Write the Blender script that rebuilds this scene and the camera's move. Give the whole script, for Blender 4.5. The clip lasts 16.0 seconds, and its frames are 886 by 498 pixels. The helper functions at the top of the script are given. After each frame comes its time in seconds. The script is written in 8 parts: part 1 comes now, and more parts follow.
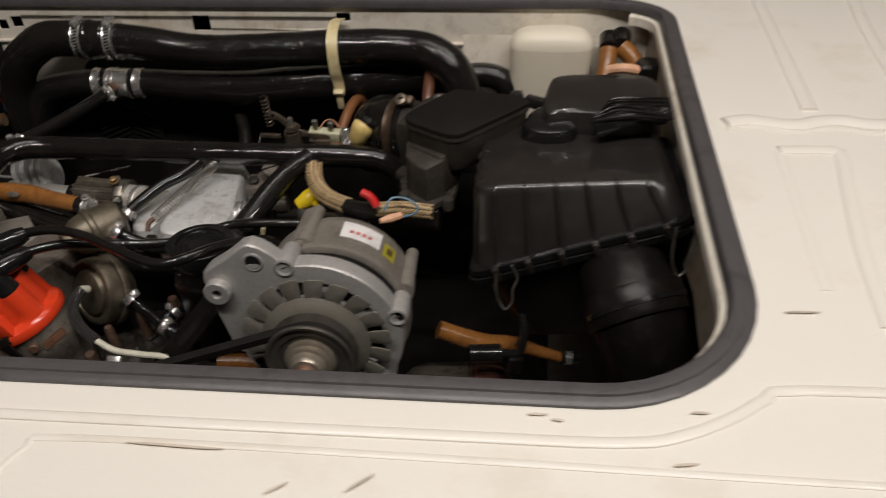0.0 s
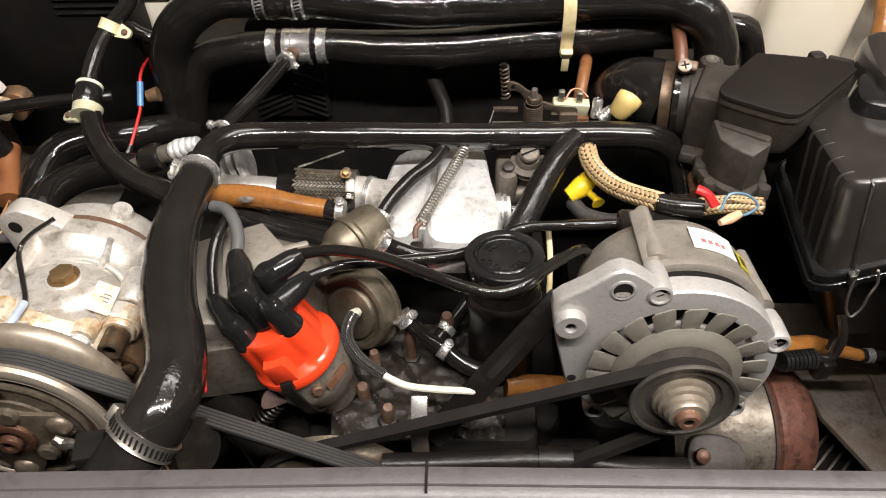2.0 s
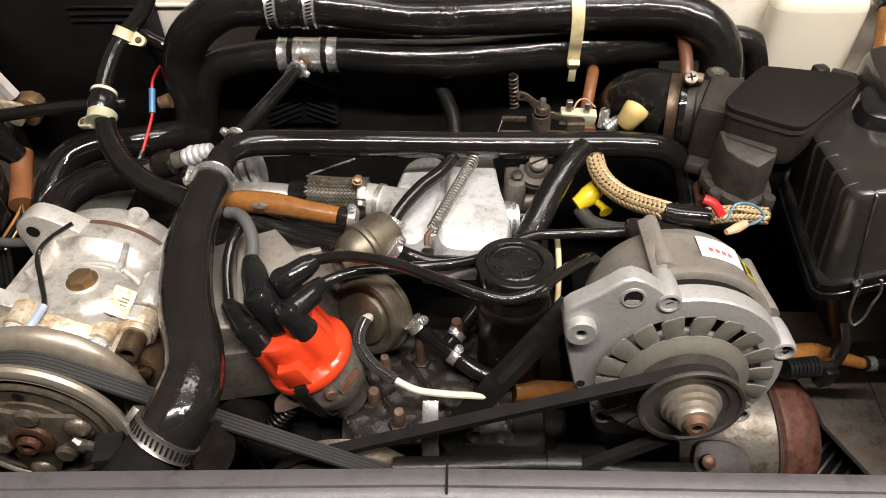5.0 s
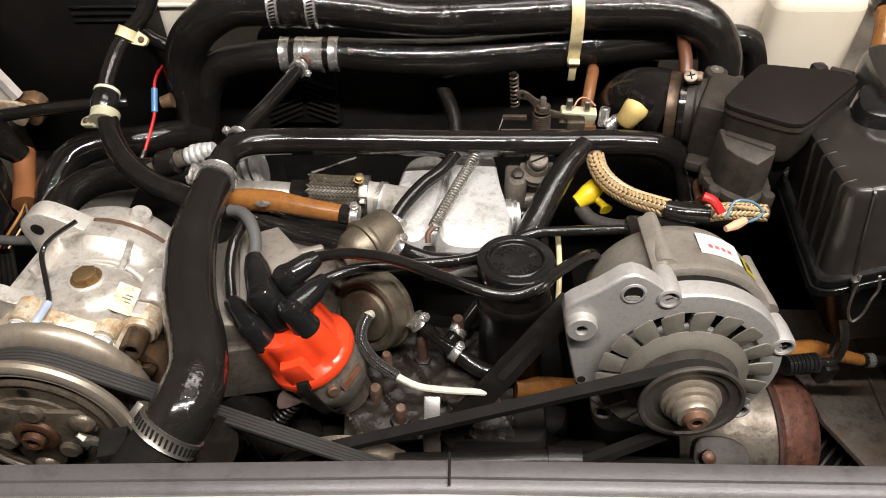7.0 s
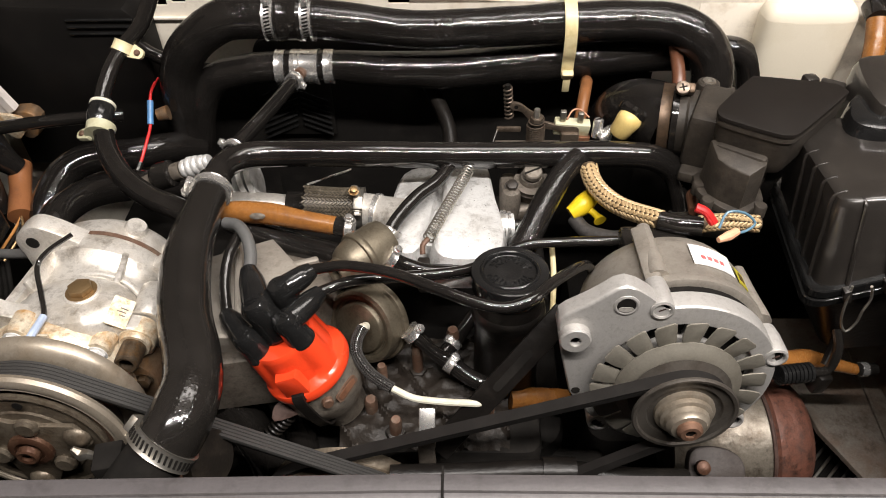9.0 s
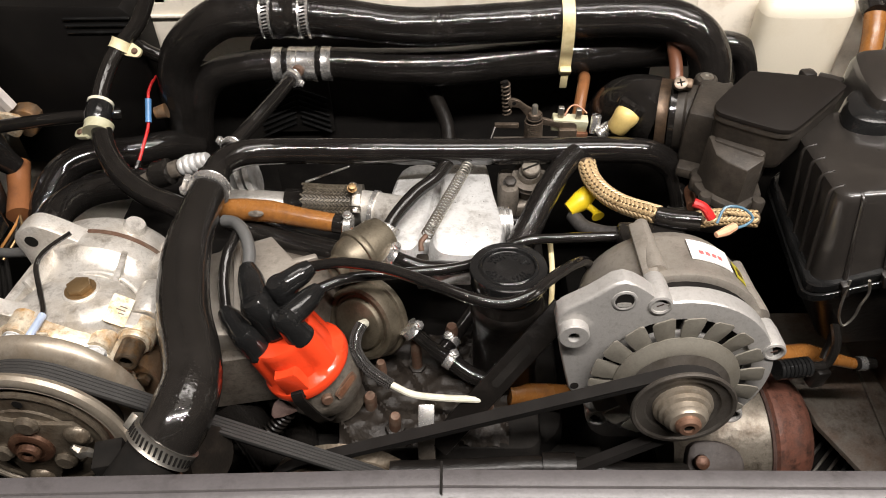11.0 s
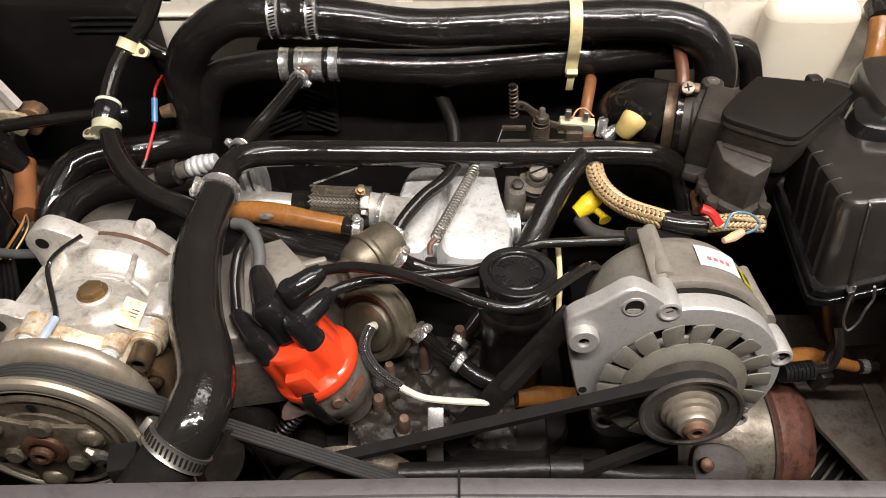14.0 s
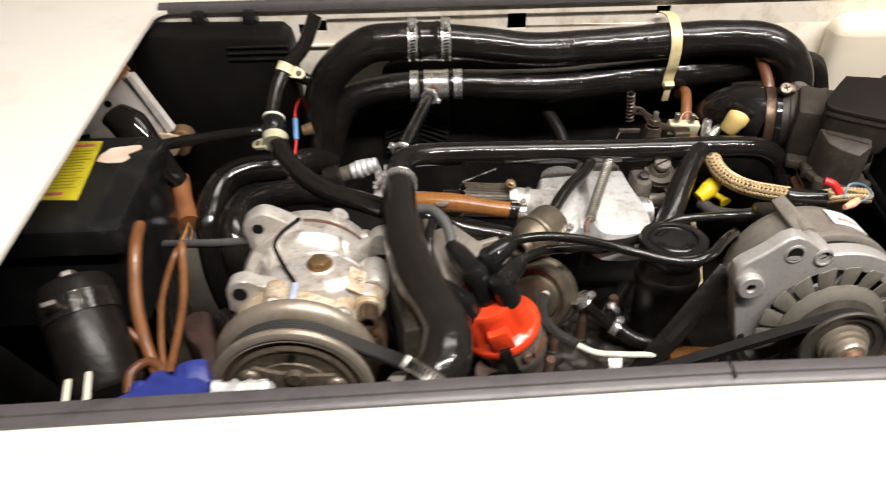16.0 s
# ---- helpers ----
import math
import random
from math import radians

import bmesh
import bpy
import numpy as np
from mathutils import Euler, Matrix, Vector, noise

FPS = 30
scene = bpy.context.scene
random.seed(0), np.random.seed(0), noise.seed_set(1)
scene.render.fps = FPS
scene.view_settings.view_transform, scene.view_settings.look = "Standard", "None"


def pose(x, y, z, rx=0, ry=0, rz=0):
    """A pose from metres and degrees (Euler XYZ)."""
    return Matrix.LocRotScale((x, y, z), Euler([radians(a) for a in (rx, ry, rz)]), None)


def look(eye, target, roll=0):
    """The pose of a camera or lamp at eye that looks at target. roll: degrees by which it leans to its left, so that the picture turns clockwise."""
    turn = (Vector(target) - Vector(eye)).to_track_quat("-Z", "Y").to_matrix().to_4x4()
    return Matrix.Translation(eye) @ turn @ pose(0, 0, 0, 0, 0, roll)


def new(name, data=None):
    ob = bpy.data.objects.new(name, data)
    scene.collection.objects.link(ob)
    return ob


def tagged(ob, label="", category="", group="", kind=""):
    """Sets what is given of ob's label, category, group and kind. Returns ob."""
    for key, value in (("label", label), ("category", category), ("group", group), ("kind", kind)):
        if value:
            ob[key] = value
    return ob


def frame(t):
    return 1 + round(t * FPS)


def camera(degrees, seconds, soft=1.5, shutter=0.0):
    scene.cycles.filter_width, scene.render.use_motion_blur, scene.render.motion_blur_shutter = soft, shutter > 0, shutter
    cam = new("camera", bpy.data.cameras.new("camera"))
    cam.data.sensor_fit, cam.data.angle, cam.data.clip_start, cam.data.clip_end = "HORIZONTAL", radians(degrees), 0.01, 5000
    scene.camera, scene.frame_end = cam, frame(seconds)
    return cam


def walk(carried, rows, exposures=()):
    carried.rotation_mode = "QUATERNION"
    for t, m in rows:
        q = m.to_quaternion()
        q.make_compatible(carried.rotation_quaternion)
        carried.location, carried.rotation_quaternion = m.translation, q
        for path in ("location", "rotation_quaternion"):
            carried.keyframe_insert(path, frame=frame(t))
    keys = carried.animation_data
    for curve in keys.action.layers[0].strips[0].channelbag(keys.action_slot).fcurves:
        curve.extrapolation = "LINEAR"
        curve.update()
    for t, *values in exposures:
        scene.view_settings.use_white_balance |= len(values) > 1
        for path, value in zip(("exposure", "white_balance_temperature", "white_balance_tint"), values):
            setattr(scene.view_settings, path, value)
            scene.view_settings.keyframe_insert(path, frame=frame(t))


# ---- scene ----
cam = camera(62.4, 16.0, 1.0, 0.5)
METRES, EYE, TILT, LEAN, TURN = 0.54, 0.297, -39.60, 1.56, 4.67
ROWS = [
    (0.0, 0.0, 0.0, 0.0, 0.0, 0.0, 0.0),
    (0.5, -0.1613, 0.0899, 0.0284, -0.57, -2.5, 0.22),
    (1.0, -0.2968, 0.1598, 0.0896, -0.75, -4.04, 0.59),
    (1.5, -0.418, 0.1812, 0.1126, -1.54, -5.45, 1.69),
    (2.0, -0.4891, 0.1927, 0.1228, -2.61, -6.21, 2.0),
    (2.5, -0.5045, 0.1899, 0.1263, -3.01, -6.21, 1.51),
    (3.0, -0.5057, 0.1893, 0.1246, -3.27, -6.15, 1.66),
    (3.5, -0.5104, 0.188, 0.1271, -3.16, -6.03, 1.55),
    (4.0, -0.5091, 0.183, 0.1271, -2.98, -5.86, 1.5),
    (6.5, -0.5098, 0.1731, 0.1233, -2.8, -5.68, 1.62),
    (7.0, -0.5117, 0.1705, 0.1212, -2.84, -5.62, 1.66),
    (7.5, -0.5121, 0.1701, 0.123, -2.81, -5.42, 1.84),
    (8.0, -0.5116, 0.1702, 0.1248, -2.82, -5.26, 1.83),
    (8.5, -0.5091, 0.169, 0.1268, -2.92, -5.13, 1.79),
    (9.0, -0.5075, 0.1667, 0.1267, -3.05, -5.01, 1.85),
    (11.5, -0.5061, 0.165, 0.1261, -3.11, -5.43, 2.16),
    (12.0, -0.5162, 0.1692, 0.1315, -3.29, -5.61, 1.96),
    (12.5, -0.5181, 0.1677, 0.1347, -3.23, -5.56, 1.93),
    (13.0, -0.5196, 0.1632, 0.1349, -3.19, -5.42, 2.02),
    (13.5, -0.5234, 0.1608, 0.1397, -3.3, -5.48, 1.96),
    (14.0, -0.5251, 0.1616, 0.1424, -3.46, -5.82, 1.82),
    (14.5, -0.5319, 0.1628, 0.1428, -3.67, -6.04, 1.92),
    (15.0, -0.5585, 0.1483, 0.1418, -3.98, -5.68, 1.97),
    (15.5, -0.6712, 0.1017, 0.103, -4.79, -3.98, 2.3),
    (16.0, -0.84, 0.0334, 0.0404, -5.85, -1.11, 3.74),
]
walk(cam, [(t, pose(0, 0, EYE, TILT, LEAN, TURN) @ pose(METRES * x, METRES * y, METRES * z, 90 + pitch, roll, yaw)) for t, x, y, z, yaw, pitch, roll in ROWS],
     [(0.0, -1.42), (0.3, -0.98), (0.5, -0.68), (0.75, -0.22), (1.0, 0.22), (1.5, 0.32), (2.0, 0.16), (2.5, 0.0), (15.2, 0.0), (16.0, 0.05)])

# ---- world and light ----
world = bpy.data.worlds.new("garage_air")
scene.world = world
world.use_nodes = True
world.node_tree.nodes["Background"].inputs[0].default_value = (1.0, 0.93, 0.82, 1)
world.node_tree.nodes["Background"].inputs[1].default_value = 0.075


def area_lamp(name, eye, target, sx, sy, watts, colour):
    data = bpy.data.lights.new(name, "AREA")
    data.shape, data.size, data.size_y, data.energy, data.color = "RECTANGLE", sx, sy, watts, colour
    ob = new(name, data)
    ob.matrix_world = look(eye, target)
    return ob


WARM = (1.0, 0.935, 0.885)
area_lamp("tube_light", (0.14, -0.03, 1.18), (0.14, 0.45, 0.0), 1.60, 0.026, 45.0, WARM)
# Added soft fill in place of ceiling bounce, not a known lamp.
area_lamp("bounce_fill", (0.16, 0.66, 1.24), (0.16, 0.60, 0.0), 1.20, 0.22, 9.0, WARM)


# ---- materials ----
def material(name, colour, rough=0.5, metal=0.0, spot=None, spot_scale=40.0, spot_amount=0.5, grain=0.0, grain_scale=700.0,
             rough_var=0.12, bump_scale=120.0, bump=0.0, coat=0.0, spec=0.5, speck=0.0, speck_scale=260.0, drops=0.0, drop_scale=420.0):
    """Two-scale procedural surface: a base colour mottled towards spot, with grain and relief."""
    m = bpy.data.materials.new(name)
    m.use_nodes = True
    t = m.node_tree
    n, l = t.nodes, t.links
    b = n["Principled BSDF"]
    b.inputs["Metallic"].default_value = metal
    b.inputs["Specular IOR Level"].default_value = spec
    b.inputs["Coat Weight"].default_value = coat
    b.inputs["Coat Roughness"].default_value = 0.12
    co = n.new("ShaderNodeTexCoord")
    inf = n.new("ShaderNodeObjectInfo")
    add = n.new("ShaderNodeVectorMath")
    add.operation = "ADD"
    l.new(co.outputs["Object"], add.inputs[0])
    l.new(inf.outputs["Random"], add.inputs[1])
    big = n.new("ShaderNodeTexNoise")
    big.inputs["Scale"].default_value, big.inputs["Detail"].default_value, big.inputs["Roughness"].default_value = spot_scale, 6, 0.65
    l.new(add.outputs[0], big.inputs["Vector"])
    ramp = n.new("ShaderNodeValToRGB")
    ramp.color_ramp.elements[0].position, ramp.color_ramp.elements[1].position = 0.62 - 0.28 * spot_amount, 0.74
    l.new(big.outputs["Fac"], ramp.inputs["Fac"])
    mix = n.new("ShaderNodeMix")
    mix.data_type = "RGBA"
    second = spot if spot else tuple(c * 0.6 for c in colour)
    mix.inputs["A"].default_value, mix.inputs["B"].default_value = (*colour, 1), (*second, 1)
    l.new(ramp.outputs["Color"], mix.inputs["Factor"])
    fine = n.new("ShaderNodeTexNoise")
    fine.inputs["Scale"].default_value, fine.inputs["Detail"].default_value = grain_scale, 3
    l.new(add.outputs[0], fine.inputs["Vector"])
    hsv = n.new("ShaderNodeHueSaturation")
    val = n.new("ShaderNodeMapRange")
    val.inputs["To Min"].default_value, val.inputs["To Max"].default_value = 1 - grain, 1 + grain
    l.new(fine.outputs["Fac"], val.inputs["Value"])
    l.new(val.outputs["Result"], hsv.inputs["Value"])
    if speck:
        sp = n.new("ShaderNodeTexNoise")
        sp.inputs["Scale"].default_value, sp.inputs["Detail"].default_value, sp.inputs["Roughness"].default_value = speck_scale, 8, 0.75
        l.new(add.outputs[0], sp.inputs["Vector"])
        sr = n.new("ShaderNodeMapRange")
        sr.inputs["From Min"].default_value, sr.inputs["From Max"].default_value = 0.50, 0.68
        sr.inputs["To Min"].default_value, sr.inputs["To Max"].default_value = 0.0, speck
        l.new(sp.outputs["Fac"], sr.inputs["Value"])
        sm = n.new("ShaderNodeMix")
        sm.data_type = "RGBA"
        sm.inputs["B"].default_value = (second[0] * 0.35, second[1] * 0.32, second[2] * 0.28, 1)
        l.new(sr.outputs["Result"], sm.inputs["Factor"])
        l.new(mix.outputs["Result"], sm.inputs["A"])
        l.new(sm.outputs["Result"], hsv.inputs["Color"])
    else:
        l.new(mix.outputs["Result"], hsv.inputs["Color"])
    l.new(hsv.outputs["Color"], b.inputs["Base Color"])
    rr = n.new("ShaderNodeMapRange")
    rr.inputs["To Min"].default_value, rr.inputs["To Max"].default_value = max(0.03, rough - rough_var), min(1, rough + rough_var)
    l.new(big.outputs["Fac"], rr.inputs["Value"])
    l.new(rr.outputs["Result"], b.inputs["Roughness"])
    if bump:
        rel = n.new("ShaderNodeTexNoise")
        rel.inputs["Scale"].default_value, rel.inputs["Detail"].default_value = bump_scale, 5
        l.new(add.outputs[0], rel.inputs["Vector"])
        bp = n.new("ShaderNodeBump")
        bp.inputs["Strength"].default_value, bp.inputs["Distance"].default_value = bump, 0.002
        height = rel.outputs["Fac"]
        if drops:
            dn = n.new("ShaderNodeTexVoronoi")
            dn.inputs["Scale"].default_value = drop_scale
            l.new(add.outputs[0], dn.inputs["Vector"])
            dr = n.new("ShaderNodeMapRange")
            dr.interpolation_type = "SMOOTHSTEP"
            dr.inputs["From Min"].default_value, dr.inputs["From Max"].default_value = 0.05, 0.45
            dr.inputs["To Min"].default_value, dr.inputs["To Max"].default_value = drops, 0.0
            l.new(dn.outputs["Distance"], dr.inputs["Value"])
            mu = n.new("ShaderNodeMath")
            mu.operation = "MULTIPLY"
            gate = n.new("ShaderNodeMapRange")
            gate.inputs["To Min"].default_value = 0.40
            l.new(ramp.outputs["Color"], gate.inputs["Value"])
            l.new(dr.outputs["Result"], mu.inputs[0])
            l.new(gate.outputs["Result"], mu.inputs[1])
            ad = n.new("ShaderNodeMath")
            ad.operation = "ADD"
            l.new(mu.outputs[0], ad.inputs[0])
            l.new(rel.outputs["Fac"], ad.inputs[1])
            height = ad.outputs[0]
        l.new(height, bp.inputs["Height"])
        l.new(bp.outputs["Normal"], b.inputs["Normal"])
    return m


cream = material("cream_paint", (0.80, 0.765, 0.695), 0.40, spot=(0.71, 0.64, 0.54), spot_scale=9, spot_amount=0.25, grain=0.03, bump=0.05, bump_scale=300, coat=0.15)
cream_wall = material("cream_paint_dusty", (0.81, 0.75, 0.645), 0.48, spot=(0.50, 0.39, 0.27), spot_scale=14, spot_amount=0.3, grain=0.04, bump=0.06, speck=0.3, speck_scale=40)
scuff = material("scuff_mark", (0.62, 0.545, 0.45), 0.7, grain=0.2)
seal_rubber = material("seal_rubber", (0.080, 0.0735, 0.0755), 0.38, spot=(0.050, 0.045, 0.046), spot_scale=42, spot_amount=0.3, grain=0.14, bump=0.08, bump_scale=900, speck=0.35, speck_scale=90)
wet = material("wet_black_rubber", (0.0100, 0.0090, 0.0083), 0.045, spot=(0.018, 0.016, 0.0145), spot_scale=34, spot_amount=0.5, grain=0.2, bump=0.13, bump_scale=95, rough_var=0.02, spec=0.6, drops=0.30, drop_scale=900)
knit = material("wet_knit_rubber", (0.0100, 0.0090, 0.0083), 0.055, spot=(0.019, 0.017, 0.0155), spot_scale=26, spot_amount=0.6, grain=0.2, bump=0.24, bump_scale=100, rough_var=0.025, spec=0.5, drops=1.0, drop_scale=780)
satin = material("satin_black_rubber", (0.0125, 0.0112, 0.0101), 0.10, spot=(0.018, 0.016, 0.0145), spot_scale=26, spot_amount=0.4, grain=0.2, bump=0.14, bump_scale=80, rough_var=0.05, drops=0.7, drop_scale=420)
boxplastic = material("black_moulded_plastic", (0.020, 0.0175, 0.0155), 0.32, spot=(0.030, 0.0262, 0.0228), spot_scale=25, spot_amount=0.5, grain=0.25, bump=0.05, bump_scale=1000, coat=0.7)
shiny_plastic = material("black_gloss_plastic", (0.010, 0.010, 0.010), 0.13, spot=(0.02, 0.02, 0.02), grain=0.1, bump=0.05, bump_scale=500)
meter_cover = material("black_meter_cover", (0.0112, 0.0090, 0.0076), 0.58, spot=(0.0105, 0.0088, 0.0076), spot_scale=30, grain=0.2, bump=0.12, bump_scale=1400, spec=0.18)
meter_body = material("dark_grey_casting", (0.036, 0.0308, 0.0255), 0.50, spot=(0.068, 0.057, 0.046), spot_scale=45, spot_amount=0.55, grain=0.25, bump=0.16, bump_scale=420, spec=0.32, speck=0.6, speck_scale=160)
alu = material("cast_aluminium", (0.61, 0.585, 0.545), 0.38, 0.55, spot=(0.43, 0.40, 0.355), spot_scale=30, spot_amount=0.45, grain=0.14, bump=0.14, bump_scale=650, speck=0.6, speck_scale=55)
alu_bright = material("bright_sandcast_aluminium", (0.80, 0.80, 0.79), 0.46, 0.5, spot=(0.50, 0.48, 0.45), spot_scale=26, spot_amount=0.45, grain=0.10, bump=0.10, bump_scale=900, speck=0.55, speck_scale=110)
alu_old = material("oxidised_aluminium", (0.74, 0.71, 0.66), 0.36, 0.55, spot=(0.50, 0.445, 0.37), spot_scale=34, spot_amount=0.5, grain=0.18, bump=0.14, bump_scale=800, speck=0.65, speck_scale=85)
alu_grey = material("grey_cast_housing", (0.34, 0.31, 0.27), 0.48, 0.45, spot=(0.23, 0.205, 0.175), spot_scale=26, spot_amount=0.5, grain=0.12, bump=0.14, bump_scale=700, speck=0.35, speck_scale=140)
rust_brown = material("rust_stained_steel", (0.20, 0.135, 0.085), 0.42, 0.5, spot=(0.30, 0.15, 0.05), spot_scale=70, spot_amount=0.5, grain=0.25, bump=0.2, bump_scale=400, speck=0.6, speck_scale=200)
rusty = material("rusty_steel", (0.135, 0.074, 0.048), 0.60, 0.3, spot=(0.24, 0.185, 0.14), spot_scale=70, spot_amount=0.5, grain=0.3, bump=0.3, bump_scale=300, speck=0.7, speck_scale=220)
corroded = material("corroded_cast_yellow", (0.72, 0.64, 0.50), 0.38, 0.4, spot=(0.48, 0.24, 0.05), spot_scale=75, spot_amount=0.65, grain=0.25, bump=0.2, bump_scale=450, speck=0.7, speck_scale=180)
plate_metal = material("worn_clutch_plate", (0.165, 0.138, 0.104), 0.38, 0.5, spot=(0.095, 0.066, 0.042), spot_scale=60, spot_amount=0.6, grain=0.3, bump=0.2, bump_scale=350, speck=0.6, speck_scale=160)
steel = material("bright_steel", (0.80, 0.79, 0.77), 0.26, 0.85, spot=(0.6, 0.57, 0.52), spot_scale=80, spot_amount=0.35, grain=0.08)
steel_dull = material("dull_zinc_steel", (0.42, 0.40, 0.36), 0.4, 0.9, spot=(0.25, 0.20, 0.14), spot_scale=90, spot_amount=0.5, grain=0.15, bump=0.1)
silver_paint = material("silver_painted_casting", (0.50, 0.485, 0.465), 0.40, 0.45, spot=(0.46, 0.445, 0.42), spot_scale=24, spot_amount=0.3, grain=0.08, bump=0.10, bump_scale=700, speck=0.30, speck_scale=300)
fan_grey = material("dusty_fan", (0.22, 0.205, 0.172), 0.5, 0.3, spot=(0.17, 0.155, 0.125), spot_scale=25, grain=0.15, bump=0.08, speck=0.3, speck_scale=70)
pulley_steel = material("worn_pulley_steel", (0.35, 0.305, 0.245), 0.38, 0.55, spot=(0.25, 0.19, 0.125), spot_scale=22, spot_amount=0.5, grain=0.14, speck=0.3, speck_scale=90)
dark_iron = material("greasy_dark_iron", (0.016, 0.0135, 0.0112), 0.42, 0.2, spot=(0.044, 0.034, 0.026), spot_scale=70, spot_amount=0.55, grain=0.5, bump=0.12, bump_scale=500, speck=0.5, speck_scale=240)
greasy = material("oily_black_casting", (0.020, 0.0160, 0.0128), 0.52, 0.0, spot=(0.036, 0.028, 0.021), spot_scale=80, spot_amount=0.35, grain=0.5, bump=0.25, bump_scale=420, rough_var=0.2, spec=0.3, speck=0.5, speck_scale=300)
# Matt black parts; also paints the shade inside bores, slots and cavities.
black_and_shade = material("matt_black_and_shade", (0.0098, 0.0089, 0.0081), 0.85, spot=(0.022, 0.0195, 0.017), spot_scale=20, grain=0.3, bump=0.2, spec=0.10)
dirt_grey = material("dirty_engine_grey", (0.15, 0.13, 0.108), 0.55, 0.3, spot=(0.07, 0.056, 0.042), spot_scale=45, spot_amount=0.6, grain=0.3, bump=0.25, bump_scale=300, speck=0.6, speck_scale=200)
dist_grey = material("dirty_dist_casting", (0.22, 0.195, 0.165), 0.45, 0.5, spot=(0.10, 0.08, 0.058), spot_scale=60, spot_amount=0.6, grain=0.25, bump=0.2, bump_scale=450, speck=0.6, speck_scale=180)
zinc_brown = material("tarnished_zinc_can", (0.175, 0.150, 0.110), 0.44, 0.65, spot=(0.09, 0.073, 0.047), spot_scale=34, spot_amount=0.55, grain=0.25, bump=0.08, bump_scale=500, speck=0.5, speck_scale=160)
orange_cap = material("orange_bakelite", (0.80, 0.062, 0.018), 0.24, spot=(0.62, 0.045, 0.012), spot_scale=30, spot_amount=0.35, grain=0.04, bump=0.05, bump_scale=600, coat=0.2)
amber = material("amber_sleeve", (0.27, 0.112, 0.028), 0.28, spot=(0.13, 0.048, 0.014), spot_scale=60, spot_amount=0.45, grain=0.15, bump=0.14, bump_scale=300)
brown_rubber = material("brown_rubber", (0.115, 0.044, 0.019), 0.34, spot=(0.08, 0.03, 0.014), spot_scale=60, grain=0.2, bump=0.12)
tan_sheath = material("tan_cloth_sheath", (0.215, 0.090, 0.034), 0.32, spot=(0.12, 0.045, 0.018), spot_scale=70, spot_amount=0.6, grain=0.25, bump=0.15)
brass = material("tarnished_brass", (0.33, 0.22, 0.11), 0.4, 0.8, spot=(0.2, 0.13, 0.06), spot_scale=60, grain=0.12)
shaft_brown = material("browned_shaft_steel", (0.27, 0.155, 0.105), 0.4, 0.55, spot=(0.18, 0.09, 0.055), spot_scale=80, grain=0.15)
brown_sleeve = material("reddish_brown_sleeve", (0.135, 0.055, 0.030), 0.36, spot=(0.09, 0.034, 0.018), spot_scale=60, grain=0.15, bump=0.08)
copper_tube = material("tarnished_copper", (0.30, 0.145, 0.085), 0.42, 0.5, spot=(0.17, 0.075, 0.042), spot_scale=60, grain=0.2, speck=0.4, speck_scale=200)
ivory = material("aged_nylon", (0.72, 0.62, 0.36), 0.45, spot=(0.52, 0.42, 0.20), spot_scale=60, grain=0.06)
white_nylon = material("white_nylon", (0.72, 0.70, 0.58), 0.42, spot=(0.52, 0.48, 0.36), spot_scale=80, grain=0.06)
ivory_pale = material("pale_aged_nylon", (0.74, 0.66, 0.42), 0.42, spot=(0.58, 0.47, 0.25), spot_scale=70, grain=0.05)
clip_green = material("greenish_aged_nylon", (0.52, 0.51, 0.36), 0.42, spot=(0.40, 0.37, 0.22), spot_scale=80, grain=0.06)
bottle_white = material("milky_polythene", (0.80, 0.735, 0.60), 0.45, spot=(0.72, 0.64, 0.49), spot_scale=12, grain=0.03)
braid_core = material("braid_core", (0.07, 0.045, 0.022), 0.7, grain=0.3)
tan_braid = material("tan_braid", (0.52, 0.38, 0.21), 0.36, 0.25, spot=(0.36, 0.24, 0.115), spot_scale=120, grain=0.3)
cloth_grey = material("grey_cloth_braid", (0.040, 0.037, 0.035), 0.6, spot=(0.075, 0.070, 0.066), spot_scale=300, grain=0.3)
yellow_plastic = material("yellow_plastic", (0.80, 0.58, 0.02), 0.35, spot=(0.6, 0.40, 0.02), grain=0.06)
red_wire = material("red_wire", (0.62, 0.02, 0.02), 0.35, grain=0.05)
blue_wire = material("dull_blue_wire", (0.10, 0.20, 0.28), 0.3, grain=0.05)
blue_plastic = material("blue_plastic", (0.10, 0.27, 0.55), 0.3, grain=0.05)
pale_blue = material("pale_blue_nylon", (0.42, 0.50, 0.66), 0.3, grain=0.05)
peach_wire = material("peach_sleeve", (0.75, 0.42, 0.26), 0.5, grain=0.08)
blue_rag = material("blue_rag", (0.024, 0.036, 0.20), 0.34, spot=(0.016, 0.022, 0.12), spot_scale=60, grain=0.15, bump=0.3, bump_scale=200)
grey_lead = material("grey_lead", (0.10, 0.10, 0.098), 0.4, grain=0.1)
label_white = material("white_label", (0.82, 0.80, 0.78), 0.4, grain=0.02)
label_red = material("label_red", (0.60, 0.14, 0.14), 0.5)
label_yellow = material("yellow_label", (0.66, 0.56, 0.03), 0.4, spot=(0.5, 0.42, 0.03), spot_scale=60, grain=0.05)
label_ink = material("label_ink", (0.38, 0.33, 0.03), 0.5)
paper = material("torn_paper", (0.72, 0.55, 0.45), 0.7, spot=(0.6, 0.4, 0.3), grain=0.08)
grey_paint = material("grey_primer_panel", (0.66, 0.61, 0.575), 0.5, spot=(0.28, 0.25, 0.22), spot_scale=18, grain=0.06, bump=0.08)
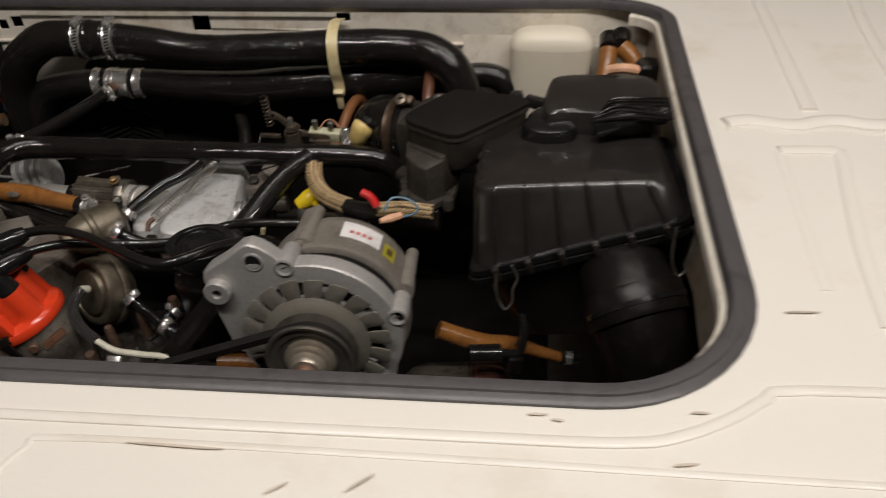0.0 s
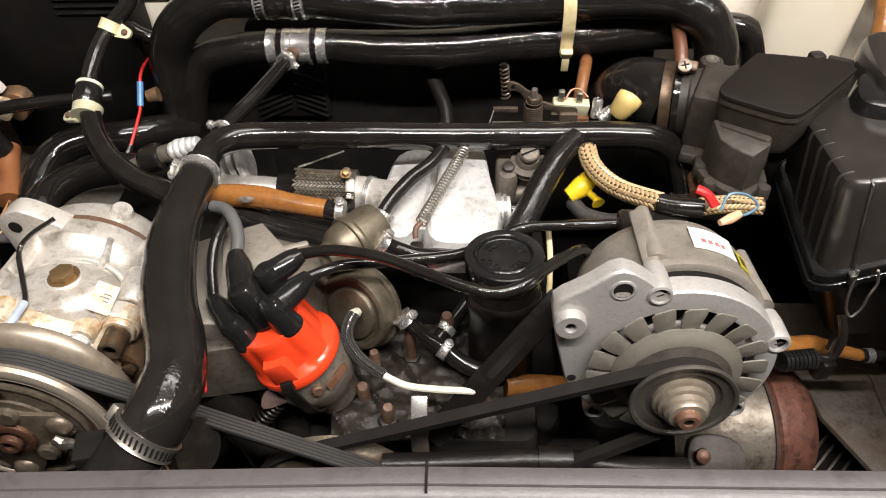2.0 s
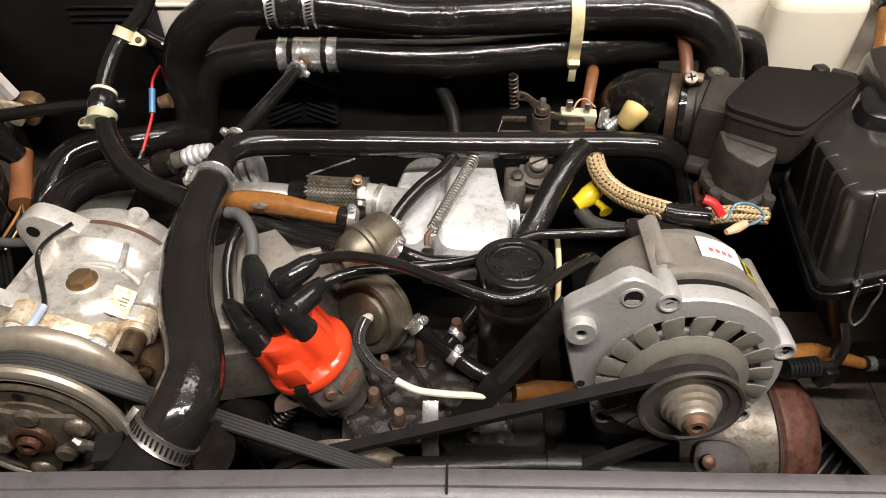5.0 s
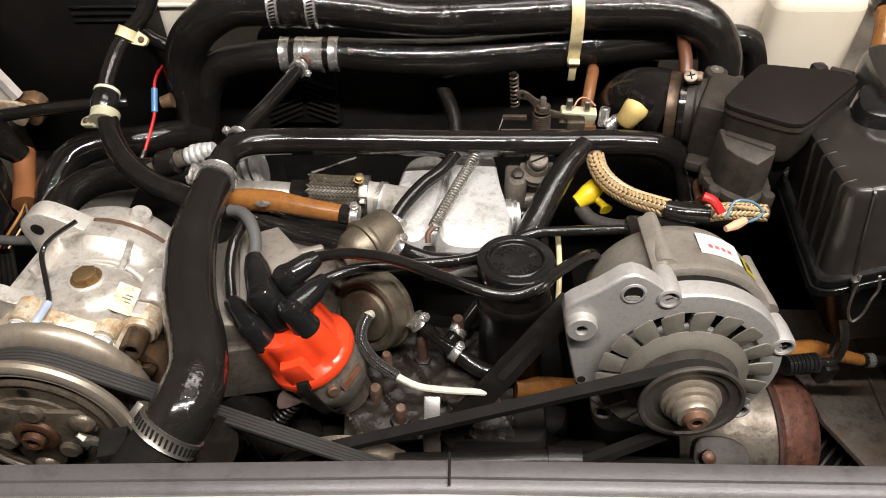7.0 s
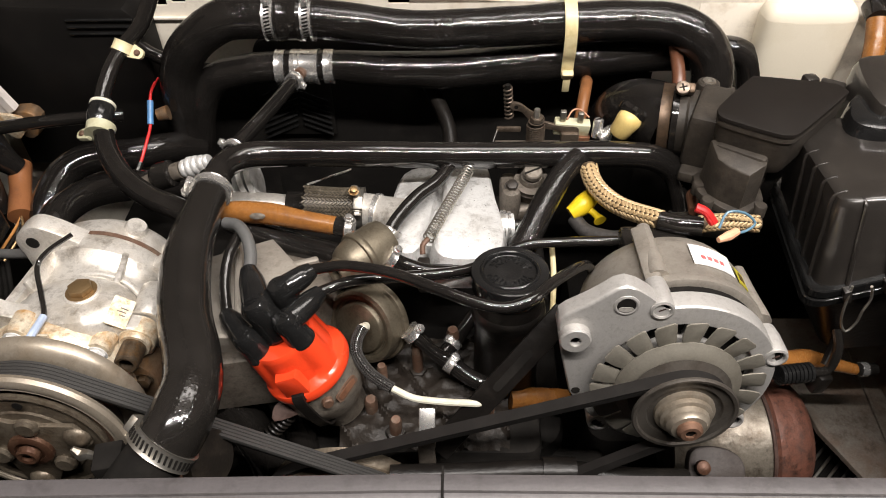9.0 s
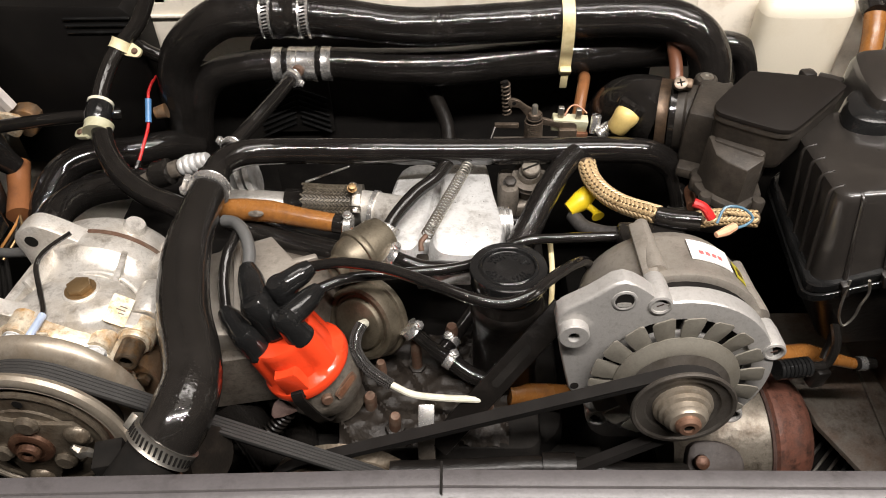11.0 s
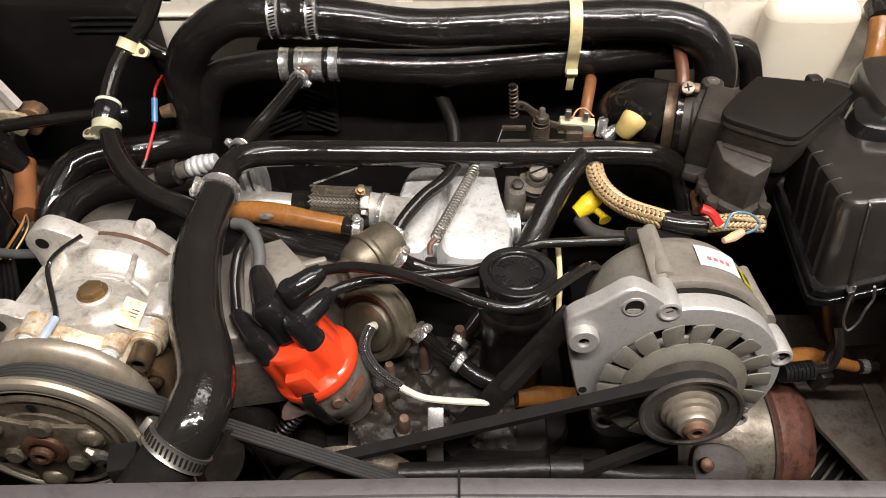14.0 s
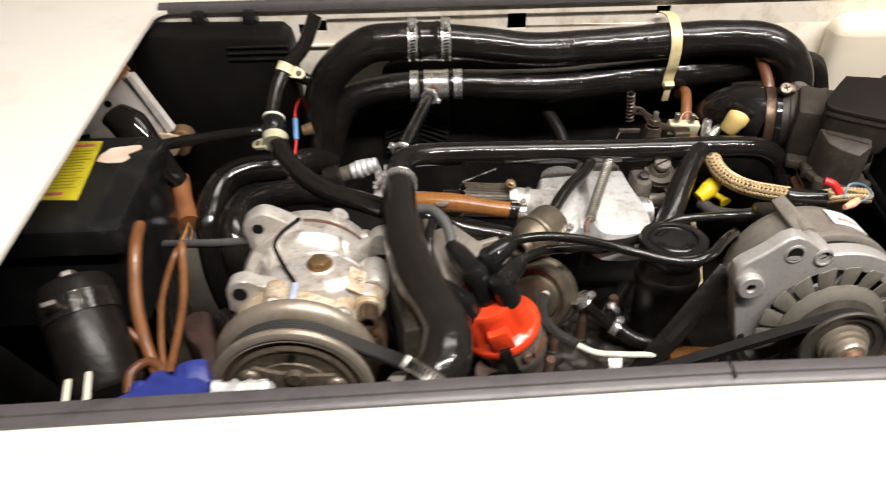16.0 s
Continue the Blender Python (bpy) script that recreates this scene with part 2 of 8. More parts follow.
clamp_brown = material("browned_clamp_steel", (0.105, 0.070, 0.045), 0.40, 0.6, spot=(0.045, 0.030, 0.02), spot_scale=110, spot_amount=0.6, grain=0.3, bump=0.1, bump_scale=500, speck=0.6, speck_scale=200)
heat_shield = material("heat_stained_shield", (0.175, 0.155, 0.126), 0.42, 0.5, spot=(0.070, 0.048, 0.030), spot_scale=48, spot_amount=0.55, grain=0.3, bump=0.3, bump_scale=140, speck=0.8, speck_scale=70)
weave_grey = material("grey_woven_sleeve", (0.075, 0.062, 0.044), 0.42, 0.3, spot=(0.19, 0.165, 0.125), spot_scale=180, spot_amount=0.5, grain=0.45, speck=0.6, speck_scale=120)
boot_brown = material("tan_brown_rubber", (0.26, 0.105, 0.042), 0.34, spot=(0.17, 0.065, 0.028), spot_scale=50, grain=0.15, bump=0.1)
linkage_steel = material("greasy_brown_steel", (0.17, 0.135, 0.105), 0.36, 0.7, spot=(0.075, 0.055, 0.04), spot_scale=90, spot_amount=0.5, grain=0.25, speck=0.4, speck_scale=250)
rusty_dark = material("dark_rusted_iron", (0.050, 0.026, 0.020), 0.65, 0.2, spot=(0.085, 0.05, 0.04), spot_scale=60, grain=0.3, bump=0.3, bump_scale=300)
exhaust_rust = material("flaking_exhaust_rust", (0.115, 0.044, 0.028), 0.60, 0.2, spot=(0.028, 0.019, 0.015), spot_scale=42, spot_amount=0.5, grain=0.35, bump=0.5, bump_scale=150, speck=0.9, speck_scale=110)
tray_grey = material("rust_bloomed_tray", (0.125, 0.108, 0.090), 0.60, 0.25, spot=(0.095, 0.055, 0.034), spot_scale=24, spot_amount=0.6, grain=0.35, bump=0.3, bump_scale=120, speck=0.8, speck_scale=60)
black_paint = material("scuffed_black_paint", (0.0085, 0.0074, 0.0066), 0.34, spot=(0.016, 0.0135, 0.0115), spot_scale=60, spot_amount=0.4, grain=0.3, bump=0.16, bump_scale=260, spec=0.28, speck=0.3, speck_scale=150)
bung_yellow = material("yellowed_rubber_bung", (0.70, 0.53, 0.20), 0.42, spot=(0.55, 0.38, 0.12), spot_scale=50, grain=0.06, bump=0.05)
hub_rust = material("dark_rusted_hub", (0.085, 0.040, 0.024), 0.45, 0.5, spot=(0.15, 0.085, 0.052), spot_scale=120, grain=0.3, bump=0.2, bump_scale=400, speck=0.5, speck_scale=260)
socket_steel = material("oily_rusted_bolt_steel", (0.115, 0.088, 0.062), 0.36, 0.7, spot=(0.19, 0.10, 0.035), spot_scale=140, spot_amount=0.5, grain=0.3, bump=0.15, bump_scale=500, speck=0.6, speck_scale=260)
flange_grime = material("grimy_flange_iron", (0.042, 0.034, 0.031), 0.6, 0.2, spot=(0.030, 0.022, 0.018), spot_scale=60, spot_amount=0.6, grain=0.35, bump=0.3, bump_scale=200, speck=0.6, speck_scale=140)
dished_steel = material("grimy_dished_steel", (0.105, 0.094, 0.082), 0.42, 0.5, spot=(0.075, 0.062, 0.050), spot_scale=30, spot_amount=0.5, grain=0.2, bump=0.06, speck=0.3, speck_scale=120)
deep_black = material("deep_black_plastic", (0.0060, 0.0054, 0.0050), 0.5, spot=(0.009, 0.008, 0.007), spot_scale=20, grain=0.3, spec=0.15)
# Dusty cream, base darkened for the shade under the hatch lip.
dusty_shaded_cream = material("dusty_shaded_cream_side", (0.31, 0.268, 0.212), 0.55, spot=(0.30, 0.20, 0.11), spot_scale=22, spot_amount=0.4, grain=0.08, bump=0.06, speck=0.5, speck_scale=70)
rust_edge = material("orange_rust_edge", (0.45, 0.20, 0.05), 0.7, spot=(0.28, 0.10, 0.03), spot_scale=60, grain=0.2, bump=0.2)
ground_mat = material("stained_concrete", (0.12, 0.11, 0.10), 0.8, spot=(0.05, 0.045, 0.04), spot_scale=6, grain=0.2, bump=0.2)
# Dark brown chosen to cut bounce light, not the van's cream interior.
dim_surround = material("dim_brown_surround", (0.060, 0.047, 0.036), 0.85, spot=(0.045, 0.035, 0.027), spot_scale=3, grain=0.03)
belt_grey = material("worn_belt_rubber", (0.034, 0.0328, 0.0315), 0.45, spot=(0.036, 0.0346, 0.033), spot_scale=60, grain=0.2, bump=0.06)
belt_rubber = material("belt_rubber", (0.0115, 0.0102, 0.0094), 0.70, spot=(0.018, 0.0164, 0.015), spot_scale=40, grain=0.15, bump=0.08, spec=0.2)


# ---- mesh tools ----
def finish(name, bm, mat, parent=None, label="", angle=35.0):
    bm.normal_update()
    mesh = bpy.data.meshes.new(name)
    bm.to_mesh(mesh)
    bm.free()
    mesh.materials.append(mat)
    for p in mesh.polygons:
        p.use_smooth = True
    mesh.set_sharp_from_angle(angle=radians(angle))
    ob = new(name, mesh)
    if parent is not None:
        ob.parent = parent
        ob.matrix_parent_inverse = parent.matrix_world.inverted()
    if label:
        ob["label"] = label
    return ob


def part(name, bm, mat, parent, label=""):
    return finish(name, bm, mat, parent, label)


def solid(name, bm, mat, label, category, group="", kind=""):
    return tagged(finish(name, bm, mat), label, category, group, kind)


def thing(name, at, label, category, group="", kind=""):
    ob = new(name)
    ob.empty_display_size = 0.02
    ob.matrix_world = Matrix.Translation(at)
    return tagged(ob, label, category, group, kind)


def spline(points, step=0.004):
    """Catmull-Rom through the points."""
    p = [Vector(q) for q in points]
    if len(p) == 2:
        return [p[0].lerp(p[1], i / 6) for i in range(7)], [i / 6 for i in range(7)]
    p = [p[0] * 2 - p[1]] + p + [p[-1] * 2 - p[-2]]
    out, ts = [], []
    count = len(p) - 3
    for i in range(count):
        a, b, c, d = p[i:i + 4]
        n = max(3, int((c - b).length / step))
        for k in range(n + (i == count - 1)):
            t = k / n
            out.append(0.5 * (2 * b + (c - a) * t + (2 * a - 5 * b + 4 * c - d) * t * t + (3 * b - a - 3 * c + d) * t ** 3))
            ts.append((i + t) / count)
    return out, ts


def tube_into(bm, points, radius, seg=16, step=0.004, wobble=0.0, flat=1.0):
    """A round hose along the points; radius is a number or a list spread along it; wobble dents it slightly."""
    path, ts = spline(points, step)
    radii = radius if isinstance(radius, (list, tuple)) else [radius, radius]
    side = None
    rings = []
    for i, p in enumerate(path):
        d = (path[min(i + 1, len(path) - 1)] - path[max(i - 1, 0)]).normalized()
        if side is None:
            side = d.orthogonal().normalized()
        side = (side - d * side.dot(d)).normalized()
        other = d.cross(side)
        f = ts[i] * (len(radii) - 1)
        k = min(int(f), len(radii) - 2)
        r = radii[k] * (1 - f + k) + radii[k + 1] * (f - k)
        ring = []
        for s in range(seg):
            a = 2 * math.pi * s / seg
            dr = r * (1 + wobble * noise.noise(p * 28 + Vector((math.cos(a), math.sin(a), 0)) * 0.6))
            ring.append(bm.verts.new(p + side * math.cos(a) * dr + other * math.sin(a) * dr * flat))
        rings.append(ring)
    for a, b in zip(rings, rings[1:]):
        for s in range(seg):
            bm.faces.new((a[s], a[(s + 1) % seg], b[(s + 1) % seg], b[s]))
    bm.faces.new(rings[0][::-1])
    bm.faces.new(rings[-1])
    return bm


def tube(points, radius, seg=16, step=0.004, wobble=0.0, flat=1.0):
    return tube_into(bmesh.new(), points, radius, seg, step, wobble, flat)


def axis_frame(at, direction, up=(0, 0, 1)):
    """Local z along direction."""
    z = Vector(direction).normalized()
    u = Vector(up)
    if abs(z.dot(u.normalized())) > 0.98:
        u = Vector((0, 1, 0))
    x = u.cross(z).normalized()
    y = z.cross(x)
    m = Matrix((x, y, z)).transposed().to_4x4()
    m.translation = at
    return m


def ribbon(points, across, width, thick):
    """A flat strap along the points."""
    path, ts = spline(points, 0.003)
    bm = bmesh.new()
    c = Vector(across).normalized()
    rows = []
    for i, p in enumerate(path):
        d = (path[min(i + 1, len(path) - 1)] - path[max(i - 1, 0)]).normalized()
        o = d.cross(c).normalized()
        rows.append([bm.verts.new(p + c * a * width / 2 + o * b * thick / 2) for a, b in ((-1, -1), (1, -1), (1, 1), (-1, 1))])
    for a, b in zip(rows, rows[1:]):
        for k in range(4):
            bm.faces.new((a[k], a[(k + 1) % 4], b[(k + 1) % 4], b[k]))
    bm.faces.new(rows[0][::-1]), bm.faces.new(rows[-1])
    bmesh.ops.recalc_face_normals(bm, faces=bm.faces)
    return bm


def lathe_into(bm, profile, m, seg=32):
    """Turns (radius, height) pairs round the local z of m."""
    rings = []
    for r, h in profile:
        if r < 1e-6:
            rings.append([bm.verts.new(m @ Vector((0, 0, h)))])
        else:
            rings.append([bm.verts.new(m @ Vector((r * math.cos(2 * math.pi * s / seg), r * math.sin(2 * math.pi * s / seg), h))) for s in range(seg)])
    for a, b in zip(rings, rings[1:]):
        for s in range(seg):
            q = (s + 1) % seg
            if len(a) == 1 and len(b) == 1:
                continue
            if len(a) == 1:
                bm.faces.new((a[0], b[s], b[q]))
            elif len(b) == 1:
                bm.faces.new((a[s], a[q], b[0]))
            else:
                bm.faces.new((a[s], a[q], b[q], b[s]))
    for ring, flip in ((rings[0], True), (rings[-1], False)):
        if len(ring) > 1:
            bm.faces.new(ring[::-1] if flip else ring)
    bmesh.ops.recalc_face_normals(bm, faces=bm.faces)
    return bm


def lathe(profile, m, seg=32):
    return lathe_into(bmesh.new(), profile, m, seg)


def prism_into(bm, outline, h0, h1, m, bevel=0.0, taper=1.0):
    """Extrudes a 2D outline from h0 to h1 along the local z of m; taper shrinks the far end about its middle; bevel rounds the far rim."""
    cx = sum(p[0] for p in outline) / len(outline)
    cy = sum(p[1] for p in outline) / len(outline)

    def ring(h, s, inset=0.0):
        out = []
        for x, y in outline:
            dx, dy = x - cx, y - cy
            ln = max(1e-6, math.hypot(dx, dy))
            k = s * (1 - inset / ln)
            out.append(bm.verts.new(m @ Vector((cx + dx * k, cy + dy * k, h))))
        return out

    sgn = 1 if h1 > h0 else -1
    rings = [ring(h0, 1.0)]
    if bevel:
        rings += [ring(h1 - sgn * bevel, taper), ring(h1 - sgn * bevel * 0.3, taper, bevel * 0.3), ring(h1, taper, bevel)]
    else:
        rings.append(ring(h1, taper))
    n = len(outline)
    for a, b in zip(rings, rings[1:]):
        for i in range(n):
            bm.faces.new((a[i], a[(i + 1) % n], b[(i + 1) % n], b[i]))
    bm.faces.new(rings[0][::-1])
    bm.faces.new(rings[-1])
    bmesh.ops.recalc_face_normals(bm, faces=bm.faces)
    return bm


def prism(outline, h0, h1, m=Matrix(), bevel=0.0, taper=1.0):
    return prism_into(bmesh.new(), outline, h0, h1, m, bevel, taper)


def rounded(x0, y0, x1, y1, r, n=5):
    """Outline of a rectangle with round corners, counter-clockwise."""
    out = []
    for cx, cy, a0 in ((x1 - r, y0 + r, -90), (x1 - r, y1 - r, 0), (x0 + r, y1 - r, 90), (x0 + r, y0 + r, 180)):
        for k in range(n + 1):
            a = radians(a0 + 90 * k / n)
            out.append((cx + r * math.cos(a), cy + r * math.sin(a)))
    return out


def smooth_outline(points, n=4):
    """Closed Catmull-Rom outline in 2D."""
    out = []
    c = len(points)
    for i in range(c):
        a, b, d, e = (Vector((*points[(i + k - 1) % c], 0)) for k in range(4))
        for k in range(n):
            t = k / n
            q = 0.5 * (2 * b + (d - a) * t + (2 * a - 5 * b + 4 * d - e) * t * t + (3 * b - a - 3 * d + e) * t ** 3)
            out.append((q.x, q.y))
    return out


def box_into(bm, size, m, bevel=0.001):
    made = bmesh.ops.create_cube(bm, size=1.0, matrix=m @ Matrix.Diagonal((*size, 1)))
    if bevel:
        edges = list({e for v in made["verts"] for e in v.link_edges})
        bmesh.ops.bevel(bm, geom=edges, offset=bevel, segments=2, affect="EDGES", profile=0.5)
    return bm


def box(size, m, bevel=0.001):
    return box_into(bmesh.new(), size, m, bevel)


def bar_frame(a, b, up=(0, 0, 1)):
    """Frame halfway from a to b with local x along the bar, and its length."""
    a, b = Vector(a), Vector(b)
    x = (b - a).normalized()
    y = Vector(up).cross(x).normalized()
    z = x.cross(y)
    m = Matrix((x, y, z)).transposed().to_4x4()
    m.translation = (a + b) / 2
    return m, (b - a).length


def hexbolt_into(bm, at, direction, r, h, shank=0.0):
    m = axis_frame(at, direction)
    lathe_into(bm, [(0, -shank), (r * 1.25, -shank), (r * 1.25, h * 0.15), (r * 1.0, h * 0.15)], m, 20)
    pts = [(r * math.cos(math.pi * k / 3), r * math.sin(math.pi * k / 3)) for k in range(6)]
    prism_into(bm, pts, h * 0.15, h, m, bevel=h * 0.12)
    return bm


def clamp_into(bm, at, direction, r, width, screw=(0, 0, 1)):
    """Worm-drive hose clamp: a band with rolled edges."""
    m = axis_frame(at, direction)
    w, t = width / 2, 0.0009
    lathe_into(bm, [(r, -w), (r + t * 1.5, -w), (r + t, -w * 0.8), (r + t, w * 0.8), (r + t * 1.5, w), (r, w)], m, 36)
    return bm


def clamp_parts(parent, at, direction, r, width, screw, slots=True, mat=None):
    """Worm-drive clamp; on thin hoses a small ear with a bolt."""
    mat = mat or steel
    k = min(1.0, r / 0.014)
    part("band", clamp_into(bmesh.new(), at, direction, r, width), mat, parent)
    d, s = Vector(direction).normalized(), Vector(screw)
    s = (s - d * s.dot(d)).normalized()
    c = d.cross(s)
    p = Vector(at) + s * (r + 0.0012 + 0.0018 * k)
    part("screw_housing", box((0.011 * k, width * (0.6 + 0.4 * k), 0.0022 + 0.0026 * k), Matrix.Translation(p) @ Matrix((c, d, s)).transposed().to_4x4(), 0.0007), mat, parent)
    if k > 0.8:
        part("screw_head", hexbolt_into(bmesh.new(), p + c * 0.007, c, 0.0035, 0.004), mat, parent)
    else:
        part("screw_head", hexbolt_into(bmesh.new(), p + s * 0.001, s, 0.0030, 0.0028), mat, parent)
    if slots:
        m = axis_frame(at, direction)
        bm = bmesh.new()
        for k in range(40):
            a = 2 * math.pi * k / 40
            q = m @ Matrix.Rotation(a, 4, "Z") @ Matrix.Translation((r + 0.0011, 0, 0)) @ Matrix.Rotation(0.25, 4, "X")
            box_into(bm, (0.0005, r * 0.07, width * 0.55), q, 0)
        part("slotting", bm, black_and_shade, parent)["kind"] = "stuff"


def coil_into(bm, a, b, r, wire, turns, seg=6, per=14):
    a, b = Vector(a), Vector(b)
    m = axis_frame(a, b - a)
    ln = (b - a).length
    pts = []
    n = int(turns * per)
    for i in range(n + 1):
        t = i / n
        ang = 2 * math.pi * turns * t
        pts.append(m @ Vector((r * math.cos(ang), r * math.sin(ang), ln * t)))
    side = None
    rings = []
    for i, p in enumerate(pts):
        d = (pts[min(i + 1, n)] - pts[max(i - 1, 0)]).normalized()
        side = d.orthogonal().normalized() if side is None else (side - d * side.dot(d)).normalized()
        o = d.cross(side)
        rings.append([bm.verts.new(p + side * wire * math.cos(2 * math.pi * s / seg) + o * wire * math.sin(2 * math.pi * s / seg)) for s in range(seg)])
    for x, y in zip(rings, rings[1:]):
        for s in range(seg):
            bm.faces.new((x[s], x[(s + 1) % seg], y[(s + 1) % seg], y[s]))
    return bm


def scales_into(bm, points, radius, columns=10, step=0.0036, length=0.0062, width=0.0017):
    """Flat yarn bundles lying in chevrons round a sleeve."""
    pts = spline(points, step / 2)[0]
    normal = None
    for i in range(1, len(pts) - 1):
        t = (pts[i + 1] - pts[i - 1]).normalized()
        ref = normal if normal else Vector((0, 0, 1))
        normal = (ref - t * ref.dot(t)).normalized()
        side = t.cross(normal)
        for c in range(columns):
            if (i + c // 2) % 2:
                continue
            a = 2 * math.pi * (c + 0.5) / columns
            out = normal * math.cos(a) + side * math.sin(a)
            lie = (t * 0.80 + out.cross(t) * (0.62 if c % 2 else -0.62)).normalized()
            m = Matrix((lie * length / 2, out.cross(lie) * width, out * 0.0011)).transposed().to_4x4()
            m.translation = pts[i] + out * radius
            ends = [bm.verts.new(m @ Vector((e, 0, 0))) for e in (-1, 1)]
            loops = [[bm.verts.new(m @ Vector((u, q * math.cos(b), q * math.sin(b)))) for b in (0, 1.05, 2.09, 3.14, 4.19, 5.24)] for u, q in ((-0.72, 0.72), (0, 1.0), (0.72, 0.72))]
            for k in range(6):
                j = (k + 1) % 6
                bm.faces.new((ends[0], loops[0][j], loops[0][k]))
                bm.faces.new((ends[1], loops[2][k], loops[2][j]))
                for lo, hi in zip(loops, loops[1:]):
                    bm.faces.new((lo[k], lo[j], hi[j], hi[k]))
    return bm


def text_bars(parent, mat, m, rows, name="print_bar"):
    """Plain bars where small print stands: rows of (x, y, length, height) in the frame m."""
    bm = bmesh.new()
    for x, y, ln, h in rows:
        box_into(bm, (ln, h, 0.0003), m @ Matrix.Translation((x, y, 0)), 0)
    return part(name, bm, mat, parent)


# ---- runs of hoses and wires ----
UPPER = [(-0.574, 0.728, -0.185), (-0.573, 0.728, -0.130), (-0.564, 0.728, -0.083), (-0.543, 0.728, -0.050), (-0.511, 0.728, -0.029), (-0.480, 0.728, -0.025), (-0.441, 0.728, -0.025), (-0.384, 0.728, -0.031), (-0.331, 0.728, -0.038), (-0.267, 0.728, -0.037), (-0.194, 0.728, -0.033), (-0.105, 0.726, -0.031), (-0.068, 0.714, -0.038), (-0.0495, 0.705, -0.062), (-0.0440, 0.702, -0.098), (-0.038, 0.702, -0.159)]
LOWER = [(-0.572, 0.732, -0.229), (-0.566, 0.732, -0.175), (-0.554, 0.732, -0.125), (-0.533, 0.732, -0.094), (-0.502, 0.732, -0.083), (-0.465, 0.732, -0.079), (-0.416, 0.732, -0.079), (-0.350, 0.732, -0.083), (-0.295, 0.732, -0.084), (-0.240, 0.735, -0.080), (-0.175, 0.738, -0.0755), (-0.122, 0.741, -0.0715), (-0.087, 0.743, -0.070), (-0.046, 0.744, -0.070)]
CROSS = [(-0.480, 0.536, -0.068), (-0.476, 0.556, -0.066), (-0.462, 0.572, -0.068), (-0.436, 0.580, -0.072), (-0.367, 0.582, -0.074), (-0.283, 0.584, -0.077), (-0.199, 0.587, -0.079), (-0.143, 0.591, -0.082), (-0.118, 0.592, -0.087), (-0.099, 0.590, -0.101), (-0.091, 0.579, -0.119), (-0.087, 0.565, -0.140)]
FRONT = [(-0.477, 0.533, -0.063), (-0.477, 0.503, -0.062), (-0.475, 0.463, -0.058), (-0.471, 0.430, -0.058), (-0.462, 0.393, -0.060), (-0.449, 0.362, -0.060), (-0.4430, 0.341, -0.060), (-0.4435, 0.324, -0.061), (-0.4475, 0.3105, -0.065), (-0.4555, 0.3010, -0.072)]
TEE = [(-0.444, 0.714, -0.080), (-0.461, 0.651, -0.078), (-0.477, 0.578, -0.069)]
VENT_UP = [(-0.560, 0.718, 0.011), (-0.575, 0.703, -0.017), (-0.592, 0.693, -0.033), (-0.601, 0.675, -0.043), (-0.605, 0.651, -0.055), (-0.604, 0.629, -0.066)]
VENT_LOW = [(-0.601, 0.622, -0.070), (-0.588, 0.592, -0.078), (-0.566, 0.563, -0.083), (-0.540, 0.543, -0.087), (-0.512, 0.527, -0.086), (-0.492, 0.517, -0.087)]
LEFT_A = [(-0.640, 0.565, -0.330), (-0.664, 0.565, -0.265), (-0.677, 0.575, -0.215), (-0.682, 0.597, -0.177), (-0.682, 0.619, -0.158), (-0.672, 0.648, -0.145), (-0.648, 0.666, -0.141), (-0.613, 0.677, -0.145), (-0.586, 0.697, -0.152), (-0.566, 0.722, -0.170)]
LEFT_B = [(-0.600, 0.510, -0.290), (-0.625, 0.512, -0.205), (-0.638, 0.530, -0.150), (-0.641, 0.557, -0.129), (-0.635, 0.595, -0.134), (-0.619, 0.621, -0.144), (-0.593, 0.640, -0.154), (-0.565, 0.660, -0.170)]
AMBER = [(-0.470, 0.518, -0.081), (-0.453, 0.516, -0.080), (-0.430, 0.512, -0.079), (-0.408, 0.507, -0.080), (-0.380, 0.502, -0.082)]
UNDER = [(-0.467, 0.520, -0.094), (-0.442, 0.511, -0.099), (-0.415, 0.504, -0.104), (-0.379, 0.495, -0.108)]
PLENUM_HOSE = [(-0.341, 0.508, -0.096), (-0.334, 0.522, -0.092), (-0.319, 0.543, -0.087), (-0.304, 0.559, -0.085), (-0.293, 0.577, -0.082)]
VALVE_HOSE = [(-0.337, 0.477, -0.091), (-0.327, 0.477, -0.099), (-0.306, 0.475, -0.105), (-0.272, 0.483, -0.109)]
BREATHER = [(-0.237, 0.500, -0.107), (-0.227, 0.517, -0.099), (-0.215, 0.540, -0.090), (-0.201, 0.563, -0.082), (-0.186, 0.582, -0.078)]
STUB = [(-0.255, 0.539, -0.118), (-0.216, 0.540, -0.118)]
VAC = [(-0.356, 0.433, -0.120), (-0.360, 0.424, -0.124), (-0.359, 0.414, -0.129), (-0.349, 0.403, -0.136), (-0.333, 0.394, -0.142)]
VAC_WHITE = [(-0.335, 0.395, -0.141), (-0.318, 0.389, -0.146), (-0.298, 0.386, -0.146), (-0.278, 0.3855, -0.147), (-0.262, 0.3875, -0.151)]
LOW_HOSE = [(-0.321, 0.440, -0.135), (-0.308, 0.435, -0.148), (-0.291, 0.430, -0.160), (-0.276, 0.421, -0.166), (-0.261, 0.415, -0.168)]
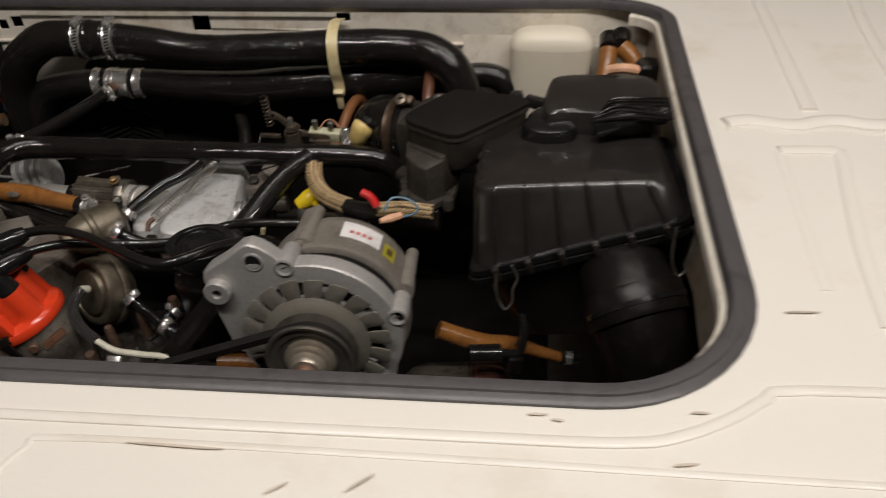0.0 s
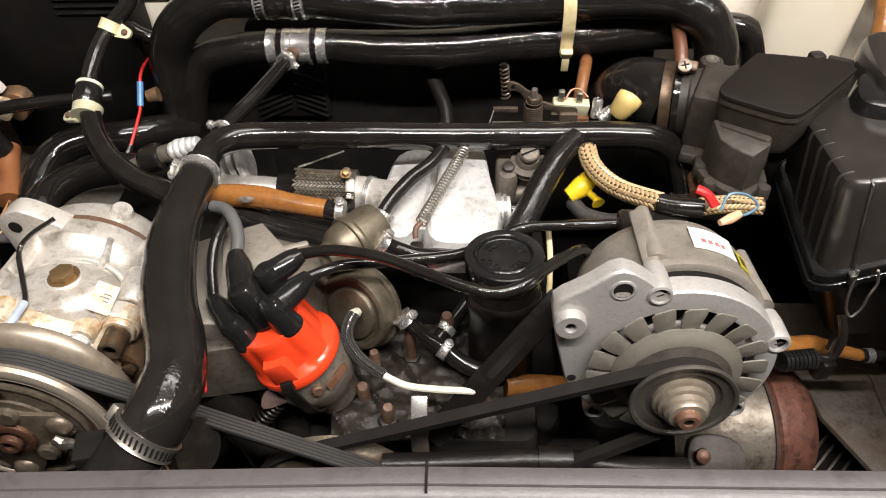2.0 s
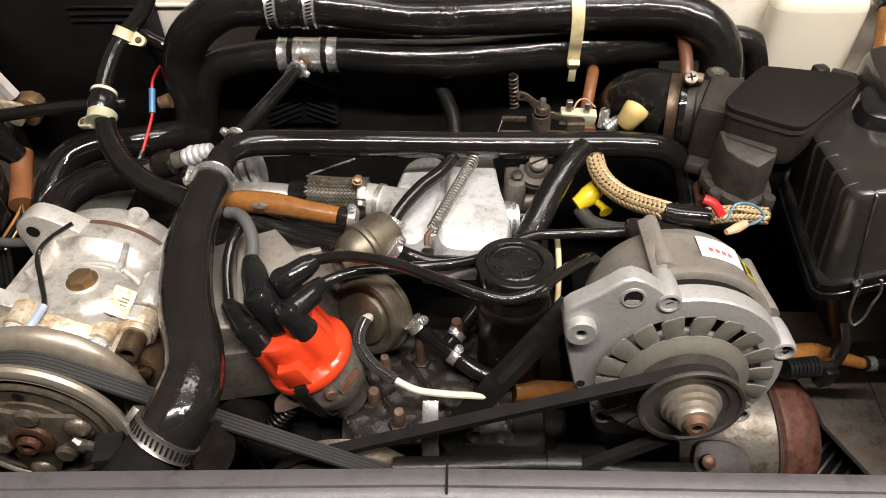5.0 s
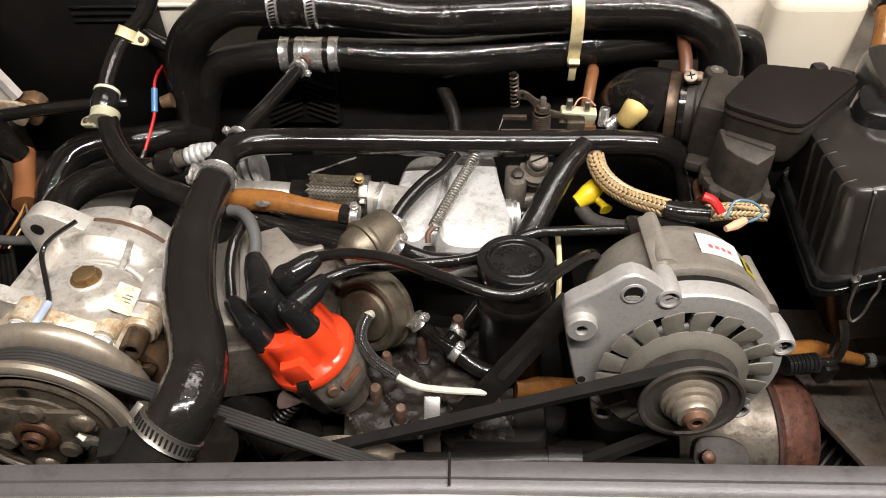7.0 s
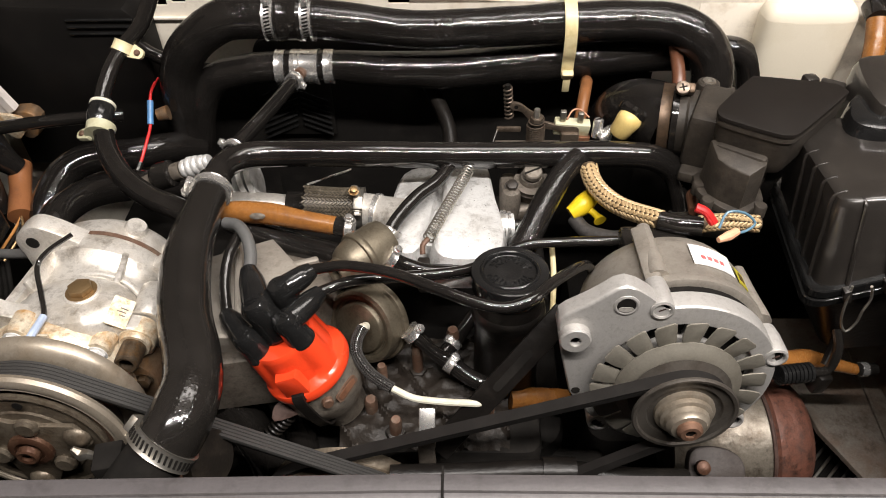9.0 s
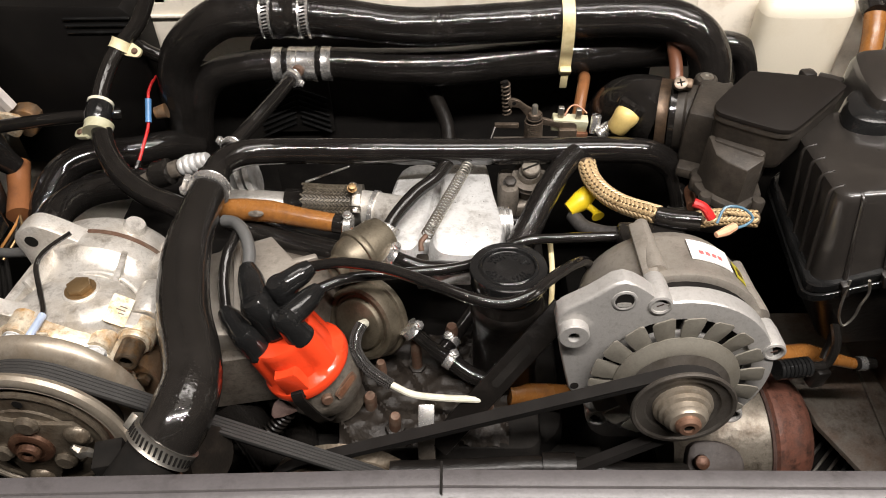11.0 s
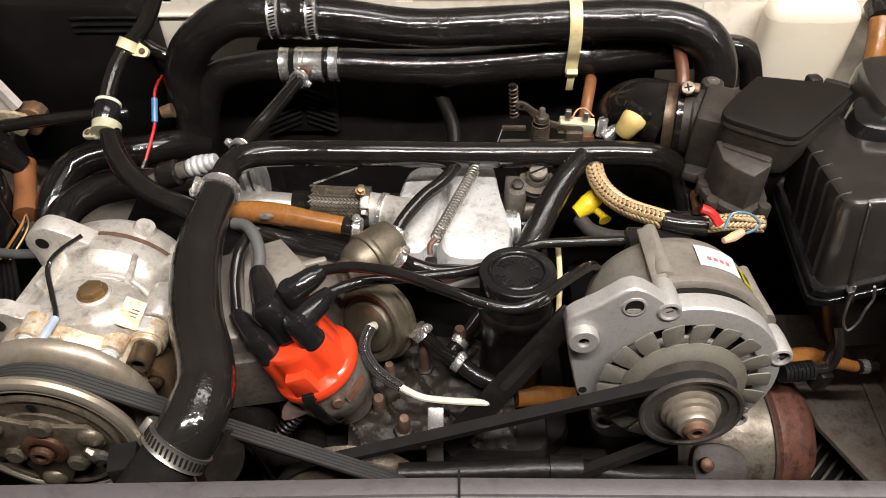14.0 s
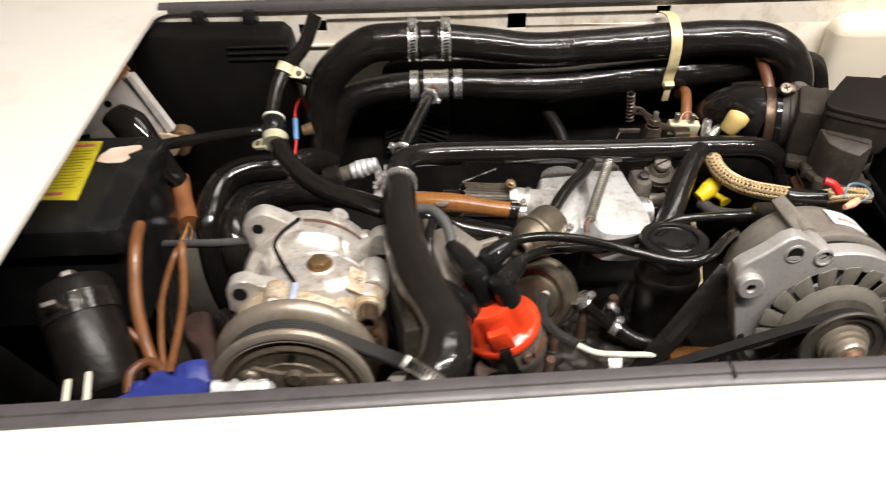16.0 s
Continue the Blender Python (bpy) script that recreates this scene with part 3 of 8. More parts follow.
LEAD_A = [(-0.403, 0.430, -0.068), (-0.388, 0.436, -0.062), (-0.363, 0.437, -0.059), (-0.332, 0.429, -0.057), (-0.301, 0.414, -0.056), (-0.276, 0.403, -0.057), (-0.255, 0.398, -0.057), (-0.237, 0.405, -0.056), (-0.223, 0.421, -0.059), (-0.204, 0.445, -0.070), (-0.192, 0.462, -0.084), (-0.182, 0.478, -0.110)]
LEAD_B = [(-0.399, 0.412, -0.076), (-0.382, 0.427, -0.072), (-0.360, 0.437, -0.074), (-0.330, 0.446, -0.080), (-0.295, 0.456, -0.086), (-0.271, 0.467, -0.090), (-0.237, 0.485, -0.087), (-0.208, 0.488, -0.086), (-0.165, 0.493, -0.089)]
LEAD_GREY = [(-0.460, 0.490, -0.068), (-0.449, 0.485, -0.066), (-0.440, 0.473, -0.067), (-0.435, 0.459, -0.071), (-0.434, 0.448, -0.074)]
LEAD_C = [(-0.448, 0.480, -0.071), (-0.452, 0.462, -0.074), (-0.452, 0.441, -0.081), (-0.447, 0.418, -0.090), (-0.433, 0.402, -0.094)]
BRAID = [(-0.179, 0.571, -0.078), (-0.176, 0.556, -0.083), (-0.168, 0.540, -0.085), (-0.155, 0.523, -0.083), (-0.133, 0.501, -0.075)]
BRAID_WRAP = [(-0.134, 0.501, -0.075), (-0.122, 0.495, -0.074), (-0.105, 0.490, -0.072)]
BRAID_END = [(-0.107, 0.492, -0.071), (-0.085, 0.497, -0.073), (-0.060, 0.500, -0.078)]
CLOTH = [(-0.189, 0.545, -0.114), (-0.181, 0.530, -0.114), (-0.165, 0.516, -0.108), (-0.152, 0.509, -0.101)]
RED = [(-0.116, 0.486, -0.049), (-0.109, 0.483, -0.051), (-0.103, 0.479, -0.058)]
BLUE = [(-0.098, 0.479, -0.063), (-0.092, 0.487, -0.055), (-0.079, 0.489, -0.057), (-0.070, 0.486, -0.064), (-0.076, 0.482, -0.068), (-0.087, 0.478, -0.068)]
RED_L = [(-0.593, 0.737, -0.094), (-0.597, 0.724, -0.100), (-0.597, 0.713, -0.106)]
BLUE_L = [(-0.597, 0.713, -0.106), (-0.596, 0.695, -0.122)]
RED_L2 = [(-0.596, 0.695, -0.122), (-0.597, 0.680, -0.130), (-0.601, 0.659, -0.143)]
SPRING = [(-0.277, 0.572, -0.082), (-0.309, 0.496, -0.090)]
SPRING_HOOK = [(-0.309, 0.496, -0.090), (-0.313, 0.491, -0.092), (-0.313, 0.486, -0.097)]
STRAP_BAR = [(-0.218, 0.415, -0.093), (-0.294, 0.372, -0.176)]
CABLE = [(-0.016, 0.464, -0.199), (0.012, 0.475, -0.211), (0.035, 0.476, -0.220), (0.059, 0.476, -0.228)]
CABLE_T = [(0.059, 0.476, -0.228), (0.078, 0.478, -0.230)]
COND = [(-0.025, 0.446, -0.195), (0.000, 0.451, -0.198)]
WIRE_Y = [(-0.213, 0.501, -0.100), (-0.212, 0.480, -0.114), (-0.214, 0.455, -0.131), (-0.219, 0.434, -0.145)]
COMPWIRE = [(-0.5552, 0.4557, -0.0472), (-0.5688, 0.4431, -0.0511), (-0.5737, 0.4324, -0.056), (-0.563, 0.41, -0.0598), (-0.5533, 0.3906, -0.0589), (-0.5533, 0.3712, -0.0569)]
BROWN_BOOT = [(-0.722, 0.657, -0.143), (-0.714, 0.631, -0.153), (-0.703, 0.600, -0.161)]
LOWPIPE = [(-0.335, 0.355, -0.197), (-0.278, 0.356, -0.195), (-0.217, 0.357, -0.192), (-0.159, 0.357, -0.201), (-0.115, 0.362, -0.212)]
BROWNPIPE = [(-0.246, 0.414, -0.184), (-0.226, 0.418, -0.188), (-0.199, 0.420, -0.193)]
COPPER_P = [(-0.082, 0.737, -0.042), (-0.082, 0.718, -0.054), (-0.082, 0.690, -0.067), (-0.083, 0.672, -0.088)]
COPPER_Q = [(-0.160, 0.732, -0.100), (-0.163, 0.708, -0.084), (-0.168, 0.685, -0.086), (-0.174, 0.660, -0.099)]
COPPER_R = [(-0.085, 0.603, -0.102), (-0.086, 0.582, -0.110), (-0.089, 0.551, -0.111)]
DARK_HOSE = [(-0.323, 0.760, -0.109), (-0.309, 0.735, -0.120), (-0.297, 0.706, -0.134), (-0.294, 0.678, -0.148)]
ROD = [(-0.417, 0.577, -0.103), (-0.382, 0.603, -0.107)]
FIT_L = [(-0.555, 0.586, -0.104), (-0.532, 0.582, -0.094), (-0.508, 0.588, -0.089), (-0.493, 0.588, -0.083)]
WIRE_BR_A = [(-0.690, 0.470, -0.060), (-0.683, 0.437, -0.055), (-0.681, 0.406, -0.079), (-0.675, 0.383, -0.104), (-0.664, 0.362, -0.125)]
WIRE_BR_B = [(-0.648, 0.440, -0.060), (-0.6495, 0.426, -0.055), (-0.660, 0.405, -0.079), (-0.662, 0.384, -0.102), (-0.660, 0.366, -0.120)]
WIRE_BR_C = [(-0.648, 0.440, -0.058), (-0.6443, 0.429, -0.052), (-0.644, 0.405, -0.079), (-0.650, 0.383, -0.104), (-0.656, 0.366, -0.122)]
WIRE_BR_D = [(-0.722, 0.402, -0.086), (-0.708, 0.397, -0.089), (-0.685, 0.387, -0.100), (-0.661, 0.366, -0.120)]

# ---- structure: cargo floor with its hatch, engine bay walls, unseen dark surround ----
HX0, HX1, HY0, HY1 = -0.737, 0.1535, 0.2378, 0.769


def ring_sheet(inner, outer, z0, z1):
    """A flat sheet with a hole; inner and outer are outlines with the same number of points."""
    bm = bmesh.new()
    n = len(inner)
    rows = [[bm.verts.new((x, y, z)) for x, y in line] for line, z in ((inner, z0), (inner, z1), (outer, z1), (outer, z0))]
    for a, b in zip(rows, rows[1:] + rows[:1]):
        for i in range(n):
            bm.faces.new((a[i], a[(i + 1) % n], b[(i + 1) % n], b[i]))
    bmesh.ops.recalc_face_normals(bm, faces=bm.faces)
    return bm


def hatch_outline(grow, n=10):
    out = []
    for cx, cy, r, a0 in ((HX1, HY0, 0.092, -90), (HX1, HY1, 0.045, 0), (HX0, HY1, 0.02, 90), (HX0, HY0, 0.02, 180)):
        sx, sy = (-1 if cx > 0 else 1), (-1 if cy > 0.5 else 1)
        for k in range(n + 1):
            a = radians(a0 + 90 * k / n)
            x, y = cx + sx * r + (r + grow) * math.cos(a), cy + sy * r + (r + grow) * math.sin(a)
            out.append((x + (0.047 * (y - 0.49) if cx > 0 else 0.0), y))
    return out


inner = hatch_outline(0.0)
X0, X1, Y0, Y1 = -1.02, 1.22, -0.60, 1.30
outer = []
corner = [(X1, Y0), (X1, Y1), (X0, Y1), (X0, Y0)]
for i, (x, y) in enumerate(inner):
    c = corner[i // 11]
    k = (i % 11) / 10
    if i // 11 == 0:
        q = (HX1, Y0) if k < 0.34 else (c if k < 0.67 else (X1, HY0))
    elif i // 11 == 1:
        q = (X1, HY1) if k < 0.34 else (c if k < 0.67 else (HX1, Y1))
    elif i // 11 == 2:
        q = (HX0, Y1) if k < 0.34 else (c if k < 0.67 else (X0, HY1))
    else:
        q = (X0, HY0) if k < 0.34 else (c if k < 0.67 else (HX0, Y0))
    outer.append((q[0] + 1e-5 * i, q[1]))
floor = solid("floor", ring_sheet(inner, outer, -0.004, 0.0), cream, "cream-painted steel cargo floor with a hatch opening", "floor", kind="structure")


def bead(points, r, flat, mat=cream, name="pressed_rib"):
    """A pressed rib: a low rounded ridge along the floor."""
    bm = tube([(x, y, 0.0) for x, y in points], r, 10, 0.01)
    for v in bm.verts:
        v.co.z *= flat
    return part(name, bm, mat, floor)


bead([(-0.73, 0.214), (-0.3, 0.2145), (-0.03, 0.215), (0.06, 0.216), (0.09, 0.222), (0.117, 0.235), (0.135, 0.247), (0.155, 0.2535), (0.30, 0.2545), (0.60, 0.255)], 0.0035, 0.6)
bead([(-0.245, 0.10), (-0.238, 0.17), (-0.228, 0.196), (-0.21, 0.2025), (-0.02, 0.202), (0.16, 0.200), (0.45, 0.198)], 0.0022, 0.5)
bead([(0.262, 0.86), (0.259, 0.783), (0.251, 0.66), (0.243, 0.545)], 0.007, 0.42)
bead([(0.360, 0.86), (0.356, 0.784), (0.342, 0.70), (0.327, 0.555)], 0.007, 0.42)
bead([(0.203, 0.484), (0.238, 0.485), (0.246, 0.478), (0.236, 0.43), (0.223, 0.365), (0.215, 0.30)], 0.006, 0.40)
bead([(0.203, 0.484), (0.198, 0.42), (0.190, 0.33)], 0.004, 0.2)
bead([(0.30, 0.485), (0.335, 0.486), (0.345, 0.478), (0.33, 0.40), (0.32, 0.30)], 0.006, 0.40)
seam_pts = [(0.172 + 0.018 * i, 0.522 + 0.004 * math.sin(i * 1.7) + 0.0006 * i) for i in range(24)]
bead(seam_pts, 0.0085, 0.5, cream, "seam_sealer")
bead([(x, y - 0.010 + 0.002 * math.sin(40 * x)) for x, y in seam_pts], 0.003, 0.4, cream, "seam_sealer")
for x, y, ln, a in ((-0.155, 0.2005, 0.05, -1), (-0.10, 0.181, 0.012, 35), (-0.062, 0.186, 0.016, 40), (-0.045, 0.172, 0.008, -20), (0.02, 0.230, 0.010, 4), (0.03, 0.227, 0.006, -3), (0.10, 0.2355, 0.009, 3), (0.088, 0.205, 0.012, 10), (0.17, 0.31, 0.02, 3)):
    m = Matrix.Translation((x, y, 0.0012)) @ Matrix.Rotation(radians(a), 4, "Z")
    part("scuff", prism(smooth_outline([(-ln / 2, 0), (-ln / 5, 0.0007), (ln / 3, 0.0004), (ln / 2, 0), (ln / 4, -0.0008), (-ln / 3, -0.0005)]), 0, 0.0004, m), scuff, floor, "dark scuff mark")

# rubber seal round the hatch: near edge, rounded corner, side, far edge
path = [(HX0 + 0.002, HY0 + 0.0)] + hatch_outline(0.0, 10)[:22] + [(HX0 + 0.002, HY1)]


def sweep_seal(path, profile):
    bm = bmesh.new()
    pts = [Vector((x, y, 0)) for x, y in path]
    rings = []
    for i, p in enumerate(pts):
        d = (pts[min(i + 1, len(pts) - 1)] - pts[max(i - 1, 0)]).normalized()
        out = Vector((d.y, -d.x, 0))
        rings.append([bm.verts.new(p + out * u + Vector((0, 0, w))) for u, w in profile])
    n = len(profile)
    for a, b in zip(rings, rings[1:]):
        for s in range(n):
            bm.faces.new((a[s], a[(s + 1) % n], b[(s + 1) % n], b[s]))
    bm.faces.new(rings[0]), bm.faces.new(rings[-1][::-1])
    bmesh.ops.recalc_face_normals(bm, faces=bm.faces)
    return bm


dense = []
for a, b in zip(path, path[1:]):
    n = max(1, int(math.hypot(b[0] - a[0], b[1] - a[1]) / 0.02))
    dense += [(a[0] + (b[0] - a[0]) * k / n, a[1] + (b[1] - a[1]) * k / n) for k in range(n)]
dense.append(path[-1])
sealed = [(x, y - 0.027 * max(0.0, -0.30 - x)) if y < HY0 + 0.001 else (x, y + 0.011 * max(0.0, min(1.0, (HX1 - x - 0.01) / 0.05)) if y > HY1 - 0.03 else y) for x, y in dense]
SEAL = [(0.0025, 0.0002), (0.0025, 0.002), (0.0005, 0.0033), (-0.0028, 0.0036), (-0.0034, 0.0050), (-0.0075, 0.0054), (-0.0112, 0.0042), (-0.0130, 0.001), (-0.0130, -0.004), (-0.0115, -0.0055), (-0.002, -0.0055), (-0.001, 0.0002)]
seal = thing("hatch_seal", (-0.29, 0.237, 0), "dark grey rubber seal round the hatch opening", "seal", kind="structure")
part("seal_strip", sweep_seal(sealed, SEAL), seal_rubber, seal)
part("seal_joint", box((0.0012, 0.0155, 0.0008), pose(-0.291, 0.2445, 0.0055), 0.0002), black_and_shade, seal, "butt joint of the rubber strip")
# steel lip under the seal, bare edge showing on the side
side_run = [p for p in dense if not (p[1] > HY1 - 0.004 and p[0] < HX1 - 0.03) and not (p[1] < HY0 + 0.001 and p[0] < 0.05)]
lip = sweep_seal(side_run, [(-0.006, -0.0057), (-0.0150, -0.0057), (-0.0165, -0.007), (-0.0165, -0.016), (-0.0145, -0.016), (-0.0145, -0.008), (-0.006, -0.008)])
solid("hatch_lip", lip, cream_wall, "cream steel flange under the hatch seal", "trim", kind="structure")


def wall_with_holes(x0, x1, z0, z1, y, holes, thick=0.003):
    """An upright sheet at y with rectangular holes (x0, x1, z0, z1)."""
    xs = sorted({x0, x1, *(h[0] for h in holes), *(h[1] for h in holes)})
    zs = sorted({z0, z1, *(h[2] for h in holes), *(h[3] for h in holes)})
    bm = bmesh.new()
    for a, b in zip(xs, xs[1:]):
        for c, d in zip(zs, zs[1:]):
            mx, mz = (a + b) / 2, (c + d) / 2
            if any(h[0] < mx < h[1] and h[2] < mz < h[3] for h in holes):
                continue
            bmesh.ops.create_cube(bm, size=1, matrix=pose((a + b) / 2, y + thick / 2, (c + d) / 2) @ Matrix.Diagonal((b - a, thick, d - c, 1)))
    bmesh.ops.remove_doubles(bm, verts=bm.verts, dist=1e-5)
    return bm


HOLES = [(-0.356, -0.335, -0.034, -0.016), (-0.571, -0.557, -0.031, -0.018), (-0.588, -0.576, -0.034, -0.022), (-0.190, -0.174, -0.022, -0.012), (-0.70, -0.685, -0.03, -0.012), (-0.645, -0.630, -0.03, -0.012)]
solid("wall_front", wall_with_holes(-0.86, 0.185, -0.046, -0.004, 0.772, HOLES), cream_wall, "cream steel front flange of the engine bay with punched holes", "wall", kind="structure")
solid("wall_front_lower", wall_with_holes(-0.86, 0.185, -0.60, -0.046, 0.7725, []), cream_wall, "cream bulkhead behind the engine", "wall", kind="structure")
solid("wall_front_ledge", box((0.810, 0.004, 0.003), pose(-0.455, 0.7705, -0.0465), 0.001), cream_wall, "cream folded bead of the bulkhead", "wall", kind="structure")
solid("wall_front_slope", prism([(0.7718, -0.036), (0.7708, -0.040), (0.7695, -0.128), (0.7695, -0.139), (0.7718, -0.139)], -0.050, 0.183, Matrix(((0, 0, 1, 0), (1, 0, 0, 0), (0, 1, 0, 0), (0, 0, 0, 1))), 0.001), cream_wall, "cream sloping face of the bulkhead behind the bottle", "wall", kind="structure")
# Black sheet stands for the shade behind the punched holes.
solid("wall_front_backing", box((1.045, 0.003, 0.044), pose(-0.3375, 0.796, -0.025), 0), black_and_shade, "black sheet painting the shade behind the flange holes", "wall", kind="structure")
# Three black sheets cover the lower part of the cream bulkhead.
solid("insulation_mat", prism(rounded(-0.580, -0.60, -0.4985, -0.098, 0.012), -0.7715, -0.7640, Matrix(((1, 0, 0, 0), (0, 0, -1, 0), (0, 1, 0, 0), (0, 0, 0, 1))), 0.003), black_and_shade, "black sheet low behind the hose bends", "mat", kind="structure")
solid("insulation_mat", prism(rounded(-0.500, -0.60, -0.085, -0.066, 0.02), -0.7715, -0.7635, Matrix(((1, 0, 0, 0), (0, 0, -1, 0), (0, 1, 0, 0), (0, 0, 0, 1))), 0.003), black_and_shade, "black sheet on the bulkhead", "mat", kind="structure")
solid("insulation_mat", prism(rounded(-0.085, -0.60, 0.18, -0.140, 0.01), -0.7715, -0.766, Matrix(((1, 0, 0, 0), (0, 0, -1, 0), (0, 1, 0, 0), (0, 0, 0, 1))), 0.003), black_and_shade, "black sheet low on the bulkhead", "mat", kind="structure")
# Bay rear and side walls are coloured near-black to keep the depths dark.
solid("wall_rear", box((1.045, 0.003, 0.57), pose(-0.3375, 0.232, -0.305), 0), black_and_shade, "near-black rear panel of the engine bay", "wall", kind="structure")
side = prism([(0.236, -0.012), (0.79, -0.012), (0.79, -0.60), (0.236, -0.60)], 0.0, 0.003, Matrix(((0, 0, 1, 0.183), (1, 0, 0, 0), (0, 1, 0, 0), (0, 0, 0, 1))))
solid("wall_right", side, black_and_shade, "near-black right side wall of the engine bay", "wall", kind="structure")
# Gusset colour carries the lip's shade as well as dust.
gus = prism([(0.77, -0.016), (0.30, -0.016), (0.302, -0.035), (0.345, -0.080), (0.366, -0.112), (0.374, -0.118), (0.392, -0.116), (0.434, -0.100), (0.50, -0.11), (0.60, -0.14), (0.77, -0.22)], 0, 0.003, Matrix(((0, 0, 1, 0.1505), (1, 0, 0, 0), (0, 1, 0, 0), (0, 0, 0, 1))))
solid("side_gusset", gus, dusty_shaded_cream, "cream side panel tapering to a rusty point", "panel", kind="structure")
solid("wall_left", box((0.003, 0.56, 0.59), pose(-0.862, 0.512, -0.305), 0), black_and_shade, "near-black left side wall of the engine bay", "wall", kind="structure")
solid("ground", box((6.0, 6.0, 0.02), pose(-0.3, 0.4, -0.64), 0), ground_mat, "stained dark concrete under the van", "ground", kind="structure")
# Unseen dark boards all round and overhead hold down bounce and reflections.
solid("wall_lining_left", box((0.03, 1.9, 1.9), pose(-1.035, 0.35, 0.60), 0), dim_surround, "unseen dark side board that dims reflections", "wall", kind="structure")
solid("wall_lining_right", box((0.03, 1.9, 1.9), pose(1.235, 0.35, 0.60), 0), dim_surround, "unseen dark side board that dims reflections", "wall", kind="structure")
solid("wall_lining_front", box((2.30, 0.03, 1.9), pose(0.10, 1.315, 0.60), 0), dim_surround, "unseen dark front board that dims reflections", "wall", kind="structure")
solid("wall_garage", box((6.0, 0.05, 3.0), pose(-0.2, -1.9, 0.9), 0), dim_surround, "unseen dark rear board that dims reflections", "wall", kind="structure")
solid("ceiling", box((6.0, 4.0, 0.03), pose(-0.2, 0.0, 1.56), 0), dim_surround, "unseen dark overhead board that dims reflections", "ceiling", kind="structure")


def roof_lamp(at, ln, wide, label):
    b = thing("roof_lamp", at, label, "lamp", "roof lamps")
    part("housing", box((ln, wide, 0.03), pose(at[0], at[1], at[2] + 0.02), 0.004), label_white, b)
    for s in (-1, 1):
        part("hanger", tube([(at[0] + s * ln * 0.4, at[1], at[2] + 0.03), (at[0] + s * ln * 0.4, at[1], 1.548)], 0.003, 8), steel_dull, b)


roof_lamp((0.14, -0.03, 1.185), 1.64, 0.07, "slim white batten lamp under the roof")
# Invented housing for the bounce fill, never in view.
roof_lamp((0.16, 0.66, 1.245), 1.24, 0.94, "added wide white housing of the bounce fill, out of view")

# sheet metal at the left of the bay
solid("side_bracket", prism([(-0.736, -0.129), (-0.786, -0.099), (-0.832, -0.112), (-0.845, -0.07), (-0.80, -0.028), (-0.764, -0.030), (-0.757, -0.042), (-0.737, -0.114)], -0.704, -0.700, Matrix(((1, 0, 0, 0), (0, 0, -1, 0), (0, 1, 0, 0), (0, 0, 0, 1))), 0.001), grey_paint, "grey-pink sheet-metal bracket at the bay side", "bracket")
XZP = Matrix(((1, 0, 0, 0), (0, 0, -1, 0), (0, 1, 0, 0), (0, 0, 0, 1)))
solid("rust_strip", prism([(-0.862, -0.128), (-0.862, -0.108), (-0.803, -0.064), (-0.757, -0.0187), (-0.752, -0.030), (-0.809, -0.080)], -0.692, -0.690, XZP, 0.0006), rust_edge, "rust-orange folded edge under the floor", "trim", kind="structure")
solid("bracket_flange", prism([(-0.7605, -0.0405), (-0.7545, -0.0400), (-0.7280, -0.1060), (-0.7350, -0.1100)], -0.7060, -0.6960, XZP, 0.001), grey_paint, "grey-pink folded edge of the bay bracket", "bracket")
solid("bracket_hole", lathe([(0, 0), (0.0042, 0), (0.0042, 0.0006), (0, 0.0006)], axis_frame((-0.7905, 0.7000, -0.0735), (0, -1, 0)), 16), black_and_shade, "round punched hole in the bracket", "hole", kind="structure")

# ---- engine core ----
core = thing("engine_block", (-0.32, 0.50, -0.62), "greasy dark cast-iron engine block", "engine")
part("crankcase", prism(rounded(-0.46, 0.385, -0.20, 0.70, 0.03), -0.62, -0.215, Matrix(), 0.012), black_and_shade, core)
part("timing_cover", prism(rounded(-0.345, 0.372, -0.222, 0.46, 0.012), -0.40, -0.192, Matrix(), 0.006), black_and_shade, core)
part("cylinder_head", prism(rounded(-0.16, 0.47, 0.06, 0.72, 0.02), -0.62, -0.34, Matrix(), 0.01), black_and_shade, core)
part("head_far", prism(rounded(-0.66, 0.42, -0.49, 0.74, 0.02), -0.62, -0.24, Matrix(), 0.01), black_and_shade, core)
part("sump_rail", box((0.30, 0.03, 0.03), pose(-0.32, 0.385, -0.245), 0.004), black_and_shade, core)
for x, y, z, r, h, tilt in ((-0.353, 0.406, -0.196, 0.0050, 0.030, (0.05, -0.15, 1)), (-0.333, 0.384, -0.188, 0.0045, 0.026, (0.08, -0.1, 1)), (-0.318, 0.44, -0.188, 0.0042, 0.04, (0, 0, 1)), (-0.345, 0.428, -0.19, 0.004, 0.03, (0, 0, 1)), (-0.29, 0.45, -0.188, 0.005, 0.045, (0, 0, 1)), (-0.262, 0.40, -0.188, 0.004, 0.02, (0, 0, 1))):
    m = axis_frame((x, y, z), tilt)
    st = part("stud", lathe([(0, 0), (r, 0), (r, h * 0.9), (r * 0.75, h), (0, h)], m, 12), rusty, core, "rusty stud")
    part("nut", prism([(r * 1.7 * math.cos(k * math.pi / 3), r * 1.7 * math.sin(k * math.pi / 3)) for k in range(6)], 0.0, 0.007, m, 0.001), dark_iron, st)
bm = bmesh.new()
nx, ny = 64, 46
grid = []
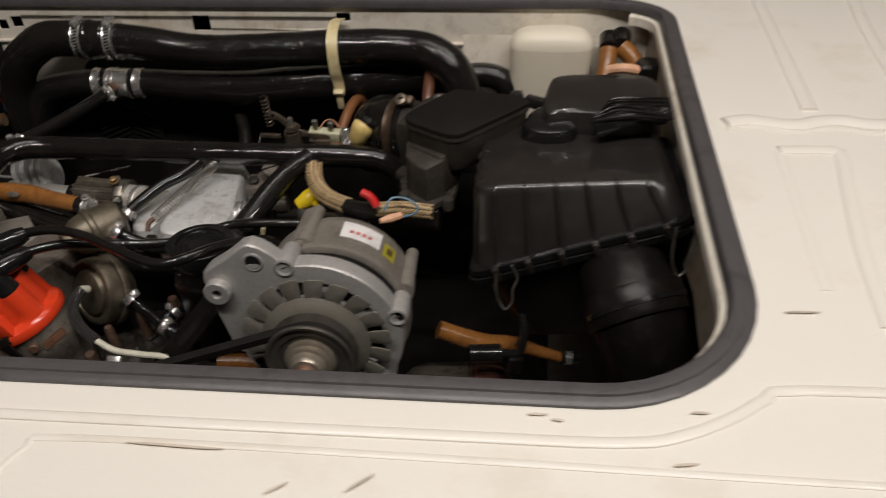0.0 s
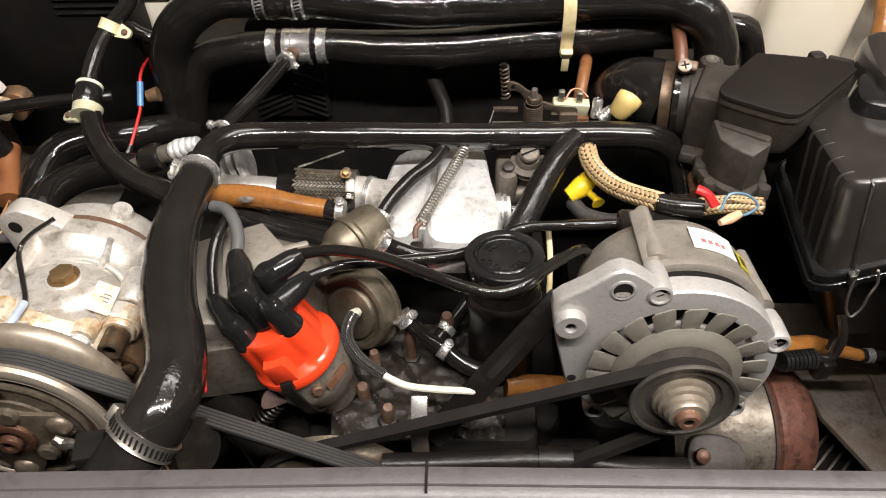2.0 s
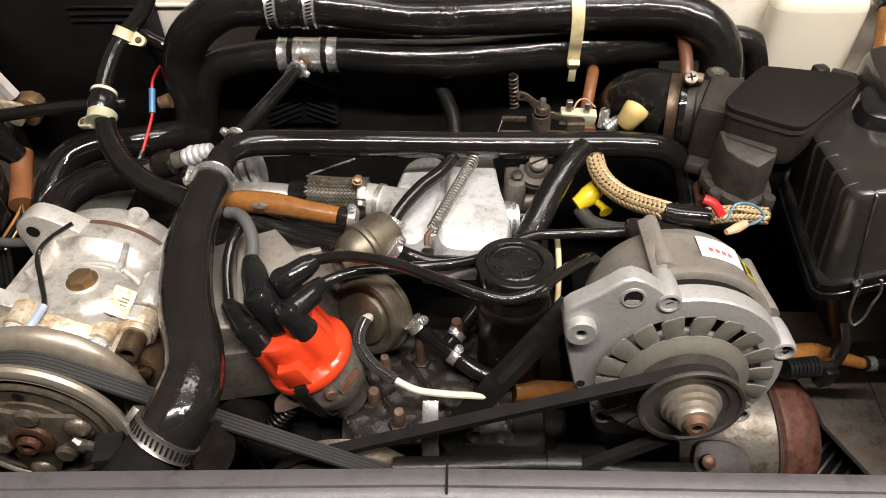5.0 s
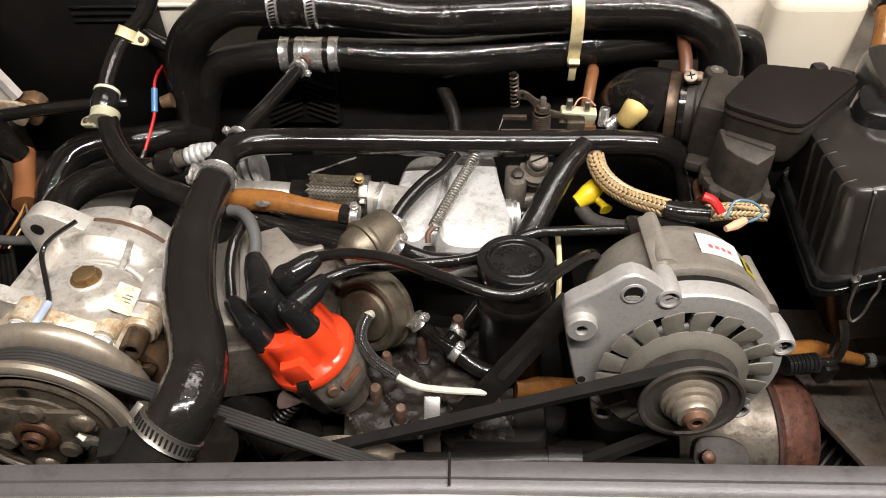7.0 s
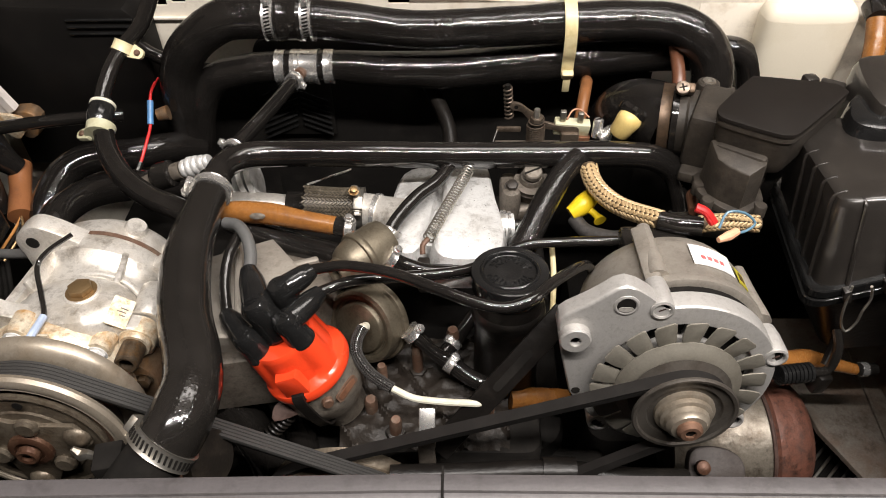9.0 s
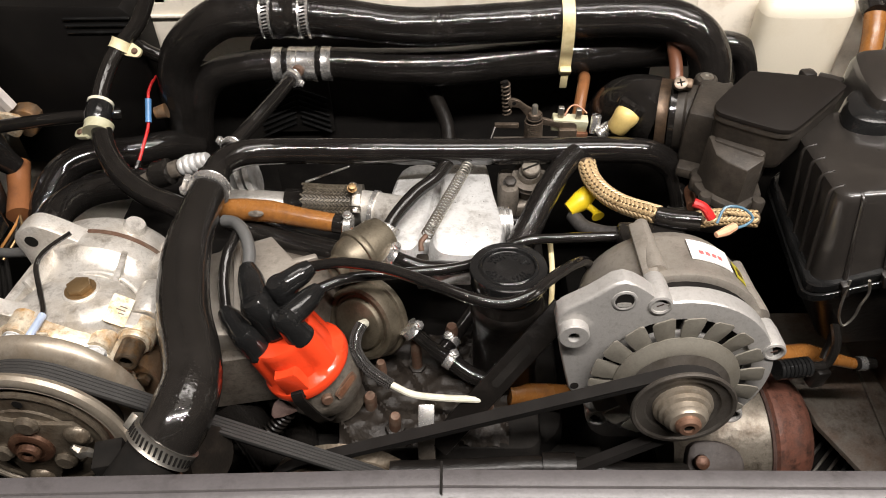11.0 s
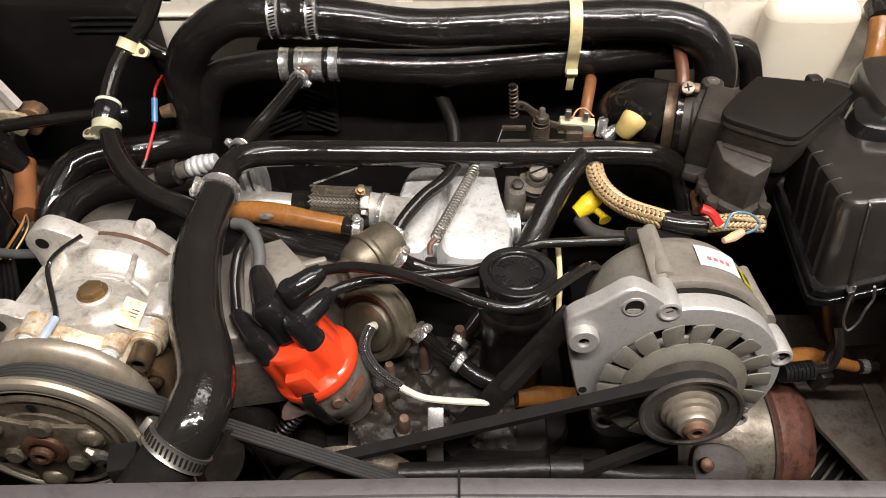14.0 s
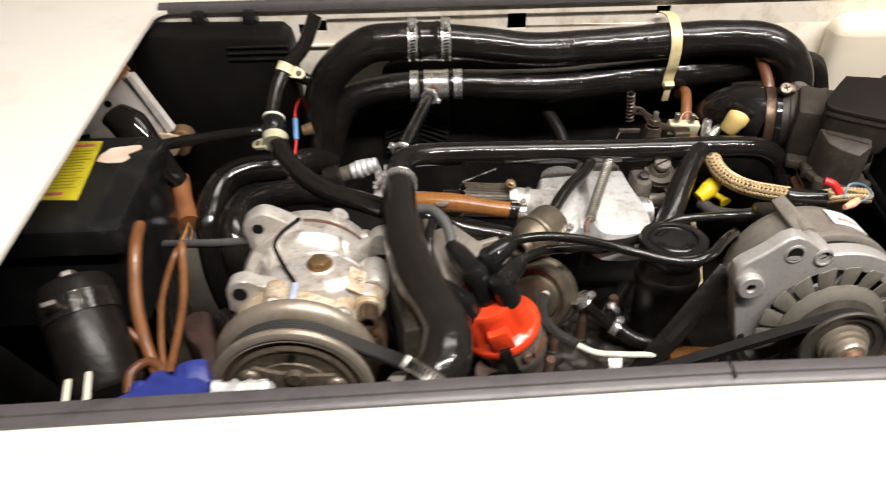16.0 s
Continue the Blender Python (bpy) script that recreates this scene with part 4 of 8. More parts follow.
for j in range(ny + 1):
    row = []
    for i in range(nx + 1):
        x, y = -0.375 + 0.128 * i / nx, 0.374 + 0.100 * j / ny
        p = Vector((x, y, 0))
        z = -0.1845 + 0.0035 * noise.noise(p * 55) + 0.0022 * noise.noise(p * 150) + 0.0010 * noise.noise(p * 420)
        z += 0.0055 * max(0.0, 1 - abs(math.sin((x * 0.8 + y * 0.6) * 95)) * 4) - 0.010 * max(0.0, (0.385 - y) / 0.013)
        row.append(bm.verts.new((x, y, z)))
    grid.append(row)
for lo, hi in zip(grid, grid[1:]):
    for i in range(nx):
        bm.faces.new((lo[i], lo[i + 1], hi[i + 1], hi[i]))
part("front_casting", bm, greasy, core, "uneven black casting caked with oil")

# gearcase-like grey casting behind the thick front hose
casting = thing("bracket_casting", (-0.44, 0.47, -0.25), "grey ribbed aluminium compressor bracket casting", "bracket")
part("web", prism([(-0.475, 0.385), (-0.415, 0.395), (-0.395, 0.44), (-0.375, 0.475), (-0.40, 0.51), (-0.47, 0.52), (-0.49, 0.45)], -0.16, -0.108, Matrix(), 0.006), dirt_grey, casting)
part("rib", box((0.006, 0.10, 0.03), pose(-0.445, 0.45, -0.10, 0, 0, 12), 0.002), alu_grey, casting)
part("rib", box((0.06, 0.006, 0.025), pose(-0.42, 0.468, -0.105, 0, 0, 20), 0.002), alu_grey, casting)
part("arm", prism([(-0.475, 0.40), (-0.435, 0.40), (-0.405, 0.47), (-0.43, 0.50), (-0.475, 0.48)], -0.11, -0.092, Matrix(), 0.004), alu_grey, casting)

# ---- alternator ----
AO = Matrix.Translation((-0.139, 0.385, -0.1135)) @ pose(0, 0, 0, -6, 0, 0)
AX = AO @ Matrix.Translation((0.004, 0, 0)) @ Matrix.Rotation(radians(-90), 4, "X")      # local z runs to the back along the shaft
alt = thing("alternator", (-0.139, 0.42, -0.185), "grey cast alternator with fan pulley and white sticker", "alternator")
part("rear_housing", lathe([(0, 0.094), (0.030, 0.094), (0.048, 0.090), (0.058, 0.081), (0.0615, 0.070), (0.0628, 0.036), (0.0645, 0.033), (0.0645, 0.027), (0.0622, 0.026), (0.058, 0.026), (0, 0.026)], AX, 56), alu_grey, alt)
part("stator", lathe([(0, 0.030), (0.0595, 0.030), (0.0595, 0.008), (0, 0.008)], AX, 48), black_and_shade, alt, "dark laminated stator ring")


def circle_pts(r, a0, a1, n):
    return [(r * math.cos(radians(a0 + (a1 - a0) * k / n)), r * math.sin(radians(a0 + (a1 - a0) * k / n))) for k in range(n + 1)]


# front bracket: deep ring with a flat ear, open in the middle; outline in (x, z), extruded along the shaft
AF = AO @ Matrix(((1, 0, 0, 0), (0, 0, -1, 0), (0, 1, 0, 0), (0, 0, 0, 1)))   # local x right, y up, z towards the viewer
ear = [(-0.0225, 0.0700), (-0.0287, 0.0755), (-0.0360, 0.0804), (-0.0430, 0.0828), (-0.0494, 0.0808), (-0.0560, 0.0752), (-0.0630, 0.0694), (-0.0774, 0.0600), (-0.0818, 0.0555), (-0.0826, 0.0490), (-0.0808, 0.0354), (-0.0778, 0.0198), (-0.0735, 0.0010), (-0.0698, -0.0150), (-0.0672, -0.0190)]
ring_out = circle_pts(0.0662, 198, 463, 52)
outline = [(x, z, -0.0115) for x, z in ear] + [(x, z, -0.0135) for x, z in ring_out]
bm = bmesh.new()
n = len(outline)
rows = [[bm.verts.new(AF @ Vector((x, z, b))) for x, z, b in outline]]
for s, h in ((1.0, -0.0012), (0.996, -0.0002), (0.985, 0.0008), (0.972, 0.0010)):
    rows.append([bm.verts.new(AF @ Vector((x * s, z * s, h))) for x, z, b in outline])
hole = [(0.0515 * math.cos(math.atan2(z, x)), 0.0515 * math.sin(math.atan2(z, x))) for x, z, b in outline]
for s, h in ((1.0, 0.0010), (0.985, 0.0002), (0.975, -0.0030), (0.970, -0.0120)):
    rows.append([bm.verts.new(AF @ Vector((x * s, z * s, h))) for x, z in hole])
for a, b in zip(rows, rows[1:]):
    for i in range(n):
        bm.faces.new((a[i], a[(i + 1) % n], b[(i + 1) % n], b[i]))
bm.faces.new(rows[0][::-1])
bmesh.ops.recalc_face_normals(bm, faces=bm.faces)
bracket = part("front_bracket", bm, silver_paint, alt, "silver-painted cast front bracket with an ear")
# Black disc gives the deep shade seen between the spokes.
part("inner_bowl", lathe([(0, -0.0125), (0.051, -0.0125), (0.051, -0.0105), (0, -0.0105)], AF, 48), black_and_shade, bracket, "black disc painting the shade between the spokes")
part("bearing_hub", lathe([(0.010, -0.011), (0.0345, -0.011), (0.0345, -0.0045), (0.0320, -0.0030), (0.010, -0.0030)], AF, 48), silver_paint, bracket)
for k in range(6):
    m = AF @ Matrix.Rotation(radians(80 + 60 * k), 4, "Z") @ Matrix.Translation((0.0425, 0, -0.0060))
    part("spoke", box((0.0190, 0.0120, 0.0095), m, 0.0018), silver_paint, bracket)
m = AF @ Matrix.Translation((-0.0713, 0.0416, 0))
part("ear_boss", lathe([(0.0034, 0.000), (0.0034, 0.0072), (0.0040, 0.0078), (0.0092, 0.0078), (0.0102, 0.0068), (0.0104, -0.018)], m, 36), silver_paint, bracket, "round boss with a small bore")
part("bore", lathe([(0, 0.0022), (0.0036, 0.0022), (0.0036, 0.0018), (0, 0.0018)], m, 16), black_and_shade, bracket)
m = AF @ Matrix.Translation((-0.0415, 0.0672, 0))
part("bolt_hole", lathe([(0.0058, 0.0004), (0.0060, 0.0016), (0.0068, 0.0019), (0.0080, 0.0014), (0.0084, 0.0006)], m, 32), silver_paint, bracket)
part("bore", lathe([(0, 0.0008), (0.0060, 0.0008), (0.0060, 0.0013), (0, 0.0013)], m, 24), black_and_shade, bracket)
part("bore_floor", prism(smooth_outline([(-0.0044, -0.0036), (0.0, -0.0052), (0.0044, -0.0036), (0.0036, -0.0014), (-0.0036, -0.0014)], 3), 0.0012, 0.0017, m), alu_old, bracket, "light metal seen in the hole")
m = AF @ Matrix.Translation((-0.0655, -0.0125, 0))
part("bore", lathe([(0, 0.0009), (0.0030, 0.0009), (0.0030, 0.0014), (0, 0.0014)], m, 16), black_and_shade, bracket)
for ang in (106.5, 18.7, -42, 226):
    c, s = math.cos(radians(ang)) * 0.0660, math.sin(radians(ang)) * 0.0660
    lm = AF @ Matrix.Translation((c, s, 0))
    bolt_lug = part("bolt_lug", lathe([(0.0050, -0.0010), (0.0052, 0.0018), (0.0062, 0.0024), (0.0076, 0.0018), (0.0082, -0.001), (0.0080, -0.016), (0.0070, -0.024), (0, -0.0245)], lm, 24), silver_paint, alt)
    part("bolt_head", lathe([(0, 0.0006), (0.0030, 0.0006), (0.0036, 0.0000), (0.0050, -0.0004), (0.0050, -0.002), (0, -0.002)], lm, 18), black_paint, bolt_lug, "dark recessed screw head")
    part("head_slot", box((0.0048, 0.0011, 0.0005), lm @ pose(0, 0, 0.0008, 0, 0, 25), 0), rusty_dark, bolt_lug)
    part("through_bolt", lathe([(0, -0.02), (0.0022, -0.02), (0.0022, -0.038), (0, -0.038)], AF @ Matrix.Translation((c * 0.99, s * 0.99, 0)), 10), brass, bolt_lug)
    c2, s2 = c * 0.945 + 0.004, s * 0.945
    part("rear_lug", lathe([(0, -0.033), (0.0078, -0.033), (0.0078, -0.038), (0.0062, -0.06), (0.0052, -0.088), (0, -0.088)], AF @ Matrix.Translation((c2, s2, 0)), 18), alu_grey, alt)
# fan and pulley
fan = part("fan", lathe([(0.010, 0.0135), (0.030, 0.0135), (0.036, 0.0122), (0.0395, 0.0100), (0.0420, 0.0086), (0.0420, 0.0076), (0.030, 0.0095), (0.010, 0.0105)], AF, 56), fan_grey, alt, "dusty dished cooling fan")
for k in range(18):
    bm = prism([(0.0390, -0.0050), (0.0500, -0.0078), (0.0560, -0.0088), (0.0575, -0.0070), (0.0578, 0.0040), (0.0560, 0.0060), (0.0480, 0.0066), (0.0395, 0.0056)], 0.0068, 0.0078, AF @ Matrix.Rotation(radians(9 + k * 20), 4, "Z") @ Matrix.Rotation(radians(7), 4, "X"), 0.0004)
    part("blade", bm, fan_grey, fan)
pulley = part("pulley", lathe([(0.010, 0.0145), (0.033, 0.0145), (0.0337, 0.0155), (0.031, 0.0170), (0.025, 0.0208), (0.025, 0.0225), (0.031, 0.0283), (0.0338, 0.0297), (0.0340, 0.0312), (0.0330, 0.0322), (0.0310, 0.0320), (0.0300, 0.0305), (0.0245, 0.0300), (0.0235, 0.0285), (0.010, 0.0280)], AF, 60), dished_steel, alt, "worn V-belt pulley")
part("hub", lathe([(0.010, 0.0275), (0.0195, 0.0280), (0.0193, 0.0312), (0.0180, 0.0320), (0.0170, 0.0322), (0.0166, 0.0352), (0.0152, 0.0360), (0.0142, 0.0362), (0.0138, 0.0400), (0.0122, 0.0412), (0.0112, 0.0430), (0.006, 0.0434)], AF, 48), pulley_steel, pulley, "light stepped hub")
part("shaft_nut", lathe([(0.0035, 0.042), (0.0035, 0.0475), (0.0062, 0.0475), (0.0082, 0.0455), (0.0082, 0.043), (0.004, 0.042)], AF, 20), shaft_brown, alt, "copper-brown shaft nut")
part("shaft_socket", lathe([(0, 0.045), (0.0036, 0.045), (0.0036, 0.0458), (0, 0.0458)], AF, 6), black_and_shade, alt)
# ridge, sticker and cast pads on the rear housing
for ang in (108,):
    m = AF @ Matrix.Rotation(radians(ang), 4, "Z") @ Matrix.Translation((0.0635, -0.002, -0.056))
    part("cast_rib", box((0.008, 0.011, 0.058), m, 0.002), alu_grey, alt)


def wrapped(r, a0, a1, h0, h1, lift, n=10):
    bm = bmesh.new()
    rows = [[bm.verts.new(AF @ Vector((0.004 + (r + d) * math.cos(radians(a0 + (a1 - a0) * k / n)), (r + d) * math.sin(radians(a0 + (a1 - a0) * k / n)), h))) for k in range(n + 1)] for d, h in ((0, h0), (lift, h0), (lift, h1), (0, h1))]
    for a, b in zip(rows, rows[1:]):
        for i in range(n):
            bm.faces.new((a[i], a[i + 1], b[i + 1], b[i]))
    bmesh.ops.recalc_face_normals(bm, faces=bm.faces)
    return bm


sticker = part("sticker", wrapped(0.0627, 82, 52, -0.046, -0.067, 0.0006), label_white, alt, "white maker's sticker with a red mark")
for h0, h1, a0, a1 in ((-0.0525, -0.0560, 76, 73), (-0.0525, -0.0560, 71.5, 68.5), (-0.0525, -0.0560, 67, 64), (-0.0525, -0.0560, 62.5, 59.5)):
    part("red_mark", wrapped(0.0631, a0, a1, h0, h1, 0.0005, 3), label_red, sticker)
part("type_label", wrapped(0.0627, 49, 38, -0.044, -0.060, 0.0006), label_ink, alt, "small dark oval label")
part("label_rim", wrapped(0.0631, 46, 41, -0.048, -0.056, 0.0005), brass, alt)
part("terminal_cover", box((0.05, 0.03, 0.03), AF @ Matrix.Translation((0.0, 0.03, -0.098)), 0.004), satin, alt, "black rear terminal cover")

# ---- belts and crank pulley ----
crank = thing("crank_pulley", (-0.372, 0.36, -0.30), "worn grey crankshaft pulley", "pulley")
KF = AF @ Matrix.Translation((-0.233, -0.124, 0.0))
part("pulley_disc", lathe([(0.0, 0.010), (0.056, 0.010), (0.060, 0.012), (0.054, 0.020), (0.060, 0.028), (0.056, 0.03), (0.0, 0.03)], KF, 40), plate_metal, crank)


def belt(circles, m, width, thick, ribs=0):
    """A belt stretched over two circles (x, y, r), in the frame m (z is its width)."""
    (x0, y0, r0), (x1, y1, r1) = circles
    d = math.atan2(y1 - y0, x1 - x0)
    off = math.acos((r0 - r1) / math.hypot(x1 - x0, y1 - y0))
    line = []
    for k in range(25):
        a = d + off + (2 * math.pi - 2 * off) * k / 24
        line.append((x0, y0, r0, a))
    for k in range(25):
        a = d - off + 2 * off * k / 24
        line.append((x1, y1, r1, a))
    full = []
    for i, (a, b) in enumerate(zip(line, line[1:] + line[:1])):
        n = 14 if i in (24, 49) else 1
        pa = (a[0] + a[2] * math.cos(a[3]), a[1] + a[2] * math.sin(a[3]))
        pb = (b[0] + b[2] * math.cos(b[3]), b[1] + b[2] * math.sin(b[3]))
        for k in range(n):
            full.append((pa[0] + (pb[0] - pa[0]) * k / n, pa[1] + (pb[1] - pa[1]) * k / n))
    bm = bmesh.new()
    c = len(full)
    prof = [(-width / 2, thick), (width / 2, thick), (width / 2 - thick * 0.2, 0), (-width / 2 + thick * 0.2, 0)]
    if ribs:
        prof = [(-width / 2, 0)] + [(-width / 2 + width * (k + q) / ribs, thick if q in (0.15, 0.85) else thick * 0.72) for k in range(ribs) for q in (0.0, 0.15, 0.85)] + [(width / 2, thick * 0.72), (width / 2, 0)]
    rings = []
    for i, (x, y) in enumerate(full):
        q, p = full[(i + 1) % c], full[i - 1]
        t = Vector((q[0] - p[0], q[1] - p[1], 0)).normalized()
        o = Vector((t.y, -t.x, 0))
        rings.append([bm.verts.new(m @ (Vector((x, y, 0)) + o * h + Vector((0, 0, w)))) for w, h in prof])
    for a, b in zip(rings, rings[1:] + rings[:1]):
        for s in range(len(prof)):
            bm.faces.new((a[s], a[(s + 1) % len(prof)], b[(s + 1) % len(prof)], b[s]))
    bmesh.ops.recalc_face_normals(bm, faces=bm.faces)
    return bm


vbelt = thing("drive_belt", (-0.26, 0.36, -0.17), "dark rubber V-belt running to the alternator", "belt", "drive belts")
part("belt_back", belt([(-0.233, -0.124, 0.0605), (0, 0, 0.0275)], AF @ Matrix.Translation((0, 0, 0.0245)), 0.0092, 0.0022), belt_rubber, vbelt)
part("belt_core", belt([(-0.233, -0.124, 0.0570), (0, 0, 0.024)], AF @ Matrix.Translation((0, 0, 0.0245)), 0.0084, 0.0034), belt_rubber, vbelt)

# ---- air-conditioning compressor ----
CO = Matrix.Translation((-0.556, 0.332, -0.113)) @ pose(0, 0, 0, -4, 0, 0)
CF = CO @ Matrix(((1, 0, 0, 0), (0, 0, -1, 0), (0, 1, 0, 0), (0, 0, 0, 1)))
comp = thing("compressor", (-0.556, 0.42, -0.18), "weathered aluminium air-conditioning compressor with clutch pulley", "compressor")
part("rear_flange", lathe([(0.030, -0.036), (0.0590, -0.0365), (0.0618, -0.0345), (0.0622, -0.0315), (0.0605, -0.0275), (0.0560, -0.0235), (0.0485, -0.0222), (0.030, -0.0222)], CF, 72), pulley_steel, comp, "light worn steel pulley flange")
part("groove", lathe([(0.030, -0.0225), (0.0478, -0.0225), (0.0478, -0.008), (0.030, -0.008)], CF, 56), dark_iron, comp)
part("front_flange", lathe([(0.0478, -0.0095), (0.0560, -0.0082), (0.0592, -0.0062), (0.0602, -0.0035), (0.0592, -0.0008), (0.0570, 0.0006), (0.0545, 0.0006), (0.0535, -0.0002), (0.0522, 0.0004), (0.0512, -0.0010), (0.0506, -0.0040), (0.0478, -0.0045)], CF, 72), pulley_steel, comp, "light worn steel pulley flange")
part("rust_ring", lathe([(0.0470, -0.0070), (0.0507, -0.0070), (0.0507, -0.0030), (0.0470, -0.0030)], CF, 60), rusty, comp, "brown rust in the clutch gap")
clutch = part("clutch_plate", lathe([(0.0, -0.004), (0.0462, -0.004), (0.0472, -0.002), (0.0472, 0.0008), (0.0455, 0.0018), (0.0440, 0.0016), (0.0430, 0.0008), (0.0330, 0.0008), (0.0320, 0.0020), (0.0, 0.0020)], CF, 56), plate_metal, comp, "dark worn clutch plate")
tri_o = []
for k in range(3):
    a0 = 120 * k + 20
    tri_o += circle_pts(0.040, a0 - 14, a0 + 14, 4) + circle_pts(0.026, a0 + 40, a0 + 80, 3)
part("spring_plate", prism(tri_o, 0.002, 0.005, CF, 0.0008), plate_metal, clutch)
for k in range(3):
    a = radians(120 * k + 20)
    part("rivet", lathe([(0, 0.009), (0.004, 0.009), (0.007, 0.0075), (0.0085, 0.005), (0.0085, 0.004), (0, 0.004)], CF @ Matrix.Translation((0.035 * math.cos(a), 0.035 * math.sin(a), 0)), 18), plate_metal, clutch)
    a += 1.0
    part("rivet", lathe([(0, 0.008), (0.0055, 0.008), (0.0075, 0.006), (0.0075, 0.004), (0, 0.004)], CF @ Matrix.Translation((0.0225 * math.cos(a), 0.0225 * math.sin(a), 0)), 16), plate_metal, clutch)
    part("plate_hole", lathe([(0, 0.0023), (0.0032, 0.0023), (0.0032, 0.0027), (0, 0.0027)], CF @ Matrix.Translation((0.040 * math.cos(a + 0.1), 0.040 * math.sin(a + 0.1), 0)), 14), black_and_shade, clutch)
part("hub", lathe([(0, 0.004), (0.0145, 0.004), (0.014, 0.0075), (0.0125, 0.0085), (0.0095, 0.0085), (0.009, 0.007), (0, 0.007)], CF, 28), hub_rust, clutch)
part("hub_nut", lathe([(0, 0.0085), (0.0034, 0.0085), (0.0036, 0.0125), (0.0058, 0.0130), (0.0070, 0.0120), (0.0074, 0.0085), (0.006, 0.007), (0, 0.007)], CF, 24), hub_rust, clutch, "rusty round hub nut")
part("front_head", lathe([(0, -0.038), (0.046, -0.038), (0.0535, -0.041), (0.0550, -0.044), (0.0550, -0.057), (0.0535, -0.059), (0, -0.059)], CF, 56), corroded, comp, "yellow-stained corroded front head")
part("flange", lathe([(0, -0.058), (0.0545, -0.058), (0.0555, -0.060), (0.0555, -0.070), (0.0540, -0.073), (0, -0.073)], CF, 56), alu_old, comp)
part("body", lathe([(0, -0.068), (0.0535, -0.068), (0.0540, -0.074), (0.0530, -0.084), (0.0505, -0.090), (0.0500, -0.112), (0.0515, -0.117), (0.0578, -0.1235), (0.0585, -0.130), (0.0580, -0.137), (0.0565, -0.1405), (0, -0.1405)], CF, 64), alu_old, comp, "bright cast compressor body")
part("gasket", lathe([(0, -0.140), (0.0575, -0.140), (0.0575, -0.1435), (0, -0.1435)], CF, 40), rusty, comp)
part("rear_head", lathe([(0, -0.1425), (0.057, -0.1425), (0.0565, -0.158), (0.050, -0.167), (0.030, -0.170), (0, -0.170)], CF, 44), alu_old, comp)
for ang, h in ((62, -0.155), (30, -0.152)):
    a = radians(ang)
    part("rear_boss", lathe([(0, -0.012), (0.0095, -0.012), (0.0085, 0.006), (0.007, 0.009), (0, 0.009)], CF @ Matrix.Translation((0.052 * math.cos(a), 0.052 * math.sin(a), h)) @ Matrix.Rotation(a - math.pi / 2, 4, "Z") @ Matrix.Rotation(radians(-90), 4, "X"), 18), alu_old, comp)
# cast pads on top of the body
part("top_pad", lathe([(0, 0.026), (0.0385, 0.026), (0.0380, 0.0420), (0.0355, 0.0500), (0.0310, 0.0545), (0.0200, 0.0572), (0, 0.0580)], CO @ Matrix.Translation((0.014, 0.074, 0)) @ Matrix.Diagonal((1.05, 0.72, 1.0, 1)), 56), alu_old, comp)
part("filler_seat", lathe([(0, 0.050), (0.0128, 0.050), (0.0120, 0.0582), (0.0112, 0.0588), (0, 0.0588)], CO @ Matrix.Translation((0.0185, 0.078, 0)), 36), alu_old, comp)
part("filler_bolt", hexbolt_into(bmesh.new(), CO @ Vector((0.0185, 0.078, 0.0586)), CO.to_3x3() @ Vector((0, 0, 1)), 0.0082, 0.0050), brass, comp, "brass-brown hexagon filler plug")
part("rib", box((0.0045, 0.036, 0.014), CO @ pose(0.030, 0.108, 0.0455, 0, 20, 8), 0.0016), alu_old, comp)
part("rib", box((0.0045, 0.036, 0.014), CO @ pose(-0.024, 0.108, 0.0475, 0, -18, -8), 0.0016), alu_old, comp)
part("facet", prism([(-0.0480, 0.068), (-0.0400, 0.068), (-0.0330, 0.124), (-0.0430, 0.126)], 0.010, 0.0400, CO, 0.0025), alu_old, comp)
part("arc_rib", tube([CO @ Vector((0.014 + 0.0415 * math.cos(radians(q)), 0.076 + 0.0295 * math.sin(radians(q)), 0.0485 - 0.0130 * (math.cos(radians(q)) ** 2))) for q in range(10, 171, 16)], 0.0026, 10), alu_old, comp)


def lug(x, z, y0, y1, r, hole=0.006):
    m = CF @ Matrix.Translation((x, z, 0))
    e = part("mount_ear", lathe([(hole, -y0), (r * 0.94, -y0), (r, -y0 - 0.0015), (r, -y1 + 0.0015), (r * 0.94, -y1), (hole, -y1)], m, 26), alu_old, comp)
    part("bore", lathe([(0, -y0 - 0.004), (hole * 1.02, -y0 - 0.004), (hole * 1.02, -y0 - 0.005), (0, -y0 - 0.005)], m, 16), black_and_shade, e)
    ln = math.hypot(x, z)
    mm = CF @ Matrix.Rotation(math.atan2(z, x), 4, "Z") @ Matrix.Translation((ln * 0.72, 0, -(y0 + y1) / 2))
    part("ear_web", box((ln * 0.56, r * 1.5, (y1 - y0) * 0.8), mm, 0.002), alu_old, e)
    return e


ear_o = [(-0.044, 0.068), (-0.030, 0.0735), (-0.008, 0.0615), (0.0, 0.050), (-0.04, 0.030), (-0.0475, 0.048), (-0.0495, 0.060)]
ear_p = part("top_ear", prism(smooth_outline(ear_o, 4), -0.143, -0.127, CF, 0.0025), alu_old, comp, "cast mounting ear")
part("bore", lathe([(0, 0), (0.0048, 0), (0.0048, 0.0005), (0, 0.0005)], CF @ Matrix.Translation((-0.0365, 0.0595, -0.1272)), 18), black_and_shade, ear_p)
